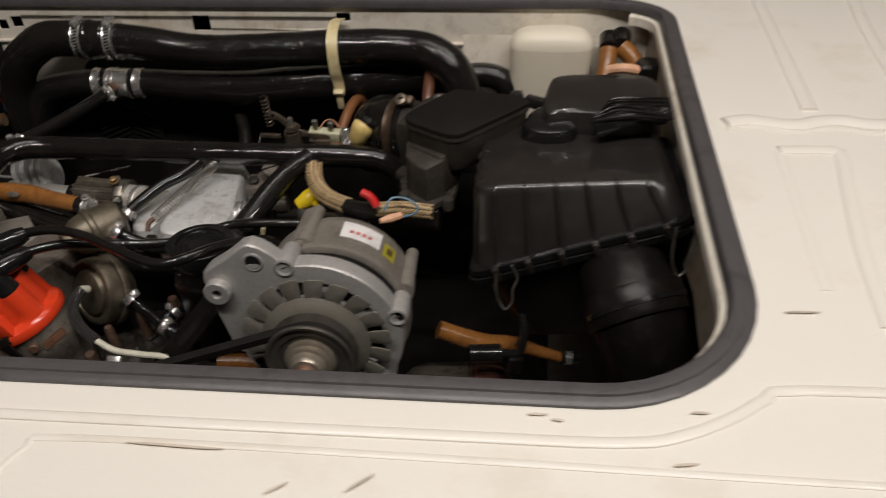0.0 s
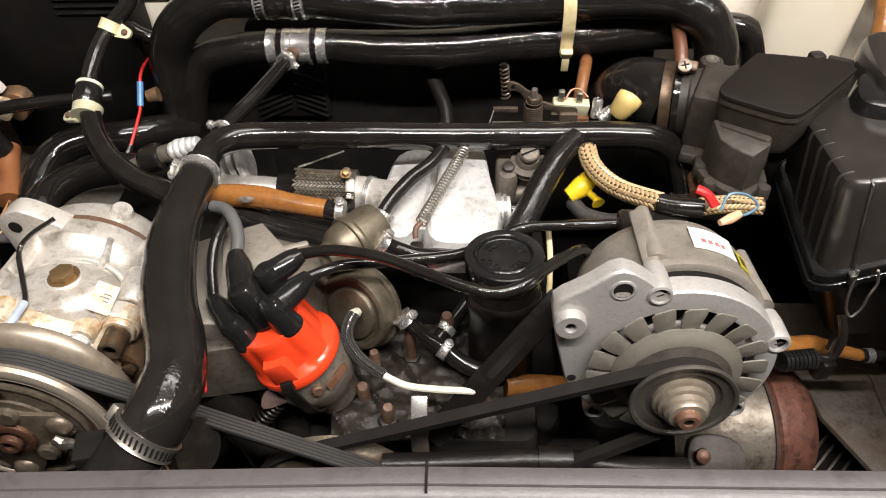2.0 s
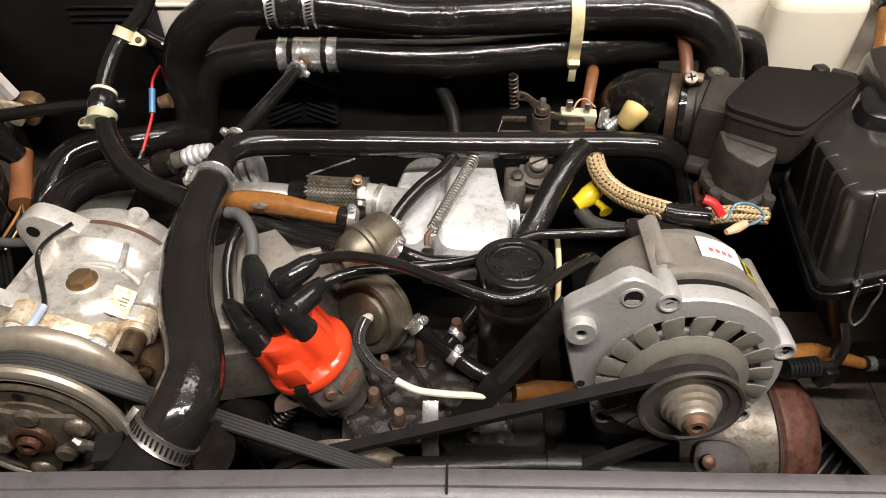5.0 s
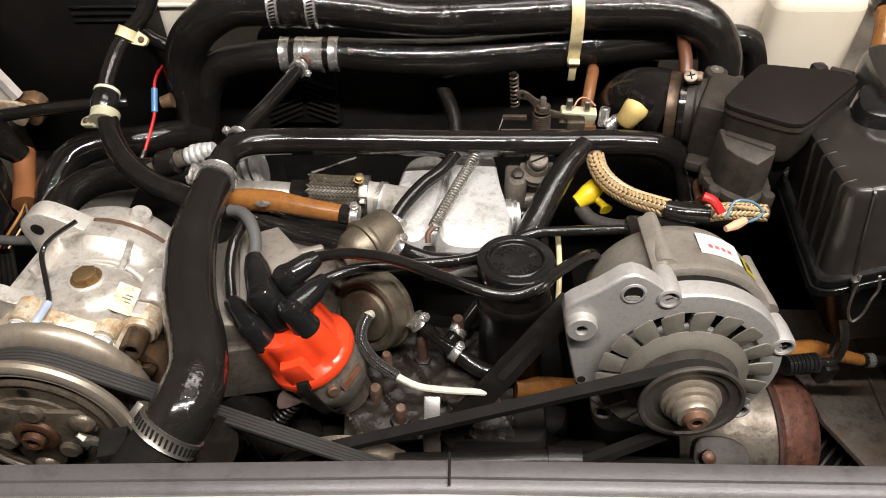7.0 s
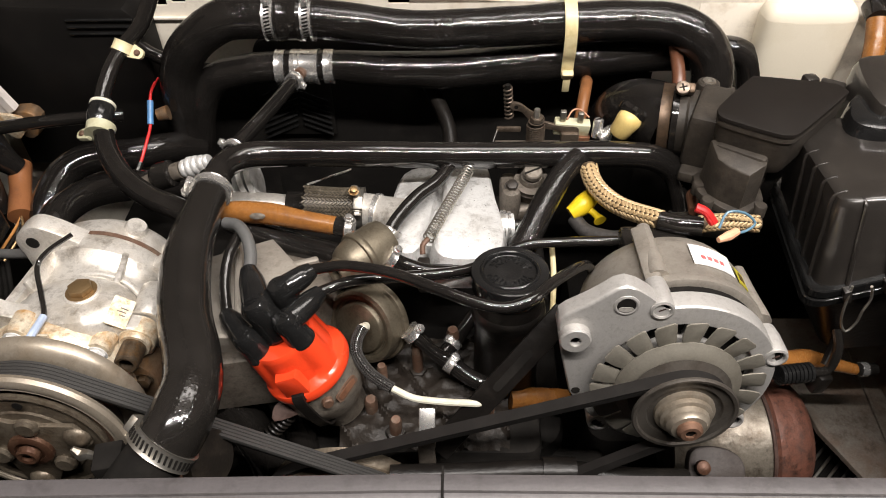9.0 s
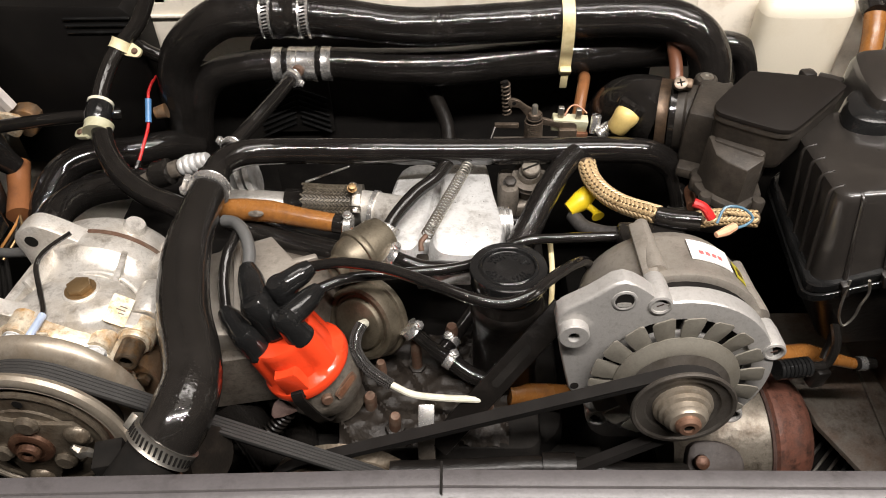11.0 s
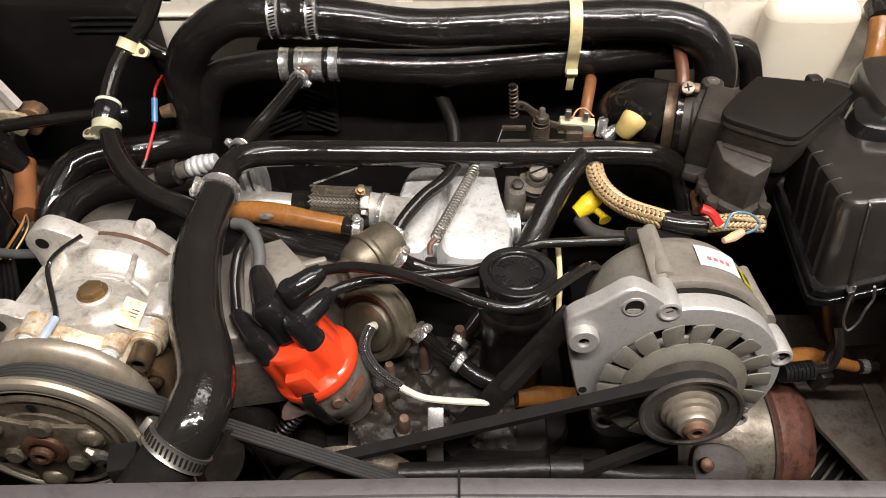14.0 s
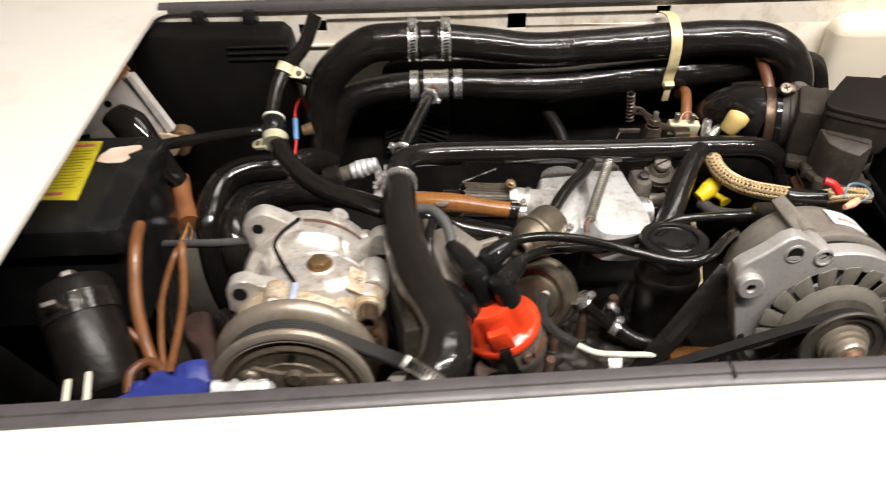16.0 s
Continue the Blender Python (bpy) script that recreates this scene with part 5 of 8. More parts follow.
plate_o = [(-0.0505, 0.040), (-0.0500, 0.053), (-0.0435, 0.0600), (-0.0340, 0.0612), (-0.0240, 0.0565), (0.0, 0.0538), (0.0180, 0.0518), (0.0340, 0.0480), (0.0500, 0.0462), (0.0620, 0.0430), (0.0668, 0.0350), (0.0650, 0.0250), (0.0560, 0.0180), (0.0, 0.0180), (-0.0460, 0.0300)]
fp = part("front_plate", prism(smooth_outline(plate_o, 3), -0.069, -0.0565, CF, 0.0022), alu_old, comp, "cast mounting plate with ears")
for px, pz in ((-0.0400, 0.0495),):
    part("bore", lathe([(0, 0), (0.0056, 0), (0.0056, 0.0005), (0, 0.0005)], CF @ Matrix.Translation((px, pz, -0.0563)), 18), black_and_shade, fp)
lug(0.058, 0.036, 0.070, 0.100, 0.0125, 0.005)
lug(0.064, 0.040, 0.126, 0.140, 0.011, 0.005)
for ang in (104, 46):
    a = radians(ang)
    p = CF @ Vector((0.0525 * math.cos(a), 0.0525 * math.sin(a), -0.041))
    part("bolt_pad", lathe([(0, -0.060), (0.0085, -0.060), (0.0080, -0.0425), (0, -0.0412)], CF @ Matrix.Translation((0.0525 * math.cos(a), 0.0525 * math.sin(a), 0)), 18), corroded, comp)
    part("head_bolt", hexbolt_into(bmesh.new(), p, CF.to_3x3() @ Vector((0, 0, 1)), 0.0056, 0.006), alu_bright, comp, "shiny head bolt")
a = radians(84)
part("screw_plate", box((0.013, 0.011, 0.002), CF @ Matrix.Translation((0.0525 * math.cos(a), 0.0525 * math.sin(a), -0.0395)), 0.0008), corroded, comp)
part("plate_screw", lathe([(0, 0), (0.0036, 0), (0.0030, 0.0018), (0, 0.0020)], CF @ Matrix.Translation((0.0525 * math.cos(a), 0.0525 * math.sin(a), -0.0386)), 14), rusty, comp)
SB = CF @ Matrix.Translation((0.0555, 0.0325, -0.012))
part("socket_bolt", lathe([(0.0046, -0.031), (0.0046, -0.0245), (0.0066, -0.0240), (0.0078, -0.0250), (0.0080, -0.0300), (0.0080, -0.0400), (0.0046, -0.0400)], SB, 26), socket_steel, comp, "round socket bolt with an oily rusted head")
part("bolt_washer", lathe([(0.004, -0.0400), (0.0100, -0.0400), (0.0104, -0.0410), (0.0104, -0.0440), (0.004, -0.0440)], SB, 26), corroded, comp)
part("socket", lathe([(0, -0.030), (0.0048, -0.030), (0.0048, -0.031), (0, -0.031)], SB, 6), black_and_shade, comp)
part("corner_lug", lathe([(0, -0.0440), (0.0118, -0.0440), (0.0124, -0.0455), (0.0124, -0.0570), (0, -0.0570)], SB, 30), corroded, comp)
part("lower_web", prism(smooth_outline([(0.048, 0.026), (0.060, 0.020), (0.067, 0.006), (0.066, -0.016), (0.054, -0.020), (0.046, 0.0)], 3), -0.066, -0.044, CF, 0.0025), rust_brown, comp, "oil-browned casting beside the pulley")
part("web_bolt", hexbolt_into(bmesh.new(), CF @ Vector((0.0585, 0.0085, -0.0440)), CF.to_3x3() @ Vector((0, 0, 1)), 0.0048, 0.0045), socket_steel, comp)
text_bars(comp, rusty, CF @ Matrix.Translation((0.018, 0.0470, -0.0402)) @ Matrix.Rotation(radians(-16), 4, "Z"), [(-0.016 + 0.0042 * k, -0.0016 * abs(k - 4) ** 1.3 * 0.25, 0.0026, 0.0045) for k in range(9)], "cast_lettering")
plate = part("type_plate", prism(rounded(-0.0070, -0.0105, 0.0070, 0.0105, 0.001), 0.0, 0.0007, pose(-0.5090, 0.4005, -0.0660, 12, 33, 0), 0), corroded, comp, "faded tan type label")
text_bars(plate, dirt_grey, pose(-0.5090, 0.4005, -0.0660, 12, 33, 0) @ Matrix.Translation((0, 0, 0.0008)), [(0.002, 0.003, 0.005, 0.0008), (0.001, 0.0005, 0.006, 0.0008), (0.002, -0.002, 0.004, 0.0008)])
KC = CF @ Matrix.Translation((0, 0, -0.0155))
fbelt = thing("drive_belt", (-0.47, 0.35, -0.17), "grey-black ribbed belt round the compressor pulley", "belt", "drive belts")
part("belt_back", belt([(0.0, 0.0, 0.0518), (0.180, -0.116, 0.0603)], KC, 0.0125, 0.0025, 5), belt_grey, fbelt)
part("belt_core", belt([(0.0, 0.0, 0.0490), (0.180, -0.116, 0.0575)], KC, 0.0118, 0.0027), belt_rubber, fbelt)

# ---- hoses ----
def hose(name, pts, r, mat, label, category="hose", group="", seg=18, wobble=0.03):
    return solid(name, tube(pts, r, seg, 0.004, wobble), mat, label, category, group)


upper = thing("coolant_hose", UPPER[6], "thick glossy black coolant hose along the bulkhead", "hose", "coolant hoses")
part("hose_wall", tube(UPPER, [0.0195, 0.0195, 0.0195, 0.0175, 0.0185, 0.0195, 0.0195], 28, 0.004, 0.05), knit, upper)
clamp_parts(upper, (-0.462, 0.728, -0.0255), (1, 0, 0), 0.0197, 0.010, (0, -0.1, 1))
clamp_parts(upper, (-0.427, 0.728, -0.0262), (1, 0, 0), 0.0197, 0.010, (0, -0.1, 1))
part("joint_sleeve", lathe([(0.018, -0.012), (0.0203, -0.012), (0.0215, -0.009), (0.0203, -0.006), (0.0203, 0.006), (0.0215, 0.009), (0.0203, 0.012), (0.018, 0.012)], axis_frame((-0.4445, 0.728, -0.0258), (1, 0, 0)), 30), satin, upper, "black joint between two clamps")
lower = thing("coolant_hose", LOWER[6], "glossy black coolant hose with a steel joint pipe", "hose", "coolant hoses")
part("hose_wall", tube(LOWER, [0.0155, 0.0155, 0.0155, 0.0155, 0.0155, 0.0155, 0.0157, 0.0180, 0.0192, 0.0198, 0.0204, 0.0208, 0.0206, 0.0200], 26, 0.004, 0.05), knit, lower)
clamp_parts(lower, (-0.462, 0.732, -0.0795), (1, 0, 0), 0.0160, 0.0095, (0, 1, -0.3), slots=False)
clamp_parts(lower, (-0.414, 0.732, -0.0795), (1, 0, 0), 0.0160, 0.0095, (0, 1, -0.3), slots=False)
part("joint_pipe", lathe([(0.0155, -0.0135), (0.0172, -0.0135), (0.0176, -0.010), (0.0168, -0.009), (0.0168, -0.006), (0.0176, -0.005), (0.0168, -0.004), (0.0168, 0.010), (0.0178, 0.0135), (0.0155, 0.0135)], axis_frame((-0.438, 0.732, -0.0795), (1, 0, 0)), 36), steel, lower, "bright steel joint pipe")
part("stub", tube([(-0.438, 0.728, -0.079), (-0.442, 0.710, -0.076)], 0.006, 12), rusty, lower, "corroded spigot")

CROSS_END = Vector(CROSS[-1]) - Vector(CROSS[-2])
cross = thing("water_hose", CROSS[5], "long glossy black hose across the engine", "hose")
part("hose_wall", tube(CROSS, 0.0112, 22, 0.004, 0.03), wet, cross)
clamp_parts(cross, Vector(CROSS[-1]) - CROSS_END * 0.4, CROSS_END, 0.0116, 0.008, (1, 0, 0.3), slots=False, mat=steel_dull)
front = thing("water_hose", FRONT[5], "thick black hose bending down to the front", "hose")
part("hose_wall", tube(FRONT, [0.0135, 0.015, 0.0165, 0.0172, 0.0176, 0.018, 0.0185, 0.0185], 28, 0.004, 0.03), satin, front)
clamp_parts(front, (-0.4770, 0.520, -0.0628), (0, -1, 0.05), 0.0146, 0.008, (-0.9, 0, 0.4), slots=False)
d = Vector(FRONT[-1]) - Vector(FRONT[-2])
clamp_parts(front, Vector(FRONT[-1]) - d * 0.35, d, 0.0190, 0.0095, (-0.6, 0.9, 0.5), mat=steel_dull)
part("pipe_flange", lathe([(0.010, -0.004), (0.0172, -0.004), (0.0172, 0.03), (0.010, 0.03)], axis_frame(FRONT[-1], d), 30), black_and_shade, front, "black spigot")

tee = thing("bleed_hose", TEE[1], "thin black bleed hose with steel clips", "hose")
part("hose_wall", tube(TEE, 0.0068, 16), wet, tee)
tdir = Vector(TEE[2]) - Vector(TEE[0])
clamp_parts(tee, Vector(TEE[0]) + tdir * 0.06, tdir, 0.0072, 0.007, (0.8, 0, -0.4), slots=False)
clamp_parts(tee, Vector(TEE[2]) - tdir * 0.04, tdir, 0.0072, 0.006, (-1, 0, 0.5), slots=False)
part("spigot", tube([Vector(TEE[2]), (-0.478, 0.560, -0.066)], 0.005, 12), steel_dull, tee)

vent = thing("breather_hose", VENT_UP[3], "thin black breather hose with white nylon clips", "hose")
part("hose_upper", tube(VENT_UP, 0.0072, 16, 0.004, 0.03), satin, vent)
part("hose_lower", tube(VENT_LOW, [0.0088, 0.0095, 0.0095, 0.0095], 18, 0.004, 0.03), wet, vent)


def nylon_clip(parent, at, direction, r, w, mat, ear):
    """A strap clip: a band round the hose with two flat tails screwed together."""
    part("nylon_band", clamp_into(bmesh.new(), at, direction, r, w), mat, parent, "aged nylon clip")
    dd, e = Vector(direction).normalized(), Vector(ear)
    e = (e - dd * e.dot(dd)).normalized()
    m = Matrix((e, dd, e.cross(dd))).transposed().to_4x4()
    m.translation = Vector(at) + e * (r - 0.002)
    part("clip_ear", prism(smooth_outline([(0, -w * 0.62), (0, w * 0.62), (0.006, w * 0.60), (0.0125, w * 0.42), (0.0140, 0), (0.0125, -w * 0.42), (0.006, -w * 0.60)], 3), -0.0022, 0.0022, m, 0.0008), mat, parent)
    for side in (-1, 1):
        part("clip_screw", lathe([(0, 0), (0.0030, 0), (0.0030, 0.0006), (0.0020, 0.0018), (0, 0.0020)], axis_frame(m @ Vector((0.0082, 0, 0.0022 * side)), m.to_3x3() @ Vector((0, 0, side))), 14), rusty, parent)


nylon_clip(vent, (-0.594, 0.692, -0.035), (-0.35, -0.6, -0.6), 0.0086, 0.0095, ivory_pale, (1, -0.6, -0.6))
part("valve_body", lathe([(0.006, -0.012), (0.0105, -0.010), (0.0115, -0.006), (0.0115, 0.003), (0.0105, 0.006), (0.0088, 0.012), (0.006, 0.012)], axis_frame((-0.6035, 0.628, -0.066), (0, -0.9, -0.35)), 26), shiny_plastic, vent, "black inline valve")
part("white_band", lathe([(0.009, -0.0125), (0.0112, -0.0125), (0.0112, -0.0095), (0.009, -0.0095)], axis_frame((-0.6035, 0.628, -0.066), (0, -0.9, -0.35)), 26), white_nylon, vent)
nylon_clip(vent, (-0.6005, 0.614, -0.0720), (0.05, -0.9, -0.3), 0.0112, 0.0095, clip_green, (-1, 0, -0.3))
hose("elbow_hose", [(-0.602, 0.736, -0.054), (-0.592, 0.730, -0.060), (-0.577, 0.728, -0.068), (-0.556, 0.730, -0.080)], 0.0066, wet, "short glossy black hose behind the breather clip")

for run, rad in ((LEFT_A, 0.0155), (LEFT_B, 0.0145)):
    hh = thing("heater_hose", run[3], "thick glossy black heater hose curving down", "hose", "heater hoses")
    part("hose_wall", tube(run, rad, 20, 0.004, 0.04), wet, hh)
    part("tail_cuff", clamp_into(bmesh.new(), run[1], Vector(run[2]) - Vector(run[0]), rad + 0.0004, 0.009), satin, hh)
am = thing("sleeved_connector", AMBER[2], "amber rubber sleeve with wiring to a valve", "connector")
part("sleeve", tube(AMBER, [0.0075, 0.0088, 0.0086, 0.0078, 0.0072], 18, 0.004, 0.05), amber, am)
part("cuff", tube([AMBER[-1], (-0.3725, 0.5005, -0.0825)], 0.0076, 16), satin, am)
clamp_parts(am, (-0.3690, 0.4995, -0.0827), (1, -0.08, -0.03), 0.0075, 0.006, (0, 0, 1), slots=False)
part("patch", lathe([(0, 0), (0.0026, 0), (0.0020, 0.0005), (0, 0.0006)], axis_frame((-0.4400, 0.5045, -0.0742), (0, -0.8, 0.6)) @ Matrix.Diagonal((2.4, 1.0, 1.0, 1)), 14), dirt_grey, am, "worn patch")
hose("vacuum_pipe", UNDER, 0.0098, wet, "black hose under the amber sleeve", wobble=0.02)

ph = thing("air_hose", PLENUM_HOSE[2], "short glossy black hose lying on the intake", "hose")
part("hose_wall", tube(PLENUM_HOSE, 0.0056, 14), wet, ph)
clamp_parts(ph, PLENUM_HOSE[0], Vector(PLENUM_HOSE[1]) - Vector(PLENUM_HOSE[0]), 0.006, 0.006, (1, 0, 0.4), slots=False)
vh = thing("air_hose", VALVE_HOSE[2], "black hose leaving the tarnished valve", "hose")
part("hose_wall", tube(VALVE_HOSE, 0.0062, 14), wet, vh)
clamp_parts(vh, VALVE_HOSE[0], Vector(VALVE_HOSE[1]) - Vector(VALVE_HOSE[0]), 0.0068, 0.0065, (0, 0, 1), slots=False)
hose("oil_breather", BREATHER, [0.0110, 0.0108, 0.0105, 0.010], knit, "black ribbed breather hose at the oil filler", wobble=0.03)
hose("stub_hose", STUB, 0.0066, wet, "short black hose on the intake outlet")
hose("dark_hose", DARK_HOSE, 0.0075, black_paint, "dull black hose deep behind the engine")
vac = thing("vacuum_line", VAC[2], "black cloth vacuum line ending in a white tube", "hose")
part("cloth_hose", tube(VAC, 0.0036, 14), satin, vac)
part("cloth_braid", scales_into(bmesh.new(), VAC, 0.0036, 14, 0.0015, 0.0020, 0.0005), cloth_grey, vac)["kind"] = "stuff"
part("nozzle", tube([(-0.3545, 0.4365, -0.1235), (-0.3565, 0.4315, -0.1195)], 0.0036, 12), white_nylon, vac)
part("white_tube", tube(VAC_WHITE, 0.0026, 10), white_nylon, vac, "white plastic tube")
lowh = thing("bypass_hose", LOW_HOSE[2], "small black bypass hose with shiny clips", "hose")
part("hose_wall", tube(LOW_HOSE, [0.0045, 0.0048, 0.0065, 0.0065, 0.0065], 14), wet, lowh)
for q, ax in ((0, 1), (2, 3)):
    dd = Vector(LOW_HOSE[ax]) - Vector(LOW_HOSE[q])
    clamp_parts(lowh, LOW_HOSE[q], dd, 0.0070, 0.0065, (0.1, 0, 1), slots=False)
clamp_parts(lowh, (-0.291, 0.447, -0.158), (0.5, 0.8, 0.2), 0.0065, 0.006, (0, 0, 1), slots=False)
part("branch", tube([(-0.300, 0.434, -0.160), (-0.285, 0.455, -0.156), (-0.272, 0.475, -0.152)], 0.0058, 12), wet, lowh)
hose("lower_pipe", LOWPIPE, 0.0085, black_paint, "black pipe low across the engine front", "pipe")
solid("pipe_collar", lathe([(0.008, -0.012), (0.0108, -0.012), (0.0108, 0.012), (0.008, 0.012)], axis_frame((-0.212, 0.357, -0.192), (1, 0, 0)), 24), black_paint, "black tape collar on the low pipe", "collar")
hose("brown_pipe", BROWNPIPE, 0.0082, amber, "rusty orange pipe behind the strap", "pipe")
hose("copper_pipe", COPPER_P, 0.0062, brown_sleeve, "reddish copper pipe behind the hoses", "pipe", "copper pipes")
hose("copper_pipe", COPPER_Q, 0.0056, tan_sheath, "short amber-coloured pipe by the throttle", "pipe", "copper pipes")
hose("copper_pipe", COPPER_R, 0.0048, copper_tube, "reddish copper pipe under the meter", "pipe", "copper pipes")
hose("return_hose", [(-0.065, 0.747, -0.082), (-0.032, 0.748, -0.072), (-0.003, 0.746, -0.080), (0.011, 0.742, -0.115)], 0.0135, wet, "glossy black hose bend behind the meter")

# zip tie over the two hoses
tie = thing("zip_tie", (-0.182, 0.70, -0.05), "yellowed nylon cable tie over two hoses", "cable tie")
part("strap", ribbon([(-0.184, 0.765, -0.016), (-0.184, 0.742, -0.0095), (-0.1838, 0.728, -0.0105), (-0.1835, 0.714, -0.018), (-0.183, 0.7075, -0.032), (-0.1825, 0.7085, -0.052), (-0.182, 0.714, -0.066), (-0.182, 0.7155, -0.080)], (1, 0, 0), 0.0115, 0.0014), ivory, tie)
part("tie_head", box((0.011, 0.006, 0.008), pose(-0.182, 0.7105, -0.077, 35, 0, 0), 0.001), ivory, tie)
part("tie_tail", box((0.007, 0.0015, 0.020), pose(-0.182, 0.712, -0.088, 10, 0, 0), 0.0003), ivory, tie)

# ---- intake ----
plen = thing("intake_plenum", (-0.296, 0.54, -0.15), "bright sand-cast aluminium intake with a raised spine", "intake")
lobe_l = smooth_outline([(-0.336, 0.610), (-0.303, 0.612), (-0.304, 0.555), (-0.316, 0.492), (-0.338, 0.494), (-0.348, 0.54)], 4)
lobe_r = smooth_outline([(-0.299, 0.616), (-0.262, 0.616), (-0.252, 0.565), (-0.245, 0.515), (-0.256, 0.480), (-0.300, 0.474), (-0.309, 0.505), (-0.302, 0.56)], 4)
part("left_lobe", prism(lobe_l, -0.124, -0.104, Matrix.Translation((0, 0, 0.012)) @ pose(0, 0, 0) @ Matrix(((1, 0, 0, 0), (0, 1, 0, 0), (0.10, -0.06, 1, 0.052), (0, 0, 0, 1))), 0.007, 0.9), alu_bright, plen)
part("right_lobe", prism(lobe_r, -0.124, -0.098, Matrix(((1, 0, 0, 0), (0, 1, 0, 0), (-0.10, -0.04, 1, -0.006), (0, 0, 0, 1))), 0.007, 0.9), alu_bright, plen)
part("web", prism(smooth_outline([(-0.318, 0.60), (-0.285, 0.60), (-0.285, 0.52), (-0.322, 0.52)], 3), -0.128, -0.112, Matrix(), 0.004), alu_bright, plen)
for k in range(22):
    x, y = random.uniform(-0.298, -0.256), random.uniform(0.482, 0.60)
    part("pit", lathe([(0, 0), (random.uniform(0.0004, 0.0009), 0), (0.0003, 0.0005), (0, 0.0005)], pose(x, y, -0.0985 - 0.10 * x - 0.04 * y - 0.0058), 6), dark_iron, plen)
part("slot_post", box((0.010, 0.012, 0.03), pose(-0.3125, 0.484, -0.118), 0.002), dark_iron, plen)
part("left_neck", tube([(-0.33, 0.545, -0.118), (-0.352, 0.556, -0.119), (-0.372, 0.562, -0.118)], [0.020, 0.0165, 0.0150], 24), alu_old, plen)
part("neck_ring", lathe([(0.014, -0.002), (0.0175, -0.002), (0.0175, 0.002), (0.014, 0.002)], axis_frame((-0.356, 0.557, -0.1185), (1, -0.25, 0)), 28), steel, plen)
part("right_neck", tube([(-0.262, 0.537, -0.118), (-0.240, 0.538, -0.118)], [0.0135, 0.0125], 22), alu_bright, plen)
part("outlet_ring", lathe([(0.012, -0.002), (0.0155, -0.002), (0.0155, 0.002), (0.012, 0.002)], axis_frame((-0.249, 0.5375, -0.118), (1, 0, 0)), 28), steel, plen)
part("outlet_ring", lathe([(0.012, -0.0015), (0.0145, -0.0015), (0.0145, 0.0015), (0.012, 0.0015)], axis_frame((-0.244, 0.5378, -0.118), (1, 0, 0)), 28), steel, plen)
collar = thing("foil_collar", (-0.392, 0.563, -0.118), "crinkled grey woven collar with a steel clamp", "collar")
part("sleeve", tube([(-0.418, 0.561, -0.113), (-0.400, 0.562, -0.116), (-0.372, 0.563, -0.118)], [0.0165, 0.0170, 0.0165], 24, 0.004, 0.06), dark_iron, collar)
part("weave", scales_into(bmesh.new(), [(-0.420, 0.561, -0.113), (-0.398, 0.562, -0.116), (-0.372, 0.563, -0.118)], 0.0170, 34, 0.0032, 0.0052, 0.0011), weave_grey, collar)["kind"] = "stuff"
clamp_parts(collar, (-0.371, 0.563, -0.118), (1, 0, -0.05), 0.0175, 0.0075, (0.1, -0.6, 0.8), slots=False, mat=steel_dull)
part("clamp_ear", prism(smooth_outline([(-0.0045, 0), (0.0045, 0), (0.0040, 0.010), (0.0, 0.0125), (-0.0040, 0.010)], 2), -0.0012, 0.0012, pose(-0.373, 0.556, -0.1015, 70, 0, 0), 0.0004), steel_dull, collar)
part("ear_bolt", hexbolt_into(bmesh.new(), (-0.373, 0.554, -0.0915), (0.2, -0.3, 1), 0.0034, 0.0045), brass, collar, "brass-coloured bolt")
tubea = thing("intake_tube", (-0.455, 0.588, -0.126), "polished aluminium tube with stepped rings", "pipe")
part("tube_wall", tube([(-0.505, 0.580, -0.126), (-0.46, 0.578, -0.128), (-0.425, 0.576, -0.130)], 0.0118, 24), alu, tubea)
for k, x in enumerate((-0.498, -0.488, -0.478, -0.470)):
    part("ring", lathe([(0.012, -0.0025), (0.017 + 0.001 * (k % 2), -0.0025), (0.017 + 0.001 * (k % 2), 0.0025), (0.012, 0.0025)], axis_frame((x, 0.600, -0.116), (1, 0.1, 0.25)), 26), alu_bright, tubea)
part("end_cap", lathe([(0.0, -0.012), (0.0165, -0.012), (0.017, 0.010), (0.0, 0.010)], axis_frame((-0.425, 0.576, -0.130), (1, 0, 0)), 24), satin, tubea)
fit = thing("pipe_union", FIT_L[1], "stack of grey metal pipe fittings", "fitting")
fa, fb = Vector(FIT_L[0]), Vector(FIT_L[-1])
fd = (fb - fa).normalized()
part("body_stub", lathe([(0, 0.0), (0.0075, 0.0), (0.0080, 0.030), (0, 0.030)], axis_frame(fa, fd), 22), dirt_grey, fit)
for k, (h, rr) in enumerate(((0.034, 0.0082), (0.0395, 0.0092), (0.045, 0.0086), (0.0505, 0.0076), (0.0555, 0.0066))):
    part("ring", lathe([(0.003, -0.0026), (rr * 0.9, -0.0026), (rr, -0.0012), (rr, 0.0012), (rr * 0.9, 0.0026), (0.003, 0.0026)], axis_frame(fa + fd * h, fd), 26), alu_bright, fit, "bright stepped ring")
part("rubber_cap", lathe([(0.0, -0.006), (0.009, -0.006), (0.012, -0.002), (0.012, 0.012), (0.009, 0.014), (0.0, 0.014)], axis_frame(fa + (fb - fa) * 0.12, fb - fa), 22), satin, fit)
part("pipe_tail", tube([fa, fa + Vector((-0.016, -0.004, -0.006))], 0.006, 12), dirt_grey, fit)
spring = thing("return_spring", SPRING[0], "bright coiled return spring on the intake", "spring")
part("coil", coil_into(bmesh.new(), SPRING[0], SPRING[1], 0.0044, 0.00060, 27), steel_dull, spring)
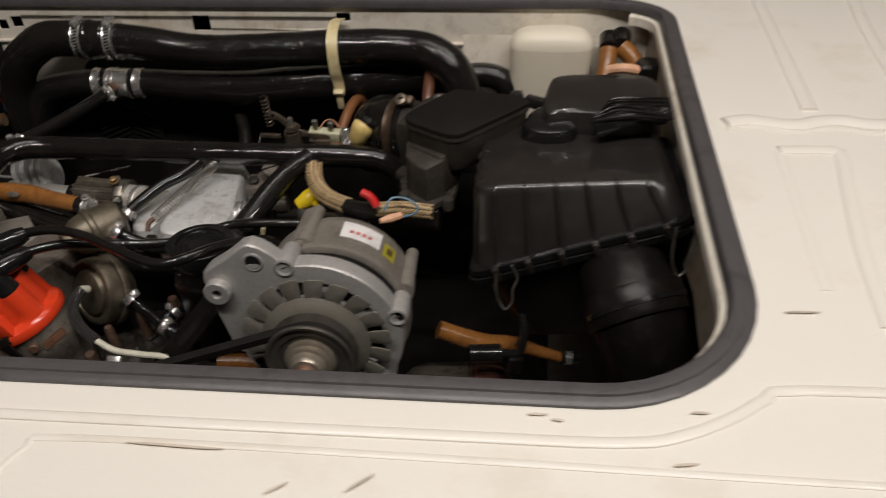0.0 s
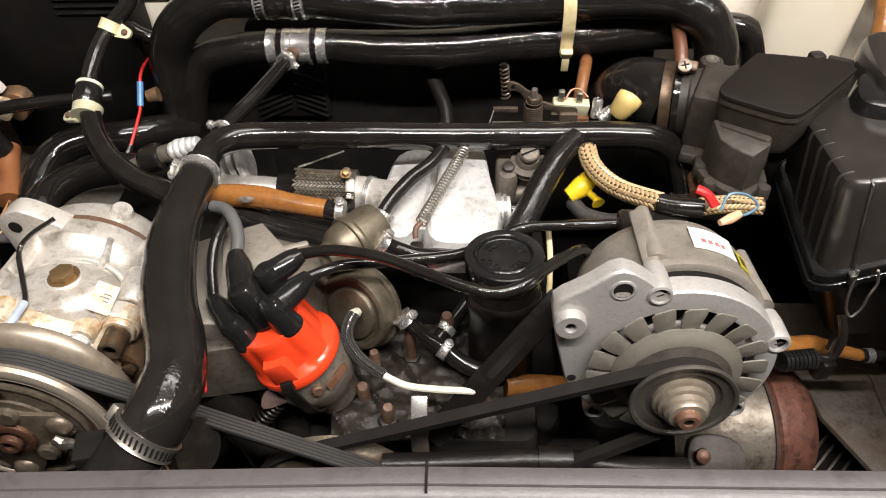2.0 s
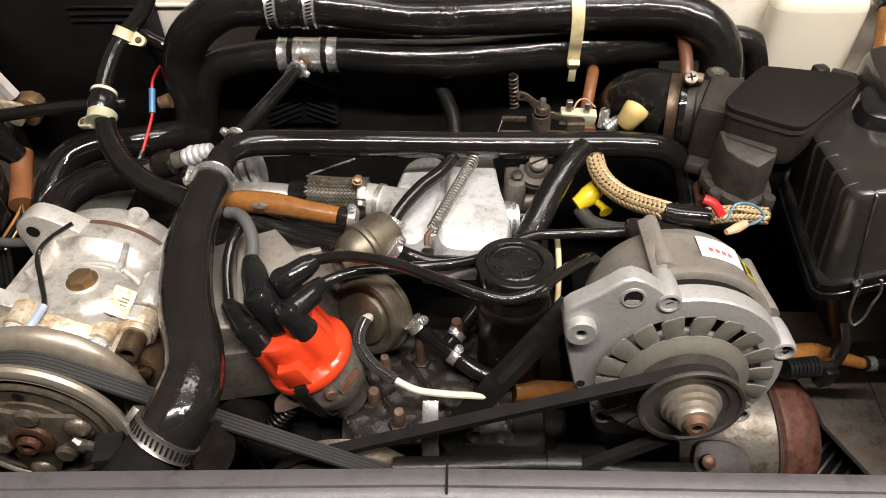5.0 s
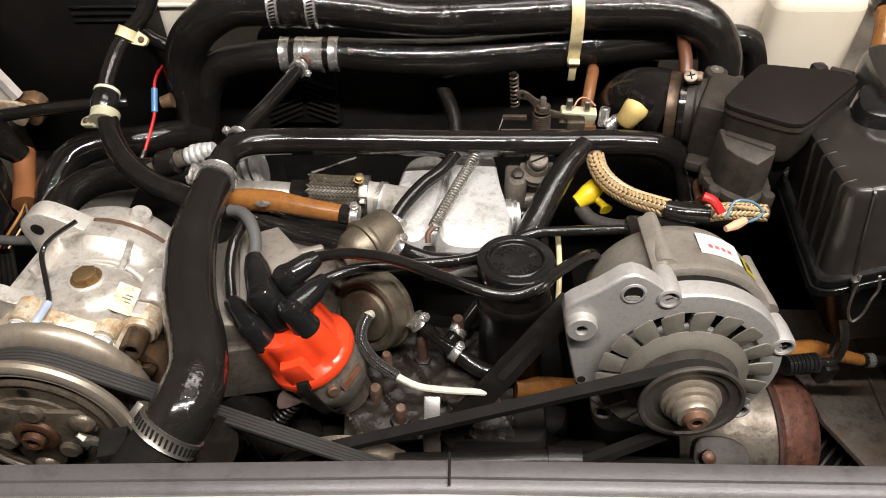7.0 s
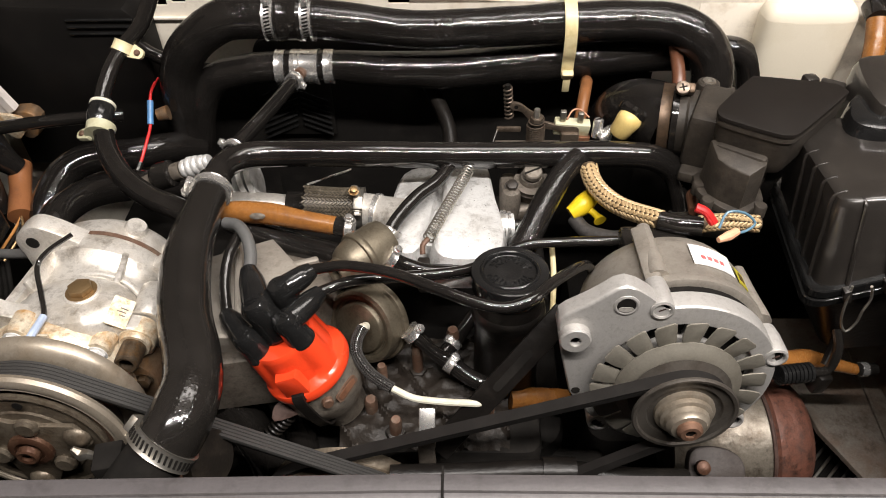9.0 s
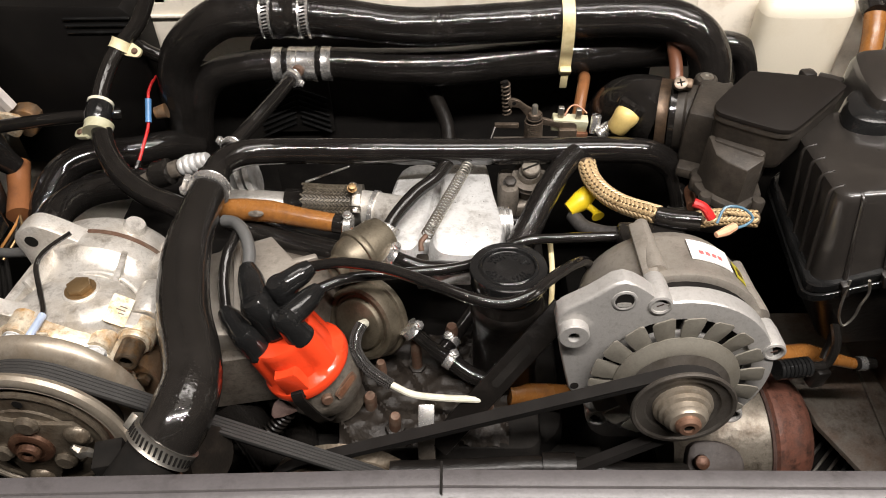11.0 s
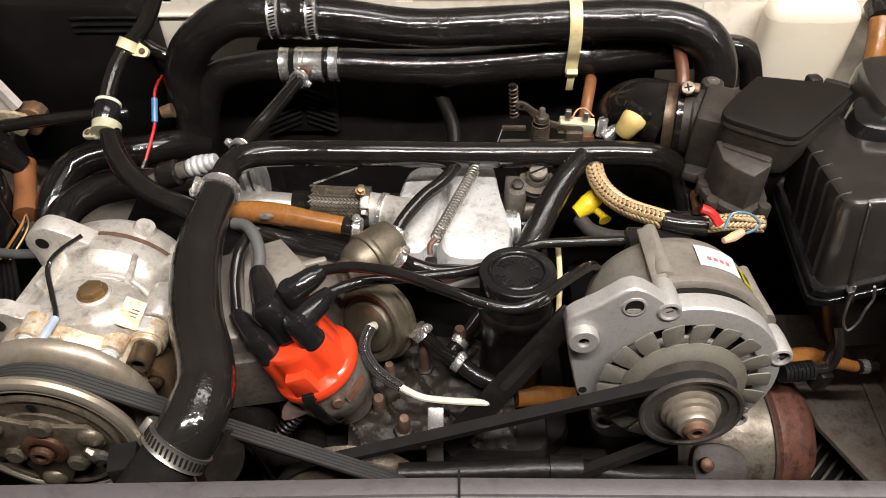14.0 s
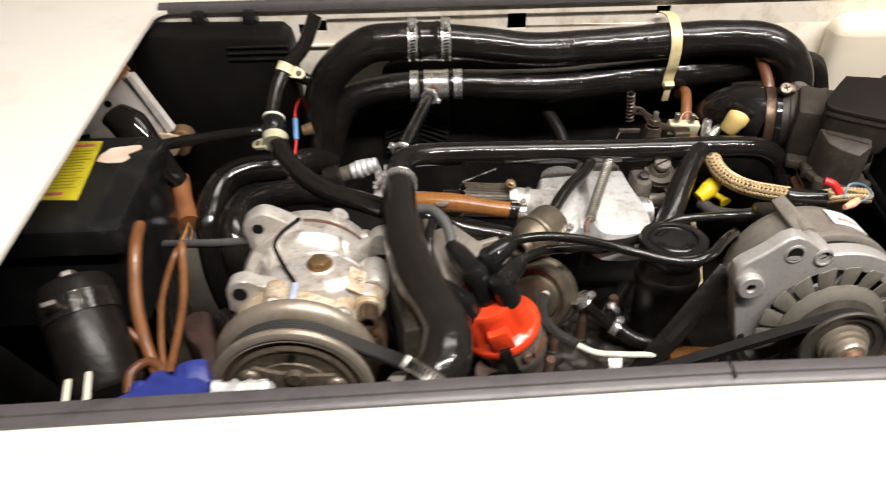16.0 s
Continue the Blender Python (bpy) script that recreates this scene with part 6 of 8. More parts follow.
part("hook", tube(SPRING_HOOK, 0.0022, 8), rusty, spring, "rusty spring hook")
solid("throttle_rod", tube(ROD, 0.0011, 8), steel, "thin bright linkage rod", "rod")

# ---- tarnished air valve, distributor, vacuum can ----
valve = thing("air_valve", (-0.360, 0.485, -0.11), "tarnished brass-grey air valve with side pipes", "valve")
VM = axis_frame((-0.3590, 0.479, -0.0925), (0.68, 0.73, 0.0)) @ Matrix.Scale(1.1, 4)
part("body", lathe([(0, -0.012), (0.0052, -0.012), (0.0056, -0.0225), (0.0066, -0.0235), (0.0090, -0.0235), (0.0098, -0.0225), (0.0102, -0.0175), (0.0128, -0.0155), (0.0152, -0.0110), (0.0166, -0.0035), (0.0182, -0.0030), (0.0189, -0.0018), (0.0189, 0.0005), (0.0182, 0.0018), (0.0172, 0.0022), (0.0170, 0.0170), (0.0158, 0.0220), (0.0120, 0.0245), (0, 0.0250)], VM, 44), zinc_brown, valve)
part("stem", tube([VM @ Vector((0, 0, 0.004)), Vector((-0.372, 0.484, -0.112)), Vector((-0.386, 0.475, -0.126))], 0.0085, 14), zinc_brown, valve)
part("nipple", tube([VM @ Vector((0, 0, 0.010)), AMBER[-1]], 0.0046, 12), copper_tube, valve, "coppery threaded nipple")
part("pipe", tube([VM @ Vector((0, 0, 0.013)), VM @ Vector((0, 0, 0.020)), PLENUM_HOSE[0]], 0.0048, 12), zinc_brown, valve)
part("pipe", tube([VM @ Vector((0, 0, 0.010)), VALVE_HOSE[0]], 0.0055, 12), zinc_brown, valve)

DAX = Vector((-0.37, 0.0, 0.93)).normalized()
DO = Vector((-0.3945, 0.4060, -0.1285))
DM = axis_frame(DO, DAX) @ Matrix.Scale(0.94, 4)
dist = thing("distributor", (-0.375, 0.40, -0.19), "grey distributor with a glossy orange cap", "distributor")
part("body", lathe([(0, -0.060), (0.020, -0.060), (0.0225, -0.045), (0.030, -0.036), (0.0320, -0.028), (0.0328, -0.026), (0.0328, -0.022), (0.0318, -0.020), (0.0318, -0.003), (0.0315, 0.0), (0, 0.0)], DM, 36), dist_grey, dist, "dirty cast distributor body")
PILLARS = (64, 154, 236, 306)
capo = []
for k in range(96):
    a = 2 * math.pi * k / 96
    best = 0.0262
    for ang in PILLARS:
        dlt = abs((a - radians(ang) + math.pi) % (2 * math.pi) - math.pi)
        if math.sin(dlt) * 0.0200 < 0.0112 and dlt < 1.2:
            best = max(best, 0.0200 * math.cos(dlt) + math.sqrt(0.0112 ** 2 - (0.0200 * math.sin(dlt)) ** 2))
    capo.append((a, best))
capo = [(a, (capo[k - 1][1] + 2 * q + capo[(k + 1) % 96][1]) / 4) for k, (a, q) in enumerate(capo)]
bm = bmesh.new()
rings = []
for r, h, lob in ((0.0300, -0.004, 0), (0.0340, -0.004, 0), (0.0348, -0.002, 0), (0.0348, 0.0025, 0), (0.0340, 0.0045, 0), (0.0326, 0.0065, 0.35), (1.035, 0.0095, 1), (1.015, 0.016, 1), (0.995, 0.026, 1), (0.980, 0.0345, 1), (0.965, 0.0375, 1), (0.925, 0.0395, 1), (0.70, 0.0400, 1)):
    if lob == 1:
        rings.append([bm.verts.new(DM @ Vector((r * q * math.cos(a), r * q * math.sin(a), h))) for a, q in capo])
    else:
        rings.append([bm.verts.new(DM @ Vector(((r + (q - r) * lob) * math.cos(a), (r + (q - r) * lob) * math.sin(a), h))) for a, q in capo])
for a, b in zip(rings, rings[1:]):
    for i in range(96):
        bm.faces.new((a[i], a[(i + 1) % 96], b[(i + 1) % 96], b[i]))
bm.faces.new(rings[0][::-1]), bm.faces.new(rings[-1])
bmesh.ops.recalc_face_normals(bm, faces=bm.faces)
cap = part("cap", bm, orange_cap, dist, "glossy orange bakelite cap")
for ang, rr, hh in [(p, 0.0200, 0.044) for p in PILLARS] + [(0, 0.0, 0.050)]:
    a = radians(ang)
    part("tower", lathe([(0, 0.03), (0.0082, 0.03), (0.0078, hh), (0.0070, hh + 0.002), (0, hh + 0.002)], DM @ Matrix.Translation((rr * math.cos(a), rr * math.sin(a), 0)), 22), orange_cap, cap)
for x, y, z, w in ((0.0290, 0.0142, -0.014, 0.0042),):
    part("body_screw", lathe([(0, -0.001), (w, -0.001), (w, 0.0025), (w * 0.8, 0.0035), (0, 0.0035)], axis_frame(DM @ Vector((x, y, z)), DM.to_3x3() @ Vector((0.9, 0.44, 0))), 16), rusty, dist)
sl = DM @ Matrix.Rotation(radians(56), 4, "Z")
part("window", prism(smooth_outline([(-0.009, -0.004), (0.009, -0.004), (0.011, 0.0), (0.009, 0.004), (-0.009, 0.004), (-0.011, 0)], 3), 0.0318, 0.0332, sl @ Matrix(((0, 0, 1, 0), (1, 0, 0, 0), (0, 1, 0, -0.018), (0, 0, 0, 1)))), rusty, dist, "oval rusty window in the body")
part("window_hole", prism(smooth_outline([(-0.007, -0.0024), (0.007, -0.0024), (0.009, 0.0), (0.007, 0.0024), (-0.007, 0.0024), (-0.009, 0)], 3), 0.0328, 0.0336, sl @ Matrix(((0, 0, 1, 0), (1, 0, 0, 0), (0, 1, 0, -0.018), (0, 0, 0, 1)))), copper_tube, dist)
CB = DM @ Matrix.Rotation(radians(2), 4, "Z")
part("clip_boss", prism([(-0.0105, 0.003), (0.0105, 0.003), (0.0100, 0.022), (0.0085, 0.0255), (-0.0085, 0.0255), (-0.0100, 0.022)], 0.020, 0.0325, CB @ Matrix(((0, 0, 1, 0), (1, 0, 0, 0), (0, 1, 0, 0), (0, 0, 0, 1))), 0.0014, 0.93), orange_cap, cap, "flat moulded boss behind the clip")
part("clip_notch", box((0.0050, 0.0095, 0.0070), CB @ Matrix.Translation((0.0330, 0, 0.0035)), 0.0008), black_and_shade, cap)
part("spring_clip", ribbon([CB @ Vector(q) for q in ((0.0325, 0, 0.0065), (0.0350, 0, 0.0055), (0.0372, 0, 0.0010), (0.0372, 0, -0.010), (0.0365, 0, -0.022), (0.0330, 0, -0.036), (0.0255, 0, -0.043))], CB.to_3x3() @ Vector((0, 1, 0)), 0.0085, 0.0016), black_paint, dist, "black spring clip")

can = thing("vacuum_can", (-0.345, 0.452, -0.165), "tarnished round vacuum advance can", "vacuum unit")
CM = axis_frame((-0.3605, 0.4475, -0.1370), (-0.47, -0.78, 0.36)) @ Matrix.Scale(1.10, 4)
part("dome", lathe([(0, -0.030), (0.018, -0.028), (0.0260, -0.0200), (0.0285, -0.0165), (0.0305, -0.0150), (0.0312, -0.0125), (0.0304, -0.0098), (0.0284, -0.0088), (0.0280, -0.0010), (0.0270, 0.0016), (0.0245, 0.0026), (0.0225, 0.0020), (0.0215, 0.0004), (0.0200, 0.0004), (0.0185, 0.0032), (0.0160, 0.0044), (0.0080, 0.0048), (0, 0.0048)], CM, 56), zinc_brown, can)
part("link_arm", box((0.010, 0.05, 0.004), CM @ Matrix.Translation((-0.028, -0.006, -0.012)), 0.001), dirt_grey, can)

# ---- ignition leads ----
def boot_into(bm, a, b, c, r):
    """A rubber elbow plug: a skirt from a up to the bend b, then an arm to c."""
    a, b, c = Vector(a), Vector(b), Vector(c)
    ln = (b - a).length
    lathe_into(bm, [(0, 0.0), (r * 0.98, 0.0), (r * 1.06, 0.0012), (r * 1.06, 0.0035), (r * 0.99, 0.0048), (r * 0.96, ln * 0.8), (r * 0.95, ln + r * 0.45), (r * 0.72, ln + r * 0.80), (0, ln + r * 0.90)], axis_frame(a, b - a), 26)
    tube_into(bm, [b - (c - b) * 0.05, b.lerp(c, 0.3), b.lerp(c, 0.7), c], [r * 0.94, r * 0.93, r * 0.84, r * 0.60], 20)
    return bm


def on_cap(ang, rad, h):
    return DM @ Vector((rad * math.cos(radians(ang)), rad * math.sin(radians(ang)), h))


BOOTS = [(on_cap(64, 0.020, 0.0345), on_cap(64, 0.020, 0.0560), Vector((-0.3800, 0.4240, -0.0715)), 0.0094),
         (on_cap(150, 0.020, 0.0345), on_cap(140, 0.021, 0.0650), Vector((-0.3860, 0.4370, -0.0630)), 0.0094),
         (on_cap(306, 0.020, 0.0345), on_cap(306, 0.020, 0.0530), Vector((-0.4470, 0.4180, -0.0880)), 0.0094),
         (on_cap(0, 0.0, 0.0405), on_cap(0, 0.0, 0.0680), Vector((-0.4340, 0.4460, -0.0740)), 0.0108)]
for (a, b, c, br), run, mat, r in zip(BOOTS, (LEAD_B, LEAD_A, LEAD_C, LEAD_GREY), (satin, satin, satin, grey_lead), (0.0039, 0.0039, 0.0040, 0.0046)):
    w = thing("ignition_lead", b, "black rubber ignition lead with a push-on boot" if mat is satin else "grey ignition lead with a black elbow boot", "ignition lead", "ignition leads")
    part("boot", boot_into(bmesh.new(), a, b, c, br), shiny_plastic, w, "glossy black rubber boot")
    part("lead", tube([b.lerp(c, 0.9)] + [c] + list(run[2:] if run in (LEAD_A, LEAD_B) else run[::-1][1:]), r, 14), wet if mat is satin else mat, w)
    dd = (c - b).normalized()
    for k in range(4):
        part("grip_ring", lathe([(br * 0.5, -0.0006), (br * (1.0 - 0.02 * k), -0.0006), (br * (1.0 - 0.02 * k), 0.0006), (br * 0.5, 0.0006)], axis_frame(b + dd * (0.0005 + 0.0022 * k), dd), 22), shiny_plastic, w)

# ---- oil filler ----
filler = thing("oil_filler", (-0.249, 0.445, -0.19), "black oil filler tube with a ribbed cap", "oil filler")
OM = axis_frame((-0.2485, 0.4505, -0.078), (0.0, 0.10, 1.0))
part("neck", lathe([(0, -0.14), (0.0250, -0.14), (0.0250, -0.052), (0.0258, -0.046), (0.0274, -0.040), (0.0278, -0.036), (0.0270, -0.032), (0.0255, -0.030), (0.0250, -0.014), (0, -0.014)], OM, 48), black_paint, filler, "glossy black painted neck")
capm = part("filler_cap", lathe([(0, -0.020), (0.0245, -0.020), (0.0268, -0.016), (0.0278, -0.010), (0.0280, -0.0015), (0.0276, 0.0004), (0.0266, 0.0010), (0.0218, 0.0008), (0.0210, 0.0020), (0.0200, 0.0024), (0.0192, 0.0018), (0.0186, -0.0004), (0.0176, -0.0010), (0.0, -0.0008)], OM, 64), shiny_plastic, filler, "black plastic filler cap")
bm = bmesh.new()
for ring_r, a0, a1, count in ((0.0152, 20, 160, 17), (0.0152, 195, 345, 17), (0.0114, 30, 150, 9), (0.0114, 205, 335, 9)):
    for k in range(count):
        if k % 6 == 4:
            continue
        m = OM @ Matrix.Rotation(radians(a0 + (a1 - a0) * k / (count - 1)), 4, "Z") @ Matrix.Translation((ring_r, 0, -0.0006))
        box_into(bm, (0.0026, 0.0005, 0.0007), m @ Matrix.Translation((0, -0.0006, 0)), 0)
        box_into(bm, (0.0005, 0.0014, 0.0007), m @ Matrix.Translation((0.0011 if k % 2 else -0.0011, 0, 0)), 0)
part("raised_lettering", bm, shiny_plastic, capm)
strap = thing("adjuster_strap", STRAP_BAR[1], "black slotted steel strap holding the alternator", "bracket")
m, ln = bar_frame(STRAP_BAR[0], STRAP_BAR[1], (0.25, -0.45, 0.8))
part("bar", box((ln + 0.022, 0.0185, 0.004), m, 0.0012), black_paint, strap)
part("slot", prism(rounded(-0.020, -0.0030, 0.020, 0.0030, 0.0028), 0.0016, 0.0023, m @ Matrix.Translation((-ln * 0.12, 0, 0))), black_and_shade, strap)
clipm = thing("pipe_clip", (-0.309, 0.374, -0.185), "bright metal clip holding the front wiring", "clip")
part("clip_plate", box((0.0115, 0.0030, 0.020), pose(-0.3070, 0.3665, -0.1425, -48, 0, 0), 0.0012), steel, clipm)
part("clip_leg", box((0.013, 0.004, 0.036), pose(-0.3085, 0.369, -0.187, -8, 0, 0), 0.001), dirt_grey, clipm)
solid("wire_sleeve", tube(WIRE_Y, 0.0022, 8), ivory, "pale yellow wire behind the filler", "wire")

# ---- braided harness behind the alternator ----
br = thing("braided_harness", BRAID[2], "gold-tan braided wiring sleeve with black tape", "wiring")
part("core", tube(BRAID, 0.0064, 14), braid_core, br)
part("braid", scales_into(bmesh.new(), BRAID, 0.0068), tan_braid, br)["kind"] = "stuff"
part("tape", tube(BRAID_WRAP, 0.0075, 14, 0.004, 0.12), satin, br, "black tape")
part("core", tube(BRAID_END, 0.0056, 14), braid_core, br)
part("braid", scales_into(bmesh.new(), BRAID_END, 0.0058, 8), tan_braid, br)["kind"] = "stuff"
hose("cloth_sleeve", CLOTH, 0.0062, cloth_grey, "dark grey woven wiring sleeve", "wiring")
solid("red_wire", tube(RED, 0.0034, 10), red_wire, "short red wire by the alternator", "wire")
solid("blue_wire", tube(BLUE, 0.0010, 8), blue_wire, "thin blue wire looping by the alternator", "wire")
solid("peach_terminal", tube([(-0.100, 0.470, -0.066), (-0.092, 0.474, -0.066), (-0.084, 0.480, -0.067)], [0.0022, 0.0036, 0.003], 10), peach_wire, "peach-coloured terminal sleeve on a wire", "terminal")
yp = thing("yellow_plug", (-0.183, 0.549, -0.115), "bright yellow plastic plug with a pull tab", "plug")
part("plug_body", tube([(-0.193, 0.545, -0.108), (-0.183, 0.550, -0.103), (-0.176, 0.557, -0.100)], [0.006, 0.0088, 0.0075], 16), yellow_plastic, yp)
part("plug_neck", tube([(-0.180, 0.549, -0.104), (-0.172, 0.540, -0.106), (-0.170, 0.535, -0.107)], [0.003, 0.0028, 0.0055], 12), yellow_plastic, yp)
lw = thing("inline_wire", BLUE_L[0], "thin red wire with a blue splice sleeve", "wire")
part("wire", tube(RED_L + BLUE_L[1:] + RED_L2[1:], 0.0016, 8), red_wire, lw)
part("splice", tube(BLUE_L, 0.0032, 12), blue_plastic, lw, "blue crimp sleeve")
part("tail", tube([RED_L2[-1], (-0.604, 0.640, -0.150)], 0.003, 8), satin, lw)

# ---- throttle linkage ----
thr = thing("throttle_linkage", (-0.19, 0.635, -0.11), "greasy throttle linkage with springs and lever", "linkage")
XZ = Matrix(((1, 0, 0, 0), (0, 0, -1, 0.640), (0, 1, 0, 0), (0, 0, 0, 1)))
part("base_plate", box((0.125, 0.016, 0.004), pose(-0.190, 0.636, -0.108, 10, 0, 0), 0.001), dirt_grey, thr)
lever = part("lever", prism(smooth_outline([(-0.2405, -0.0640), (-0.2365, -0.0620), (-0.2300, -0.0645), (-0.2220, -0.0710), (-0.2120, -0.0755), (-0.2090, -0.0800), (-0.2140, -0.0835), (-0.2230, -0.0800), (-0.2300, -0.0715), (-0.2390, -0.0690)], 3), -0.002, 0.001, XZ @ pose(0, 0, 0, 0, 0, 0), 0.0006), linkage_steel, thr, "bent lever with a hole")
part("lever_hole", lathe([(0, 0.0011), (0.0018, 0.0011), (0.0018, 0.0014), (0, 0.0014)], XZ @ pose(-0.2352, -0.0660, 0), 14), black_and_shade, lever)
part("arm", prism(smooth_outline([(-0.2130, -0.0790), (-0.1960, -0.0835), (-0.1800, -0.0850), (-0.1790, -0.0935), (-0.1900, -0.0930), (-0.1970, -0.0890), (-0.2130, -0.0850)], 3), 0.002, 0.005, XZ, 0.0006), linkage_steel, thr)
part("arm_foot", box((0.016, 0.006, 0.016), pose(-0.1860, 0.634, -0.098, 0, 0, 0), 0.001), linkage_steel, thr)
part("spring_core", lathe([(0, -0.026), (0.0062, -0.026), (0.0062, 0.002), (0, 0.002)], pose(-0.2165, 0.636, -0.080), 18), dark_iron, thr)
part("spring", coil_into(bmesh.new(), (-0.2165, 0.636, -0.104), (-0.2170, 0.636, -0.082), 0.0078, 0.00085, 11), linkage_steel, thr, "tight return spring")
part("pivot_nut", hexbolt_into(bmesh.new(), (-0.2168, 0.636, -0.0795), (0, 0, 1), 0.0058, 0.0050), linkage_steel, thr)
part("pivot", lathe([(0, 0), (0.0028, 0), (0.0028, 0.0085), (0.0022, 0.0095), (0, 0.0095)], pose(-0.2168, 0.636, -0.0755), 14), steel_dull, thr)
part("cable_core", tube([(-0.2434, 0.645, -0.047), (-0.2420, 0.644, -0.062), (-0.2405, 0.643, -0.080)], 0.0026, 10), black_paint, thr)
part("cable_spring", coil_into(bmesh.new(), (-0.2432, 0.645, -0.0485), (-0.2406, 0.643, -0.0795), 0.0036, 0.00085, 8), linkage_steel, thr, "dark steel coil on the throttle cable")
part("clip", box((0.022, 0.004, 0.0045), pose(-0.241, 0.638, -0.0885, 0, 1, 0), 0.0010), linkage_steel, thr)
part("rod", tube([(-0.2515, 0.636, -0.089), (-0.2560, 0.634, -0.104)], 0.0006, 6), steel, thr)
sw = part("micro_switch", box((0.0320, 0.010, 0.0135), pose(-0.1842, 0.641, -0.0885, 10, 5, 0), 0.0010), clip_green, thr, "grimy cream switch block")
part("switch_base", box((0.0200, 0.008, 0.007), pose(-0.1775, 0.638, -0.0990, 0, 4, 0), 0.0008), copper_tube, thr)
for x, z in ((-0.1930, -0.0765), (-0.1772, -0.0785)):
    part("switch_pin", box((0.0052, 0.0045, 0.013), pose(x, 0.6395, z, 8, 0, 0), 0.0008), steel_dull, sw)
part("copper_wire", tube([(-0.1890, 0.641, -0.081), (-0.1840, 0.647, -0.0755), (-0.1770, 0.648, -0.0750), (-0.1690, 0.643, -0.0800)], 0.0009, 6), copper_tube, thr)
part("clamp_screw", lathe([(0, -0.016), (0.0046, -0.016), (0.0046, -0.0005), (0.0038, 0.0008), (0, 0.0010)], pose(-0.1612, 0.637, -0.0785, -12, 4, 0), 16), steel, thr, "bright clamp screw")
part("screw_slot", box((0.0070, 0.0010, 0.0006), pose(-0.1612, 0.637, -0.0774, -12, 4, 30), 0), black_and_shade, thr)
part("clamp_ring", clamp_into(bmesh.new(), (-0.1490, 0.632, -0.0930), (0.35, -0.55, 0.75), 0.0085, 0.0075), steel_dull, thr)
part("adjuster", coil_into(bmesh.new(), (-0.1590, 0.628, -0.0930), (-0.1490, 0.630, -0.0850), 0.0056, 0.0011, 6), steel, thr)
ball = thing("rubber_bung", (-0.139, 0.625, -0.085), "pale yellow rubber bung on a spigot", "bung")
part("bung", lathe([(0, -0.014), (0.0085, -0.0138), (0.0100, -0.0120), (0.0108, -0.004), (0.0120, 0.002), (0.0122, 0.0050), (0.0116, 0.0085), (0.0098, 0.0117), (0.0068, 0.0140), (0.0035, 0.0150), (0, 0.0153)], axis_frame((-0.1415, 0.6190, -0.0700), (0.45, 0.05, 0.85)) @ Matrix.Scale(0.90, 4), 32), bung_yellow, ball)
part("bung_sleeve", lathe([(0.0090, -0.002), (0.0142, 0.001), (0.0146, 0.006), (0.0110, 0.009)], axis_frame((-0.1355, 0.6260, -0.0655), (0.45, 0.25, 0.85)), 28), wet, ball)
th_body = thing("throttle_fitting", (-0.23, 0.585, -0.16), "small dark throttle fittings under the cross hose", "fitting")
part("housing", lathe([(0, -0.05), (0.013, -0.05), (0.014, -0.012), (0.011, -0.006), (0.009, 0.0), (0, 0.0)], axis_frame((-0.2240, 0.576, -0.092), (0, -0.3, 1)), 24), dist_grey, th_body)
part("screw", lathe([(0, -0.001), (0.0078, -0.001), (0.0080, 0.0030), (0.0070, 0.0042), (0, 0.0044)], axis_frame((-0.2236, 0.5740, -0.0885), (0, -0.3, 1)), 22), dist_grey, th_body, "slotted screw head")
part("screw_slot", box((0.0150, 0.0016, 0.0008), axis_frame((-0.2236, 0.5740, -0.0885), (0, -0.3, 1)) @ pose(0, 0, 0.0043, 0, 0, 25), 0), black_and_shade, th_body)
part("clamp_strip", clamp_into(bmesh.new(), (-0.2240, 0.5765, -0.1000), (0, -0.3, 1), 0.0135, 0.006), dirt_grey, th_body)
part("boss", prism(smooth_outline([(-0.248, 0.562), (-0.236, 0.560), (-0.232, 0.574), (-0.238, 0.590), (-0.250, 0.588)], 3), -0.140, -0.100, Matrix(), 0.004), dirt_grey, th_body)
part("boss_nut", hexbolt_into(bmesh.new(), (-0.2405, 0.5700, -0.1000), (0, -0.3, 1), 0.0052, 0.005), dark_iron, th_body)
part("crusted_pipe", tube([(-0.242, 0.570, -0.1290), (-0.228, 0.571, -0.1275), (-0.212, 0.572, -0.1265)], [0.0085, 0.0098, 0.0090], 16, 0.003, 0.25), dist_grey, th_body, "crusted grey pipe")
part("pale_stub", tube([(-0.2195, 0.570, -0.1090), (-0.2140, 0.568, -0.1170)], 0.0019, 10), ivory, th_body)

# ---- air flow meter ----
meter = thing("air_flow_meter", (-0.03, 0.60, -0.11), "dark grey cast air flow meter with a black cover", "air meter")
top = smooth_outline([(-0.0875, 0.5670), (-0.0868, 0.5575), (-0.0699, 0.5460), (-0.0520, 0.5358), (-0.0436, 0.5338), (-0.0345, 0.5370), (-0.0087, 0.5616), (0.0178, 0.5880), (0.0202, 0.5940), (0.0140, 0.6035), (-0.0100, 0.6086), (-0.0429, 0.6150), (-0.0500, 0.6126), (-0.0713, 0.5888), (-0.0834, 0.5740)], 3)
slope = Matrix.Translation((0, 0, -0.0245))
part("cover", prism(top, 0.0002, 0.0034, slope, 0.0007), meter_cover, meter, "matt black square cover")
part("housing", prism([(-0.03 + (x + 0.03) * 0.975, 0.575 + (y - 0.575) * 0.965) for x, y in top], -0.0006, -0.040, slope, 0.011, 0.95), meter_body, meter)
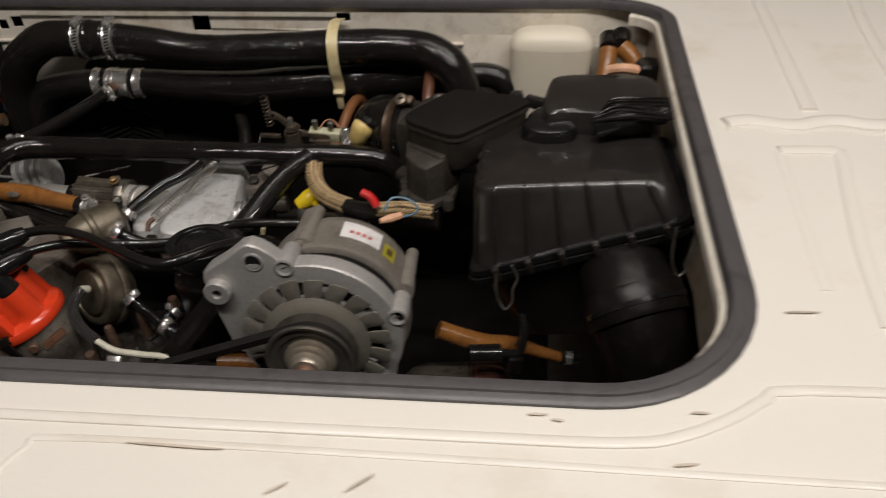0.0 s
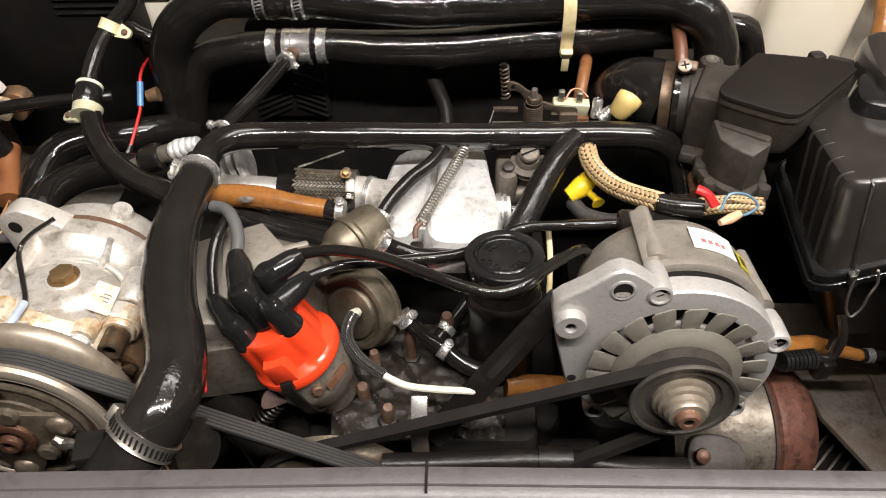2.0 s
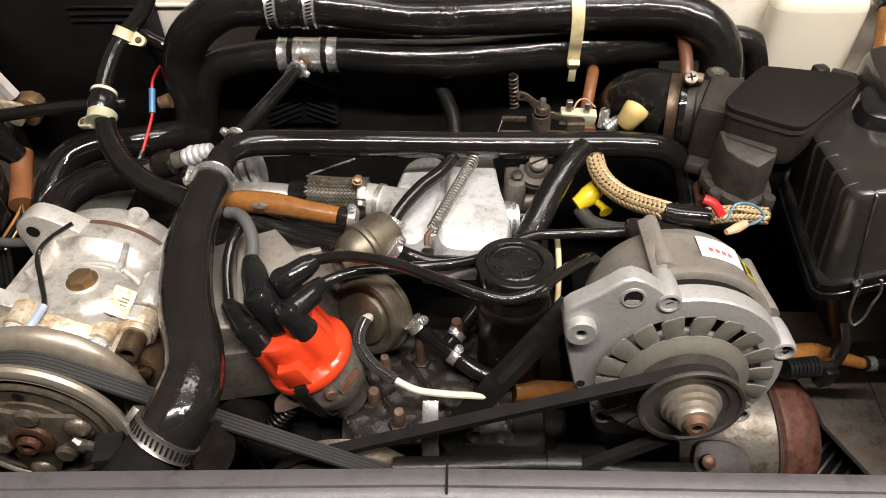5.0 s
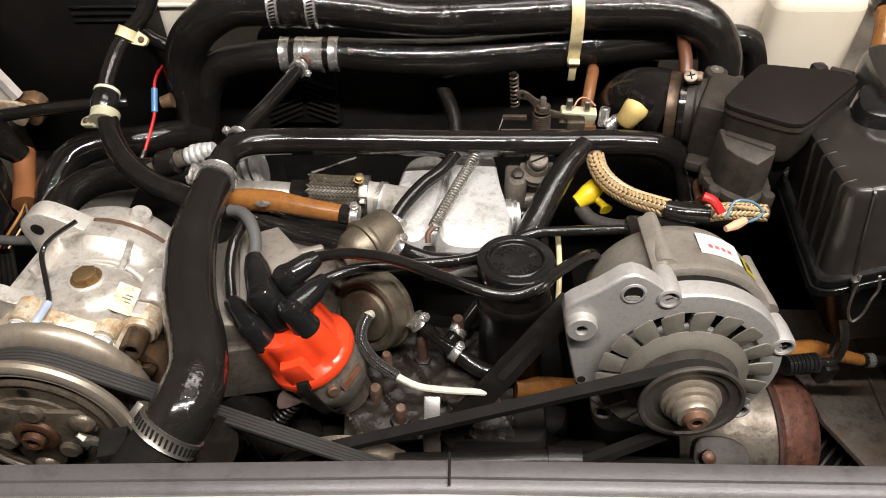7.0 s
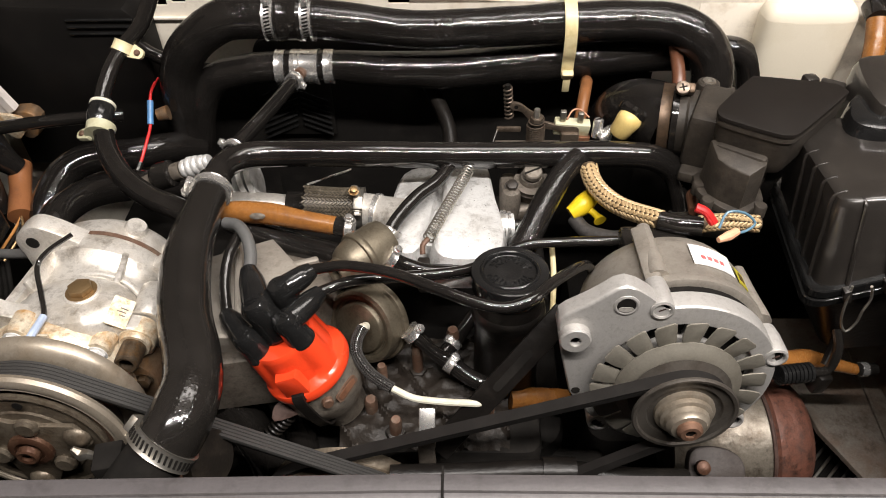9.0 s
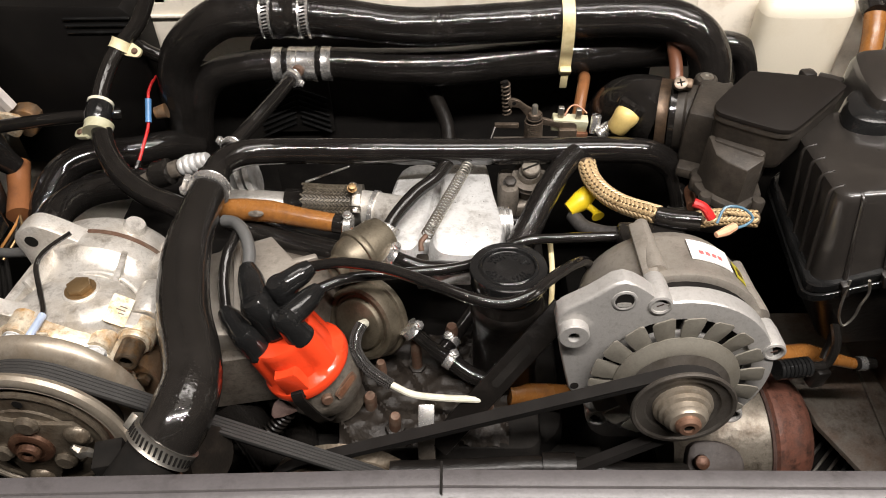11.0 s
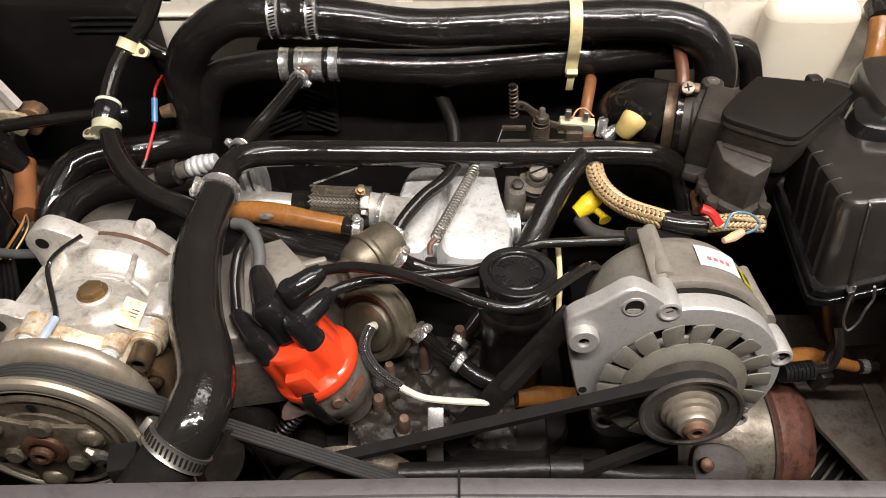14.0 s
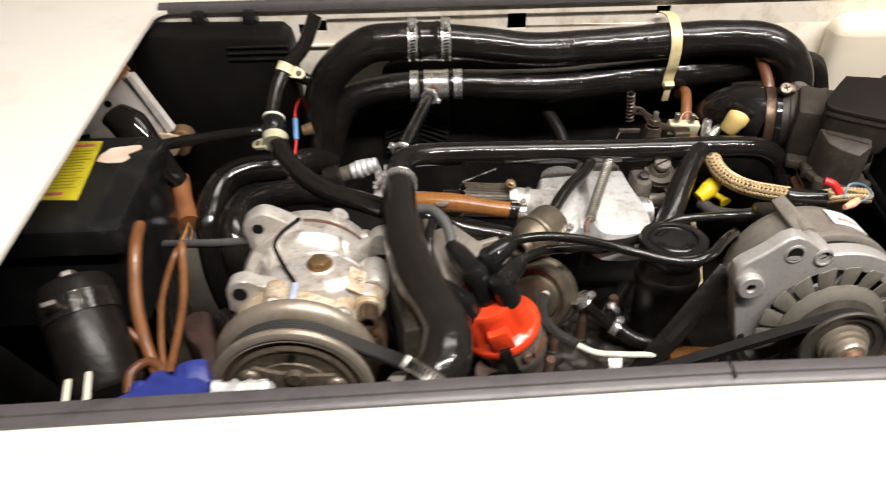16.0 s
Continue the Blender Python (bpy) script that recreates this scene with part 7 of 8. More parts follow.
part("seam", prism([(-0.03 + (x + 0.03) * 0.99, 0.575 + (y - 0.575) * 0.985) for x, y in top], -0.0050, -0.0002, slope, 0.0006), meter_body, meter)
part("snout", lathe([(0.020, 0.0), (0.0305, 0.0), (0.0305, 0.010), (0.0285, 0.012), (0.029, 0.030), (0.033, 0.046), (0.020, 0.046)], axis_frame((-0.098, 0.629, -0.075), (1.0, -0.30, 0.10)), 40), meter_body, meter)
part("snout_block", box((0.042, 0.058, 0.050), pose(-0.070, 0.602, -0.064, 0, 0, -24), 0.005), meter_body, meter)
part("snout_foot", box((0.034, 0.050, 0.010), pose(-0.078, 0.588, -0.0905, 0, 0, -24), 0.003), meter_body, meter)
part("knob", lathe([(0, -0.032), (0.0105, -0.032), (0.0100, -0.004), (0.0094, -0.001), (0.0080, 0.0), (0, 0.0)], pose(-0.0665, 0.6540, -0.0505), 26), meter_body, meter, "round cast boss")
part("knob_screw", lathe([(0, 0), (0.0060, 0), (0.0056, 0.0012), (0.0030, 0.0014), (0.0026, 0.0006), (0, 0.0006)], pose(-0.0665, 0.6540, -0.0505), 20), steel_dull, meter)
part("connector_hood", prism([(-0.0885, 0.5620), (-0.0870, 0.5420), (-0.0800, 0.5330), (-0.0670, 0.5225), (-0.0520, 0.5320), (-0.0480, 0.5650)], -0.088, -0.0500, Matrix(((1, 0, 0, 0), (0, 1, 0, 0), (0.12, 0.20, 1, -0.097), (0, 0, 0, 1))), 0.0016, 0.97), meter_body, meter)
part("hood_flange", prism(smooth_outline([(-0.0925, 0.5420), (-0.0935, 0.5560), (-0.0880, 0.5700), (-0.0460, 0.5700), (-0.0430, 0.5420), (-0.0470, 0.5300), (-0.0560, 0.5240), (-0.0660, 0.5160), (-0.0800, 0.5250)], 3), -0.0900, -0.0835, Matrix(), 0.002), meter_body, meter)
for x, y in ((-0.0905, 0.5540), (-0.0885, 0.5335), (-0.0490, 0.5265)):
    part("flange_lug", lathe([(0, -0.0930), (0.0052, -0.0930), (0.0052, -0.0835), (0.0044, -0.0822), (0, -0.0820)], pose(x, y, 0), 18), meter_body, meter)
part("body_web", box((0.040, 0.030, 0.040), pose(-0.062, 0.556, -0.064, 0, 0, -34), 0.004), meter_body, meter)
part("plug", box((0.034, 0.026, 0.03), pose(-0.072, 0.538, -0.105, 12, 0, -8), 0.004), boxplastic, meter)
part("edge_clip", box((0.02, 0.008, 0.012), pose(0.028, 0.630, -0.042, 0, 0, -30), 0.002), boxplastic, meter)
part("lug", box((0.012, 0.012, 0.014), pose(0.010, 0.634, -0.040, 0, 0, 10), 0.003), boxplastic, meter)
bandc = thing("meter_clamp", (-0.108, 0.631, -0.077), "rusty wide clamp at the meter inlet", "clamp")
part("band", clamp_into(bmesh.new(), (-0.1045, 0.6305, -0.0755), (1.0, -0.30, 0.10), 0.0318, 0.009), clamp_brown, bandc)
part("rubber_ring", lathe([(0.024, 0.002), (0.0325, 0.002), (0.0325, 0.007), (0.024, 0.007)], axis_frame((-0.101, 0.630, -0.0755), (1.0, -0.30, 0.10)), 36), wet, bandc)
sm = axis_frame((-0.1000, 0.6190, -0.0345), (-0.15, -0.62, 0.77))
part("screw_block", box((0.015, 0.009, 0.010), sm @ Matrix.Translation((0.003, 0.002, -0.007)), 0.002), clamp_brown, bandc)
head = part("screw", lathe([(0, -0.003), (0.0058, -0.003), (0.0060, 0.0), (0.0054, 0.0016), (0.0030, 0.0022), (0, 0.0022)], sm, 22), linkage_steel, bandc, "cross-head clamp screw")
for turn in (20, 110):
    part("cross_slot", box((0.0064, 0.0013, 0.0008), sm @ Matrix.Rotation(radians(turn), 4, "Z") @ Matrix.Translation((0, 0, 0.0021)), 0), black_and_shade, head)
boot = thing("intake_boot", (-0.13, 0.65, -0.09), "wrinkled glossy black rubber intake boot", "hose")
part("boot_wall", tube([(-0.102, 0.630, -0.0755), (-0.113, 0.639, -0.0745), (-0.127, 0.655, -0.081), (-0.138, 0.674, -0.102), (-0.143, 0.685, -0.14)], [0.0305, 0.0300, 0.0275, 0.0255, 0.025], 30, 0.004, 0.10), knit, boot)

# ---- air cleaner box ----
abox = thing("air_cleaner", (0.06, 0.55, -0.28), "large black plastic air cleaner box with wire clips", "air cleaner")
def quad_ring(bm, corners, r, arch=0.0, n=6):
    """A closed ring with round corners on four given corner points (front left, front right, back right, back left)."""
    a, b, c, d = (Vector(q) for q in corners)
    out = []
    for u, v in rounded(0.0, 0.0, 1.0, 1.0, r, n):
        p = (a * (1 - u) + b * u) * (1 - v) + (d * (1 - u) + c * u) * v
        out.append(bm.verts.new(p + Vector((0, 0, arch * 4 * u * (1 - u)))))
    return out


def loft(rings_of):
    bm = bmesh.new()
    rows = [quad_ring(bm, *q) for q in rings_of]
    for lo, hi in zip(rows, rows[1:]):
        for i in range(len(lo)):
            bm.faces.new((lo[i], lo[(i + 1) % len(lo)], hi[(i + 1) % len(lo)], hi[i]))
    bm.faces.new(rows[0][::-1]), bm.faces.new(rows[-1])
    bmesh.ops.recalc_face_normals(bm, faces=bm.faces)
    return bm


def shrink(corners, by, dz=0.0):
    mid = sum((Vector(q) for q in corners), Vector()) / 4
    out = []
    for q in corners:
        v = Vector(q) - mid
        out.append(mid + v * (1 - by / Vector((v.x, v.y, 0)).length) + Vector((0, 0, dz)))
    return out


LID_LOW = [(-0.0235, 0.4545, -0.1060), (0.1455, 0.4620, -0.0490), (0.1430, 0.590, -0.0560), (-0.0090, 0.590, -0.1120)]
LID_TOP = [(-0.0220, 0.4725, -0.0350), (0.1300, 0.4770, -0.0275), (0.1320, 0.590, -0.0420), (-0.0200, 0.590, -0.0470)]
LID_MID = [Vector(a).lerp(Vector(b), 0.90) for a, b in zip(LID_LOW, LID_TOP)]
lid = part("lid", loft([(LID_LOW, 0.10), (LID_MID, 0.10, 0.004), (shrink(LID_TOP, 0.0008, -0.0015), 0.10, 0.0050), (shrink(LID_TOP, 0.0028), 0.10, 0.0055), (shrink(LID_TOP, 0.0070, 0.0012), 0.11, 0.0058), (shrink(LID_TOP, 0.03, 0.0016), 0.12, 0.0058)]), boxplastic, abox)


def on_lid(u, v, t):
    lo, hi = LID_LOW, LID_TOP
    p = [Vector(a).lerp(Vector(b), t) for a, b in zip(lo, hi)]
    q = (p[0] * (1 - u) + p[1] * u) * (1 - v) + (p[3] * (1 - u) + p[2] * u) * v
    return q + Vector((0, 0, 0.005 * t * 4 * u * (1 - u)))


for k in range(6):
    u = 0.10 + 0.155 * k
    part("lid_rib", tube([on_lid(u - 0.01, 0.05, 1.005), on_lid(u, 0.0, 0.955), on_lid(u + 0.004, -0.004, 0.75), on_lid(u + 0.02, -0.004, 0.03)], [0.0008, 0.0017, 0.0017, 0.0020], 8), boxplastic, lid)
for k in range(4):
    v = 0.13 + 0.155 * k
    part("lid_rib", tube([on_lid(0.05, v - 0.01, 1.01), on_lid(0.0, v, 0.955), on_lid(-0.004, v, 0.75), on_lid(-0.004, v, 0.03)], [0.0008, 0.0016, 0.0016, 0.0018], 8), boxplastic, lid)
rim_up = shrink(LID_LOW, -0.0060)
part("rim", loft([(shrink(rim_up, 0.006, -0.0045), 0.09), (shrink(rim_up, 0.0, -0.0040), 0.09), (shrink(rim_up, 0.0, 0.0020), 0.09), (shrink(rim_up, 0.0012, 0.0030), 0.09), (shrink(rim_up, 0.0065, 0.0030), 0.09)]), shiny_plastic, abox, "glossy joint rim of the lid")
part("rim", loft([(shrink(rim_up, 0.006, -0.0135), 0.09), (shrink(rim_up, -0.0008, -0.0130), 0.09), (shrink(rim_up, -0.0012, -0.0065), 0.09), (shrink(rim_up, 0.0010, -0.0055), 0.09), (shrink(rim_up, 0.0065, -0.0055), 0.09)]), shiny_plastic, abox, "glossy rim of the lower half")
for k in range(6):
    u = 0.10 + 0.155 * k
    p = on_lid(u + 0.02, -0.045, 0.0)
    part("rim_block", box((0.0050, 0.0065, 0.013), pose(p.x, p.y + 0.001, p.z - 0.0035, 0, -18, 2), 0.0008), boxplastic, abox)
BODY_UP = shrink(LID_LOW, 0.004, -0.0100)
BODY_LOW = [(0.022, 0.476, -0.200), (0.132, 0.478, -0.190), (0.130, 0.575, -0.190), (0.022, 0.575, -0.200)]
part("lower_body", loft([(shrink(BODY_LOW, 0.012, -0.004), 0.14), (BODY_LOW, 0.14), ([Vector(a).lerp(Vector(b), 0.75) for a, b in zip(BODY_LOW, BODY_UP)], 0.12), (BODY_UP, 0.10)]), black_paint, abox)
part("outlet_hump", prism(smooth_outline([(0.030, 0.566), (0.034, 0.622), (0.050, 0.644), (0.118, 0.646), (0.140, 0.636), (0.144, 0.60), (0.12, 0.565), (0.055, 0.566)], 4), -0.14, -0.016, Matrix(), 0.008, 0.94), boxplastic, abox)
part("hump_ridge", prism(smooth_outline([(0.010, 0.560), (0.030, 0.545), (0.062, 0.552), (0.066, 0.59), (0.045, 0.606), (0.022, 0.596)], 4), -0.08, -0.026, Matrix(), 0.007, 0.85), shiny_plastic, abox)


def wire_clip(x, zt):
    c = part("wire_clip", tube([(x - 0.008, 0.4495, zt), (x - 0.0085, 0.4455, zt - 0.020), (x - 0.0055, 0.4445, zt - 0.035), (x, 0.443, zt - 0.043), (x + 0.0055, 0.4445, zt - 0.035), (x + 0.0055, 0.4450, zt - 0.022), (x + 0.009, 0.4480, zt - 0.012), (x + 0.004, 0.4475, zt + 0.002)], 0.0010, 8), steel_dull, abox, "bent steel wire clip")
    return c


wire_clip(0.0045, -0.092)
wire_clip(0.1395, -0.048)
part("crumpled_tape", tube([(0.075, 0.552, -0.022), (0.10, 0.556, -0.016), (0.135, 0.566, -0.018)], 0.0085, 12, 0.004, 0.3), shiny_plastic, abox, "crumpled black tape")
loom = thing("wire_loom", (0.10, 0.57, -0.02), "thin black wires lying over the air box", "wiring")
for k in range(7):
    y = 0.546 + 0.0055 * k
    part("wire", tube([(0.070 + 0.003 * k, y, -0.014), (0.095, y + 0.004 * math.sin(k), -0.009 + 0.001 * (k % 3)), (0.125, y + 0.004, -0.011), (0.147, 0.556 + 0.006 * k, -0.016)], 0.0014, 8), wet, loom)
bel = thing("intake_bellows", (0.150, 0.385, -0.28), "glossy black ribbed intake duct under the air box", "hose")
DUCT = [(0.098, 0.492, -0.112), (0.101, 0.462, -0.108), (0.108, 0.433, -0.116), (0.119, 0.414, -0.143), (0.136, 0.396, -0.205), (0.147, 0.384, -0.28)]
part("tube_wall", tube(DUCT, [0.0365, 0.0370, 0.0375, 0.0365, 0.0345, 0.0340], 40, 0.004, 0.02), black_paint, bel)
duct_path = spline(DUCT, 0.0085)[0]
for k in range(13, len(duct_path) - 1):
    d = duct_path[k + 1] - duct_path[k - 1]
    part("rib", lathe([(0.030, -0.0020), (0.0366, -0.0018), (0.0374, 0.0), (0.0366, 0.0018), (0.030, 0.0020)], axis_frame(duct_path[k], d), 36), black_paint, bel)
dm = axis_frame(DUCT[2], Vector(DUCT[1]) - Vector(DUCT[3]))
part("collar", lathe([(0.034, -0.014), (0.0400, -0.013), (0.0408, -0.011), (0.0408, 0.011), (0.0400, 0.013), (0.034, 0.014)], dm, 44), black_paint, bel, "smooth black collar")
part("collar_band", lathe([(0.040, -0.0045), (0.0418, -0.0040), (0.0418, 0.0000), (0.040, 0.0005)], dm, 44), shiny_plastic, bel)

rp = thing("ribbed_panel", (-0.467, 0.758, -0.15), "black ribbed insulation panel behind the hoses", "panel")
part("panel", box((0.080, 0.005, 0.070), pose(-0.462, 0.7595, -0.145), 0.002), black_and_shade, rp)
for k in range(9):
    part("rib", box((0.044, 0.003, 0.0022), pose(-0.483 + 0.001 * k, 0.7560, -0.175 + 0.0072 * k, 0, -24, 0), 0.0008), shiny_plastic, rp)
for k in range(7):
    part("rib", box((0.034, 0.003, 0.0022), pose(-0.441, 0.7560, -0.172 + 0.0072 * k, 0, 24, 0), 0.0008), shiny_plastic, rp)
hose("thin_hose", [(-0.735, 0.655, -0.100), (-0.705, 0.660, -0.098), (-0.665, 0.664, -0.095), (-0.628, 0.668, -0.094), (-0.610, 0.676, -0.098)], 0.0062, wet, "thin glossy black hose above the heater hoses")
solid("rusty_stub", tube([(-0.588, 0.700, -0.114), (-0.577, 0.702, -0.112)], [0.0055, 0.0070], 14, 0.004, 0.2), rust_brown, "corroded brown stub behind the breather", "stub")

stay = thing("corroded_stay", (-0.742, 0.70, -0.13), "tan corroded pipe stay behind the heater hoses", "bracket")
part("plate", prism(smooth_outline([(-0.752, -0.110), (-0.742, -0.108), (-0.724, -0.112), (-0.722, -0.122), (-0.733, -0.137), (-0.742, -0.134), (-0.749, -0.124)], 2), -0.696, -0.692, XZP, 0.001), corroded, stay)
part("foot", prism(smooth_outline([(-0.742, -0.116), (-0.722, -0.110), (-0.712, -0.120), (-0.720, -0.140), (-0.734, -0.142)], 2), -0.716, -0.700, XZP, 0.003), rust_brown, stay)

# ---- bottle and pipes at the bulkhead ----
bot = thing("expansion_bottle", (0.053, 0.745, -0.20), "milky white plastic expansion bottle", "bottle")
BF = axis_frame((0.0463, 0.7490, -0.0360), (0, 0, 1)) @ Matrix.Diagonal((1.03, 0.72, 1.0, 1))


def tank_into(bm, sections, m, seg=64):
    """Lofts softly squared sections (height, half width, half depth) along the local z of m."""
    rings = []
    for h, a, b in sections:
        ring = []
        for k in range(seg):
            c, d = math.cos(2 * math.pi * k / seg), math.sin(2 * math.pi * k / seg)
            ring.append(bm.verts.new(m @ Vector((math.copysign(a * abs(c) ** 0.62, c), math.copysign(b * abs(d) ** 0.62, d), h))))
        rings.append(ring)
    for a, b in zip(rings, rings[1:]):
        for k in range(seg):
            q = (k + 1) % seg
            bm.faces.new((a[k], a[q], b[q], b[k]))
    bm.faces.new(rings[0][::-1])
    bm.faces.new(rings[-1])
    bmesh.ops.recalc_face_normals(bm, faces=bm.faces)
    return bm


part("shoulder", tank_into(bmesh.new(), [(0.0000, 0.0428, 0.0280), (0.0040, 0.0420, 0.0274), (0.0085, 0.0398, 0.0256), (0.0125, 0.0360, 0.0226), (0.0155, 0.0305, 0.0184), (0.0174, 0.0235, 0.0135), (0.0182, 0.0140, 0.0080)], BF), bottle_white, bot)
part("body", tank_into(bmesh.new(), [(-0.160, 0.036, 0.022), (-0.150, 0.0405, 0.0262), (-0.020, 0.0428, 0.0278), (-0.0040, 0.0430, 0.0282), (-0.0002, 0.0429, 0.0281)], BF), bottle_white, bot)
for k, pts in enumerate(([(0.105, 0.735, -0.035), (0.103, 0.72, -0.05), (0.100, 0.705, -0.075), (0.10, 0.70, -0.12)], [(0.118, 0.738, -0.033), (0.132, 0.728, -0.045), (0.140, 0.712, -0.07), (0.142, 0.70, -0.12)])):
    p = thing("amber_pipe", pts[0], "amber sleeved wiring rising behind the air box", "wiring", "amber wiring")
    part("sleeve", tube(pts, 0.0095, 14, 0.004, 0.05), amber, p)
    part("tape_end", tube([pts[0], Vector(pts[0]) + Vector((0.002, 0.02, 0.004))], 0.0105, 12, 0.004, 0.1), satin, p)
solid("sleeve_collar", lathe([(0, -0.010), (0.0135, -0.010), (0.0135, 0.008), (0.011, 0.010), (0, 0.010)], axis_frame((0.142, 0.70, -0.042), (0, 0, 1)), 22), satin, "black rubber collar on the amber wiring", "collar")
solid("peach_sleeve", tube([(0.098, 0.672, -0.028), (0.112, 0.668, -0.024), (0.126, 0.672, -0.028)], 0.005, 10), peach_wire, "peach-coloured sleeve on the air box", "wiring")

# ---- exhaust side, low down ----
exh = thing("exhaust_can", (-0.03, 0.45, -0.40), "half silver half rusty exhaust canister", "exhaust")
EM = axis_frame((-0.089, 0.444, -0.294), (1, 0.05, 0.02)) @ Matrix.Scale(1.13, 4)
part("silver_shell", lathe([(0, -0.012), (0.030, -0.010), (0.046, 0.006), (0.050, 0.020), (0.0505, 0.060), (0, 0.060)], EM, 40), heat_shield, exh, "dull stained heat-shield half")
part("rusty_shell", lathe([(0, 0.059), (0.0515, 0.059), (0.0535, 0.061), (0.0535, 0.065), (0.0525, 0.067), (0.0512, 0.076), (0.0475, 0.085), (0.040, 0.092), (0.024, 0.096), (0, 0.097)], EM, 48), exhaust_rust, exh, "flaking rusty half")
part("bolt", lathe([(0, 0), (0.0066, 0), (0.0070, 0.0015), (0.0062, 0.0050), (0.0035, 0.0062), (0, 0.0064)], axis_frame((-0.100, 0.373, -0.213), (0, -0.5, 0.8)) @ Matrix.Scale(0.85, 4), 14), hub_rust, exh, "rounded rusty bolt head")
part("bracket", prism(smooth_outline([(-0.021, -0.012), (-0.018, 0.013), (-0.004, 0.019), (0.014, 0.017), (0.027, 0.008), (0.030, -0.008), (0.020, -0.020), (-0.010, -0.021)], 3), -0.010, 0.0, axis_frame((-0.091, 0.376, -0.217), (0, -0.5, 0.8)) @ Matrix.Diagonal((0.86, 0.80, 1.0, 1)), 0.003), flange_grime, exh, "grimy flange")
part("seam_band", lathe([(0.0500, 0.0560), (0.0522, 0.0562), (0.0530, 0.0575), (0.0522, 0.0588), (0.0500, 0.0590)], EM, 48), rusty_dark, exh, "dark crimped seam")
cable = thing("sleeved_cable", CABLE[1], "amber sleeved cable with a crimped black end", "wiring")
part("sleeve", tube([(-0.055, 0.462, -0.182)] + CABLE, [0.0085, 0.0092, 0.0080, 0.0060, 0.005], 14, 0.004, 0.05), amber, cable)
part("end", tube(CABLE_T, [0.006, 0.005], 12), satin, cable)
part("ferrule", tube([(0.063, 0.4765, -0.2285), (0.069, 0.477, -0.229)], 0.0065, 12), steel, cable)
cond = thing("corrugated_sleeve", COND[0], "short ribbed black sleeve beside the exhaust", "wiring")
for k in range(8):
    f = k / 7
    p = Vector(COND[0]).lerp(Vector(COND[1]), f)
    part("ring", lathe([(0.004, -0.0014), (0.0085, -0.0014), (0.0085, 0.0014), (0.004, 0.0014)], axis_frame(p, Vector(COND[1]) - Vector(COND[0])), 18), shiny_plastic, cond)
part("tail", tube([COND[1], (0.018, 0.455, -0.20), (0.022, 0.462, -0.18), (0.018, 0.480, -0.16)], 0.004, 10), satin, cond)
part("block", box((0.014, 0.012, 0.020), pose(0.014, 0.452, -0.212, 0, 10, 15), 0.003), black_paint, cond)
solid("thin_wire", tube([(0.020, 0.500, -0.150), (0.026, 0.486, -0.165), (0.026, 0.474, -0.185), (0.018, 0.460, -0.200)], 0.0040, 10), black_paint, "black wire curving down behind the alternator", "wire")
tray = thing("side_tray", (0.10, 0.50, -0.40), "dusty grey sheet-metal tray under the air box", "tray")
part("panel", prism([(0.054, 0.530), (0.058, 0.510), (0.0625, 0.478), (0.078, 0.446), (0.094, 0.413), (0.106, 0.36), (0.110, 0.30), (0.182, 0.30), (0.182, 0.62), (0.058, 0.62)], -0.336, -0.330, Matrix(), 0.002), tray_grey, tray)
part("fold", box((0.003, 0.20, 0.004), pose(0.1235, 0.50, -0.3288, 0, 0, -2), 0.001), tray_grey, tray)
solid("rusty_bar", box((0.010, 0.16, 0.05), pose(0.150, 0.47, -0.304, 0, 0, 5), 0.002), rusty, "rusty upright bar on the tray", "bar")
grille = thing("finned_plate", (0.03, 0.42, -0.45), "black ribbed plate between exhaust and tray", "plate")
part("plate", box((0.16, 0.22, 0.006), pose(0.075, 0.44, -0.388), 0.001), black_and_shade, grille)
for k in range(12):
    part("fin", box((0.062, 0.0028, 0.010), pose(0.076 + 0.0030 * k, 0.490 - 0.0105 * k, -0.380, 0, 0, 44), 0.0008), steel_dull, grille)

# ---- left end of the bay ----
hb = thing("heater_box", (-0.67, 0.74, -0.19), "large matt black plastic box at the bulkhead", "box")
part("body", prism([(-0.765, -0.20), (-0.594, -0.20), (-0.592, -0.040), (-0.595, -0.024), (-0.603, -0.016), (-0.740, -0.013), (-0.762, -0.030)], -0.768, -0.730, Matrix(((1, 0, 0, 0), (0, 0, -1, 0), (0, 1, 0, 0), (0, 0, 0, 1))), 0.006), deep_black, hb)
for z in (-0.027, -0.034, -0.041):
    part("moulded_rib", box((0.064, 0.004, 0.0022), pose(-0.628, 0.7295, z), 0.001), shiny_plastic, hb)
for x in (-0.693, -0.638):
    part("hook", box((0.016, 0.012, 0.022), pose(x, 0.765, -0.012), 0.004), shiny_plastic, hb)
fb = thing("fuse_box", (-0.76, 0.53, -0.15), "black battery box with a yellow warning label", "box")
part("lid", prism(rounded(-0.86, 0.452, -0.700, 0.595, 0.008), -0.075, -0.050, Matrix(), 0.004), shiny_plastic, fb)
part("body", prism(rounded(-0.855, 0.458, -0.706, 0.588, 0.006), -0.16, -0.075, Matrix()), shiny_plastic, fb)
lb = part("warning_label", prism([(-0.795, 0.497), (-0.746, 0.494), (-0.753, 0.586), (-0.800, 0.588)], -0.0502, -0.0494, Matrix()), label_yellow, fb, "yellow warning label")
text_bars(lb, label_ink, pose(-0.773, 0.541, -0.0492, 0, 0, 3), [(0.002 * (k % 2), 0.028 - 0.0048 * k, 0.036 - 0.005 * (k % 3), 0.0012) for k in range(13)], "print_bar")
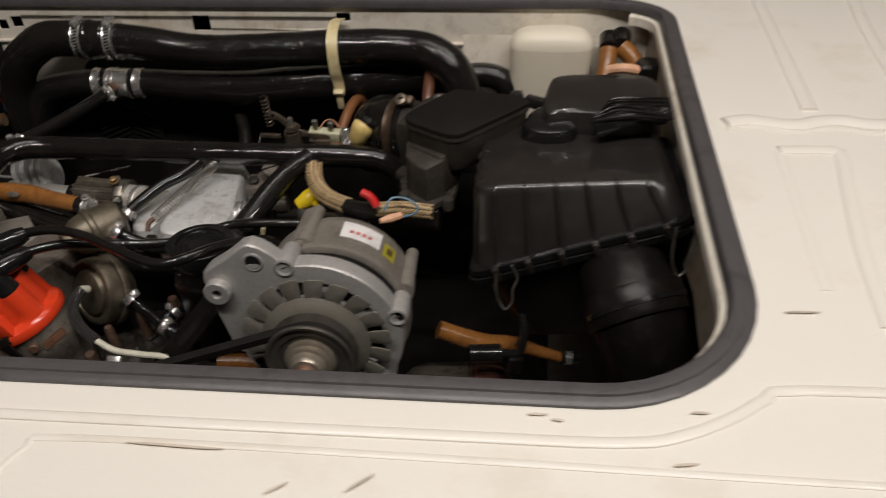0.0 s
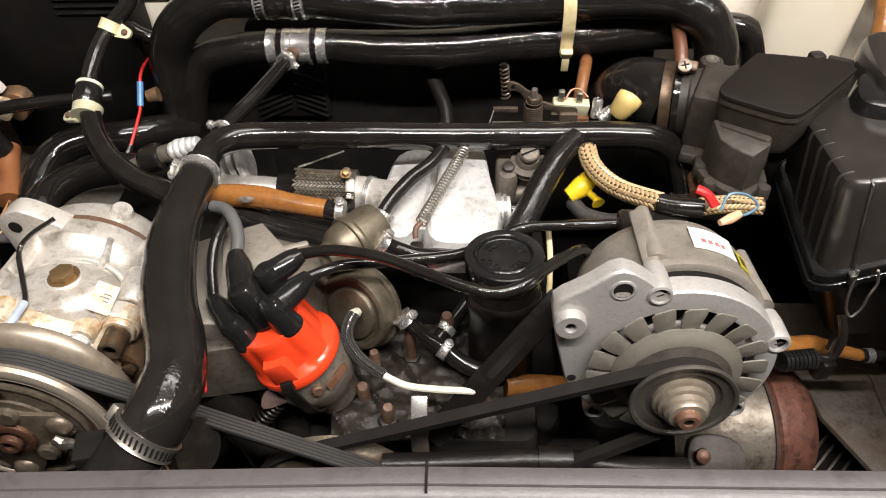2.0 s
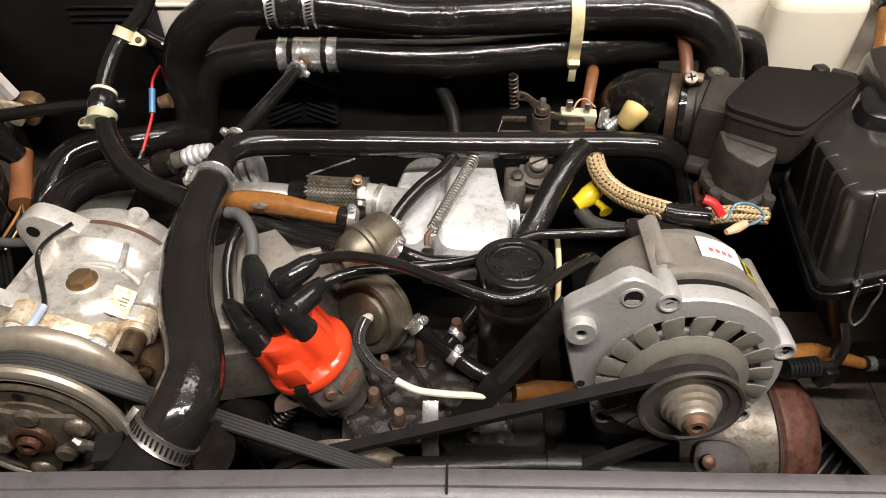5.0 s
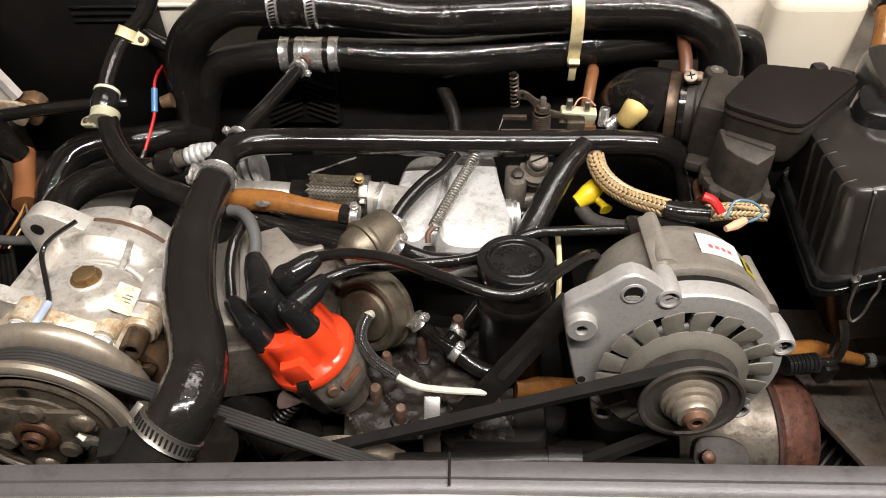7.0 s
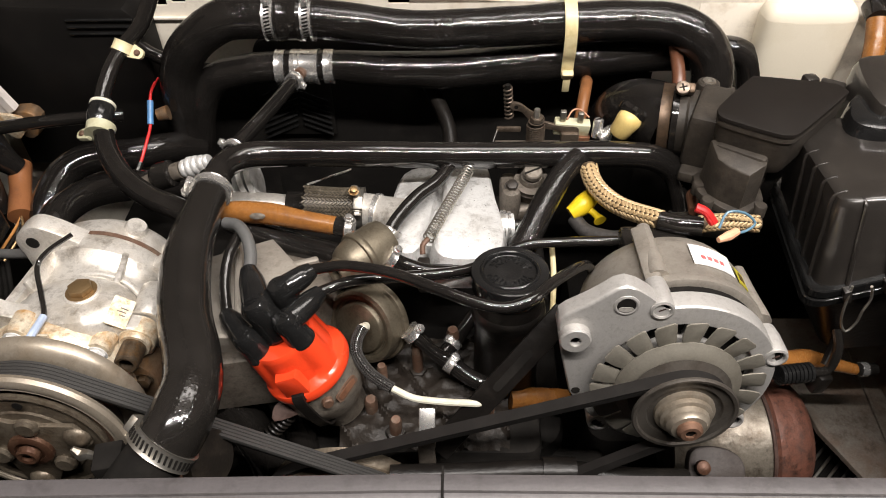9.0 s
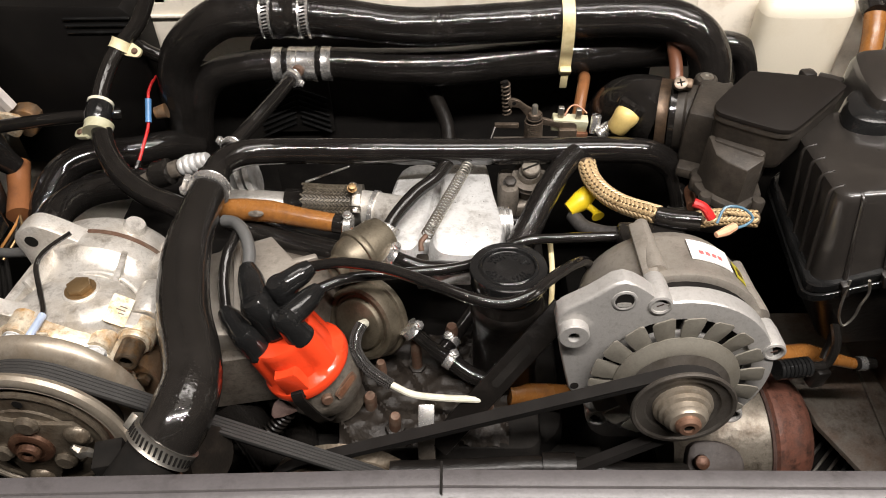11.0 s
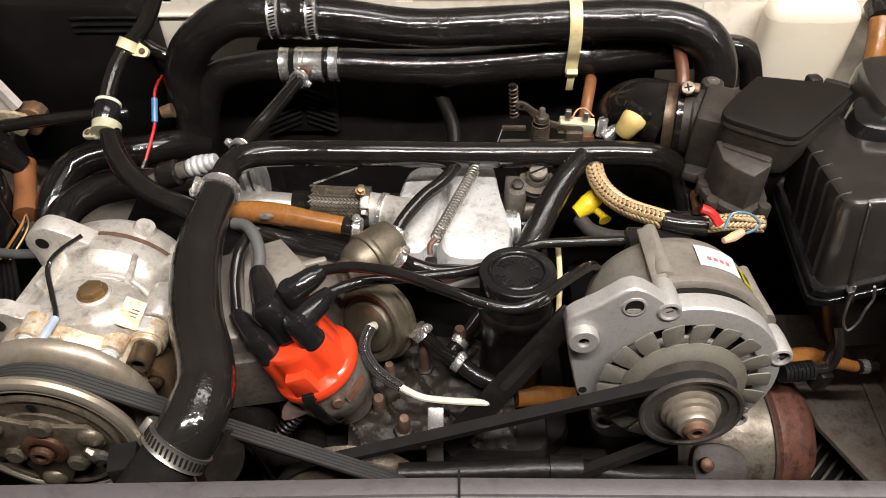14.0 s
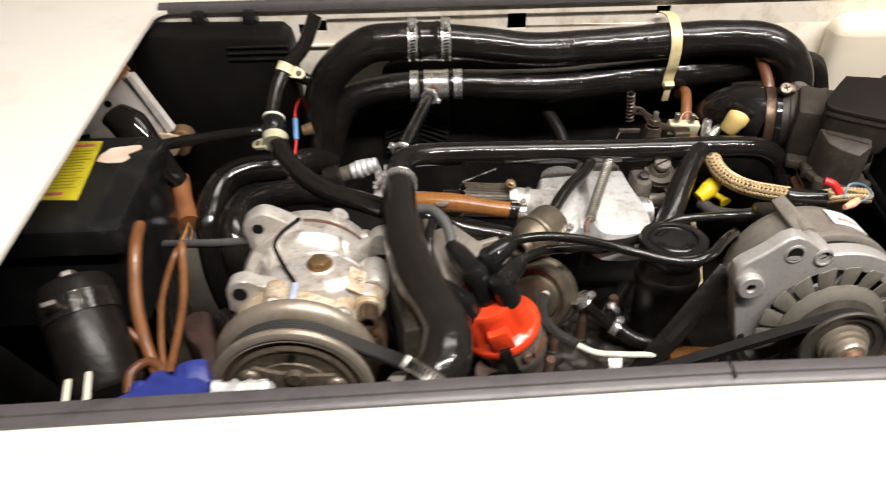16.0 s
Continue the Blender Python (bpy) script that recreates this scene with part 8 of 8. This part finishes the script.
text_bars(lb, label_red, pose(-0.773, 0.541, -0.0491, 0, 0, 3), [(0.004, 0.037, 0.026, 0.004), (-0.004, -0.038, 0.028, 0.004)], "print_bar")
part("torn_label", prism(smooth_outline([(-0.748, 0.552), (-0.726, 0.549), (-0.720, 0.557), (-0.723, 0.563), (-0.714, 0.570), (-0.716, 0.577), (-0.728, 0.575), (-0.742, 0.572)], 2), -0.0502, -0.0492, Matrix()), paper, fb, "torn pale paper label")
loomb = thing("plug_cluster", (-0.715, 0.64, -0.16), "cluster of black plugs and wires beside the box", "connector")
part("tape_wrap", tube([(-0.772, 0.664, -0.066), (-0.757, 0.655, -0.078), (-0.741, 0.648, -0.098), (-0.728, 0.645, -0.122), (-0.720, 0.648, -0.140)], [0.014, 0.019, 0.018, 0.014, 0.011], 22, 0.003, 0.35), wet, loomb, "crumpled glossy black tape")
part("tape_wrap", tube([(-0.775, 0.625, -0.085), (-0.755, 0.622, -0.105), (-0.738, 0.618, -0.135), (-0.730, 0.612, -0.165)], [0.016, 0.018, 0.015, 0.012], 22, 0.003, 0.35), wet, loomb, "crumpled glossy black tape")
part("pale_tag", prism(smooth_outline([(-0.7530, -0.116), (-0.7440, -0.128), (-0.7425, -0.140), (-0.7500, -0.156), (-0.7560, -0.150), (-0.7500, -0.133)], 2), -0.604, -0.601, XZP, 0.0006), corroded, loomb, "pale tan tag between the wires")
for k in range(4):
    part("wire", tube([(-0.745 + 0.006 * k, 0.62, -0.12), (-0.726 + 0.005 * k, 0.56, -0.19), (-0.71 + 0.007 * k, 0.50, -0.22)], 0.0024, 8), black_and_shade, loomb)
sleeve = thing("brown_boot", BROWN_BOOT[1], "brown rubber boot over wiring", "boot")
part("boot", tube(BROWN_BOOT, [0.0112, 0.0100, 0.0118], 18, 0.004, 0.05), boot_brown, sleeve)
for k, mat in enumerate((brass, satin, rust_edge)):
    part("wire", tube([BROWN_BOOT[2], (-0.698 - 0.004 * k, 0.585, -0.166), (-0.706 - 0.005 * k, 0.555, -0.176)], 0.0014, 8), mat, sleeve)
for run, mat, r in ((WIRE_BR_A, tan_sheath, 0.0048), (WIRE_BR_B, tan_sheath, 0.0024), (WIRE_BR_C, tan_sheath, 0.0032), (WIRE_BR_D, tan_sheath, 0.0026)):
    hose("brown_wire", run, r, mat, "brown sheathed wire hanging beside the compressor", "wire", "brown wires", 12)
hose("grey_cable", [(-0.695, 0.515, -0.118), (-0.660, 0.490, -0.098), (-0.628, 0.474, -0.085), (-0.598, 0.468, -0.078)], 0.0038, grey_lead, "grey cable running to the compressor", "cable")
hose("compressor_wire", COMPWIRE, 0.0018, satin, "thin black wire taped over the compressor", "wire", seg=8)
solid("blue_connector", tube([COMPWIRE[4], COMPWIRE[5], tuple(Vector(COMPWIRE[5]) + Vector((-0.003, -0.006, -0.004)))], 0.0026, 10), pale_blue, "pale blue crimp on the compressor wire", "connector")
coil = thing("ignition_coil", (-0.735, 0.40, -0.20), "glossy black cylindrical ignition coil in a clamp", "ignition coil")
IM = axis_frame((-0.700, 0.352, -0.115), (-0.30, 0.62, 0.45))
part("can", lathe([(0, -0.01), (0.026, -0.01), (0.0285, -0.006), (0.0285, 0.075), (0.026, 0.080), (0, 0.080)], IM, 36), black_paint, coil)
part("clamp_band", lathe([(0.0286, 0.050), (0.0298, 0.050), (0.0298, 0.066), (0.0286, 0.066)], IM, 36), satin, coil)
part("clamp_tab", box((0.010, 0.030, 0.004), IM @ Matrix.Translation((0.014, 0.027, 0.058)), 0.001), dirt_grey, coil)
part("terminal", hexbolt_into(bmesh.new(), IM @ Vector((0, 0.01, 0.080)), IM.to_3x3() @ Vector((0, 0, 1)), 0.006, 0.008), steel_dull, coil)
rag = thing("plastic_scoop", (-0.645, 0.325, -0.11), "crumpled blue plastic cap by the compressor", "cap")
bm = prism(smooth_outline([(-0.648, 0.264), (-0.6450, 0.284), (-0.634, 0.2955), (-0.618, 0.2995), (-0.6055, 0.309), (-0.599, 0.306), (-0.5935, 0.296), (-0.587, 0.2755), (-0.587, 0.262)], 3), -0.075, -0.040, Matrix(), 0.007, 0.9)
bmesh.ops.subdivide_edges(bm, edges=bm.edges[:], cuts=1, use_grid_fill=True)
for v in bm.verts:
    v.co += Vector((math.sin(v.co.y * 510 + v.co.x * 230), math.sin(v.co.x * 430), math.sin(v.co.x * 380 + v.co.y * 300))) * 0.0016
part("cap_body", bm, blue_rag, rag)
part("cap_tab", box((0.016, 0.02, 0.012), pose(-0.603, 0.296, -0.046, 15, 10, 20), 0.004), blue_rag, rag)
part("copper_coil", tube([(-0.650, 0.296, -0.062), (-0.652, 0.310, -0.058), (-0.642, 0.318, -0.056), (-0.632, 0.312, -0.058), (-0.630, 0.300, -0.062)], 0.0034, 12), brown_rubber, rag)
foil = thing("crinkled_foil", (-0.592, 0.300, -0.10), "crinkled silvery foil fitting", "fitting")
bm = bmesh.new()
for k in range(9):
    lathe_into(bm, [(0.002, -0.003), (random.uniform(0.004, 0.008), -0.003), (random.uniform(0.005, 0.0085), 0.002), (0.002, 0.003)], axis_frame((-0.584 + 0.0040 * k, 0.276 - 0.0004 * k, -0.037), (1, random.uniform(-0.4, 0.4), random.uniform(-0.4, 0.4))), 9)
part("foil_body", bm, alu_bright, foil)["kind"] = "stuff"
# Pale bars modelled in place of glints on the black wires.
for a, b in (((-0.7040, 0.300, -0.092), (-0.7115, 0.334, -0.090)), ((-0.6910, 0.306, -0.092), (-0.7005, 0.346, -0.090))):
    m, ln = bar_frame(a, b)
    solid("pale_strap", box((ln, 0.0045, 0.003), m, 0.001), white_nylon, "thin pale bar standing for a glint beside the ignition coil", "strap", "pale straps")
lump = thing("corroded_bracket", (-0.638, 0.395, -0.14), "rust-brown corroded bracket behind the compressor", "bracket")
part("plate", prism(smooth_outline([(-0.658, 0.428), (-0.640, 0.432), (-0.630, 0.405), (-0.616, 0.372), (-0.626, 0.362), (-0.640, 0.388), (-0.655, 0.405)], 3), -0.160, -0.122, Matrix(), 0.006), rusty_dark, lump)
flg = thing("pump_flange", (-0.448, 0.325, -0.16), "pale alloy pump flange with a red-brown gasket", "flange")
fm = axis_frame((-0.452, 0.330, -0.128), (0.85, -0.25, 0.35))
part("flange_body", lathe([(0, -0.030), (0.026, -0.030), (0.024, -0.010), (0.020, 0.0), (0, 0.0)], fm, 30), alu_old, flg)
part("gasket", lathe([(0, 0.0), (0.0215, 0.0), (0.0215, 0.0030), (0, 0.0030)], fm, 30), rusty, flg)
part("cover", lathe([(0, 0.003), (0.0200, 0.003), (0.0185, 0.010), (0, 0.012)], fm, 30), dark_iron, flg)
solid("angle_bracket", box((0.016, 0.018, 0.045), pose(-0.4875, 0.303, -0.100, 0, 0, 12), 0.001), black_and_shade, "small black bracket by the front hose", "bracket")
crumple = thing("foil_scrap", (-0.517, 0.319, -0.108), "small crumpled scrap of dull foil beside the clutch plate", "foil")
part("scrap", tube([(-0.5235, 0.320, -0.1010), (-0.5190, 0.319, -0.1060), (-0.5130, 0.318, -0.1030), (-0.5090, 0.319, -0.1090)], [0.0020, 0.0038, 0.0030, 0.0022], 9, 0.002, 0.6), steel_dull, crumple)
solid("steel_tab", box((0.012, 0.006, 0.02), pose(-0.506, 0.300, -0.120), 0.001), steel, "bright steel tab under the pulley", "bracket")
for k, pts in enumerate(([(-0.46, 0.40, -0.17), (-0.44, 0.385, -0.20), (-0.43, 0.375, -0.26)], [(-0.425, 0.41, -0.16), (-0.41, 0.395, -0.20), (-0.405, 0.38, -0.25)], [(-0.66, 0.50, -0.20), (-0.62, 0.46, -0.22), (-0.58, 0.42, -0.24)])):
    hose("dark_hose", pts, (0.016, 0.012, 0.012, 0.006, 0.006)[k], satin, "dull black hose low in the engine bay", group="low dark hoses")
solid("red_thin_wire", tube([(-0.4500, 0.4200, -0.128), (-0.4555, 0.4100, -0.130), (-0.4585, 0.3990, -0.131), (-0.4530, 0.3740, -0.134)], 0.0009, 6), red_wire, "thin red wire beside the front hose", "wire")
sp2 = thing("linkage_spring", (-0.418, 0.378, -0.175), "small greasy coil spring under the distributor", "spring")
part("coil", coil_into(bmesh.new(), (-0.425, 0.372, -0.172), (-0.408, 0.382, -0.158), 0.005, 0.0012, 7), black_paint, sp2)
part("anchor", prism(smooth_outline([(-0.012, -0.004), (-0.008, 0.006), (0.004, 0.008), (0.012, 0.002), (0.008, -0.006)], 3), 0, 0.003, pose(-0.4085, 0.3825, -0.152, 35, 0, 30), 0.0008), rusty_dark, sp2, "rusty anchor plate")
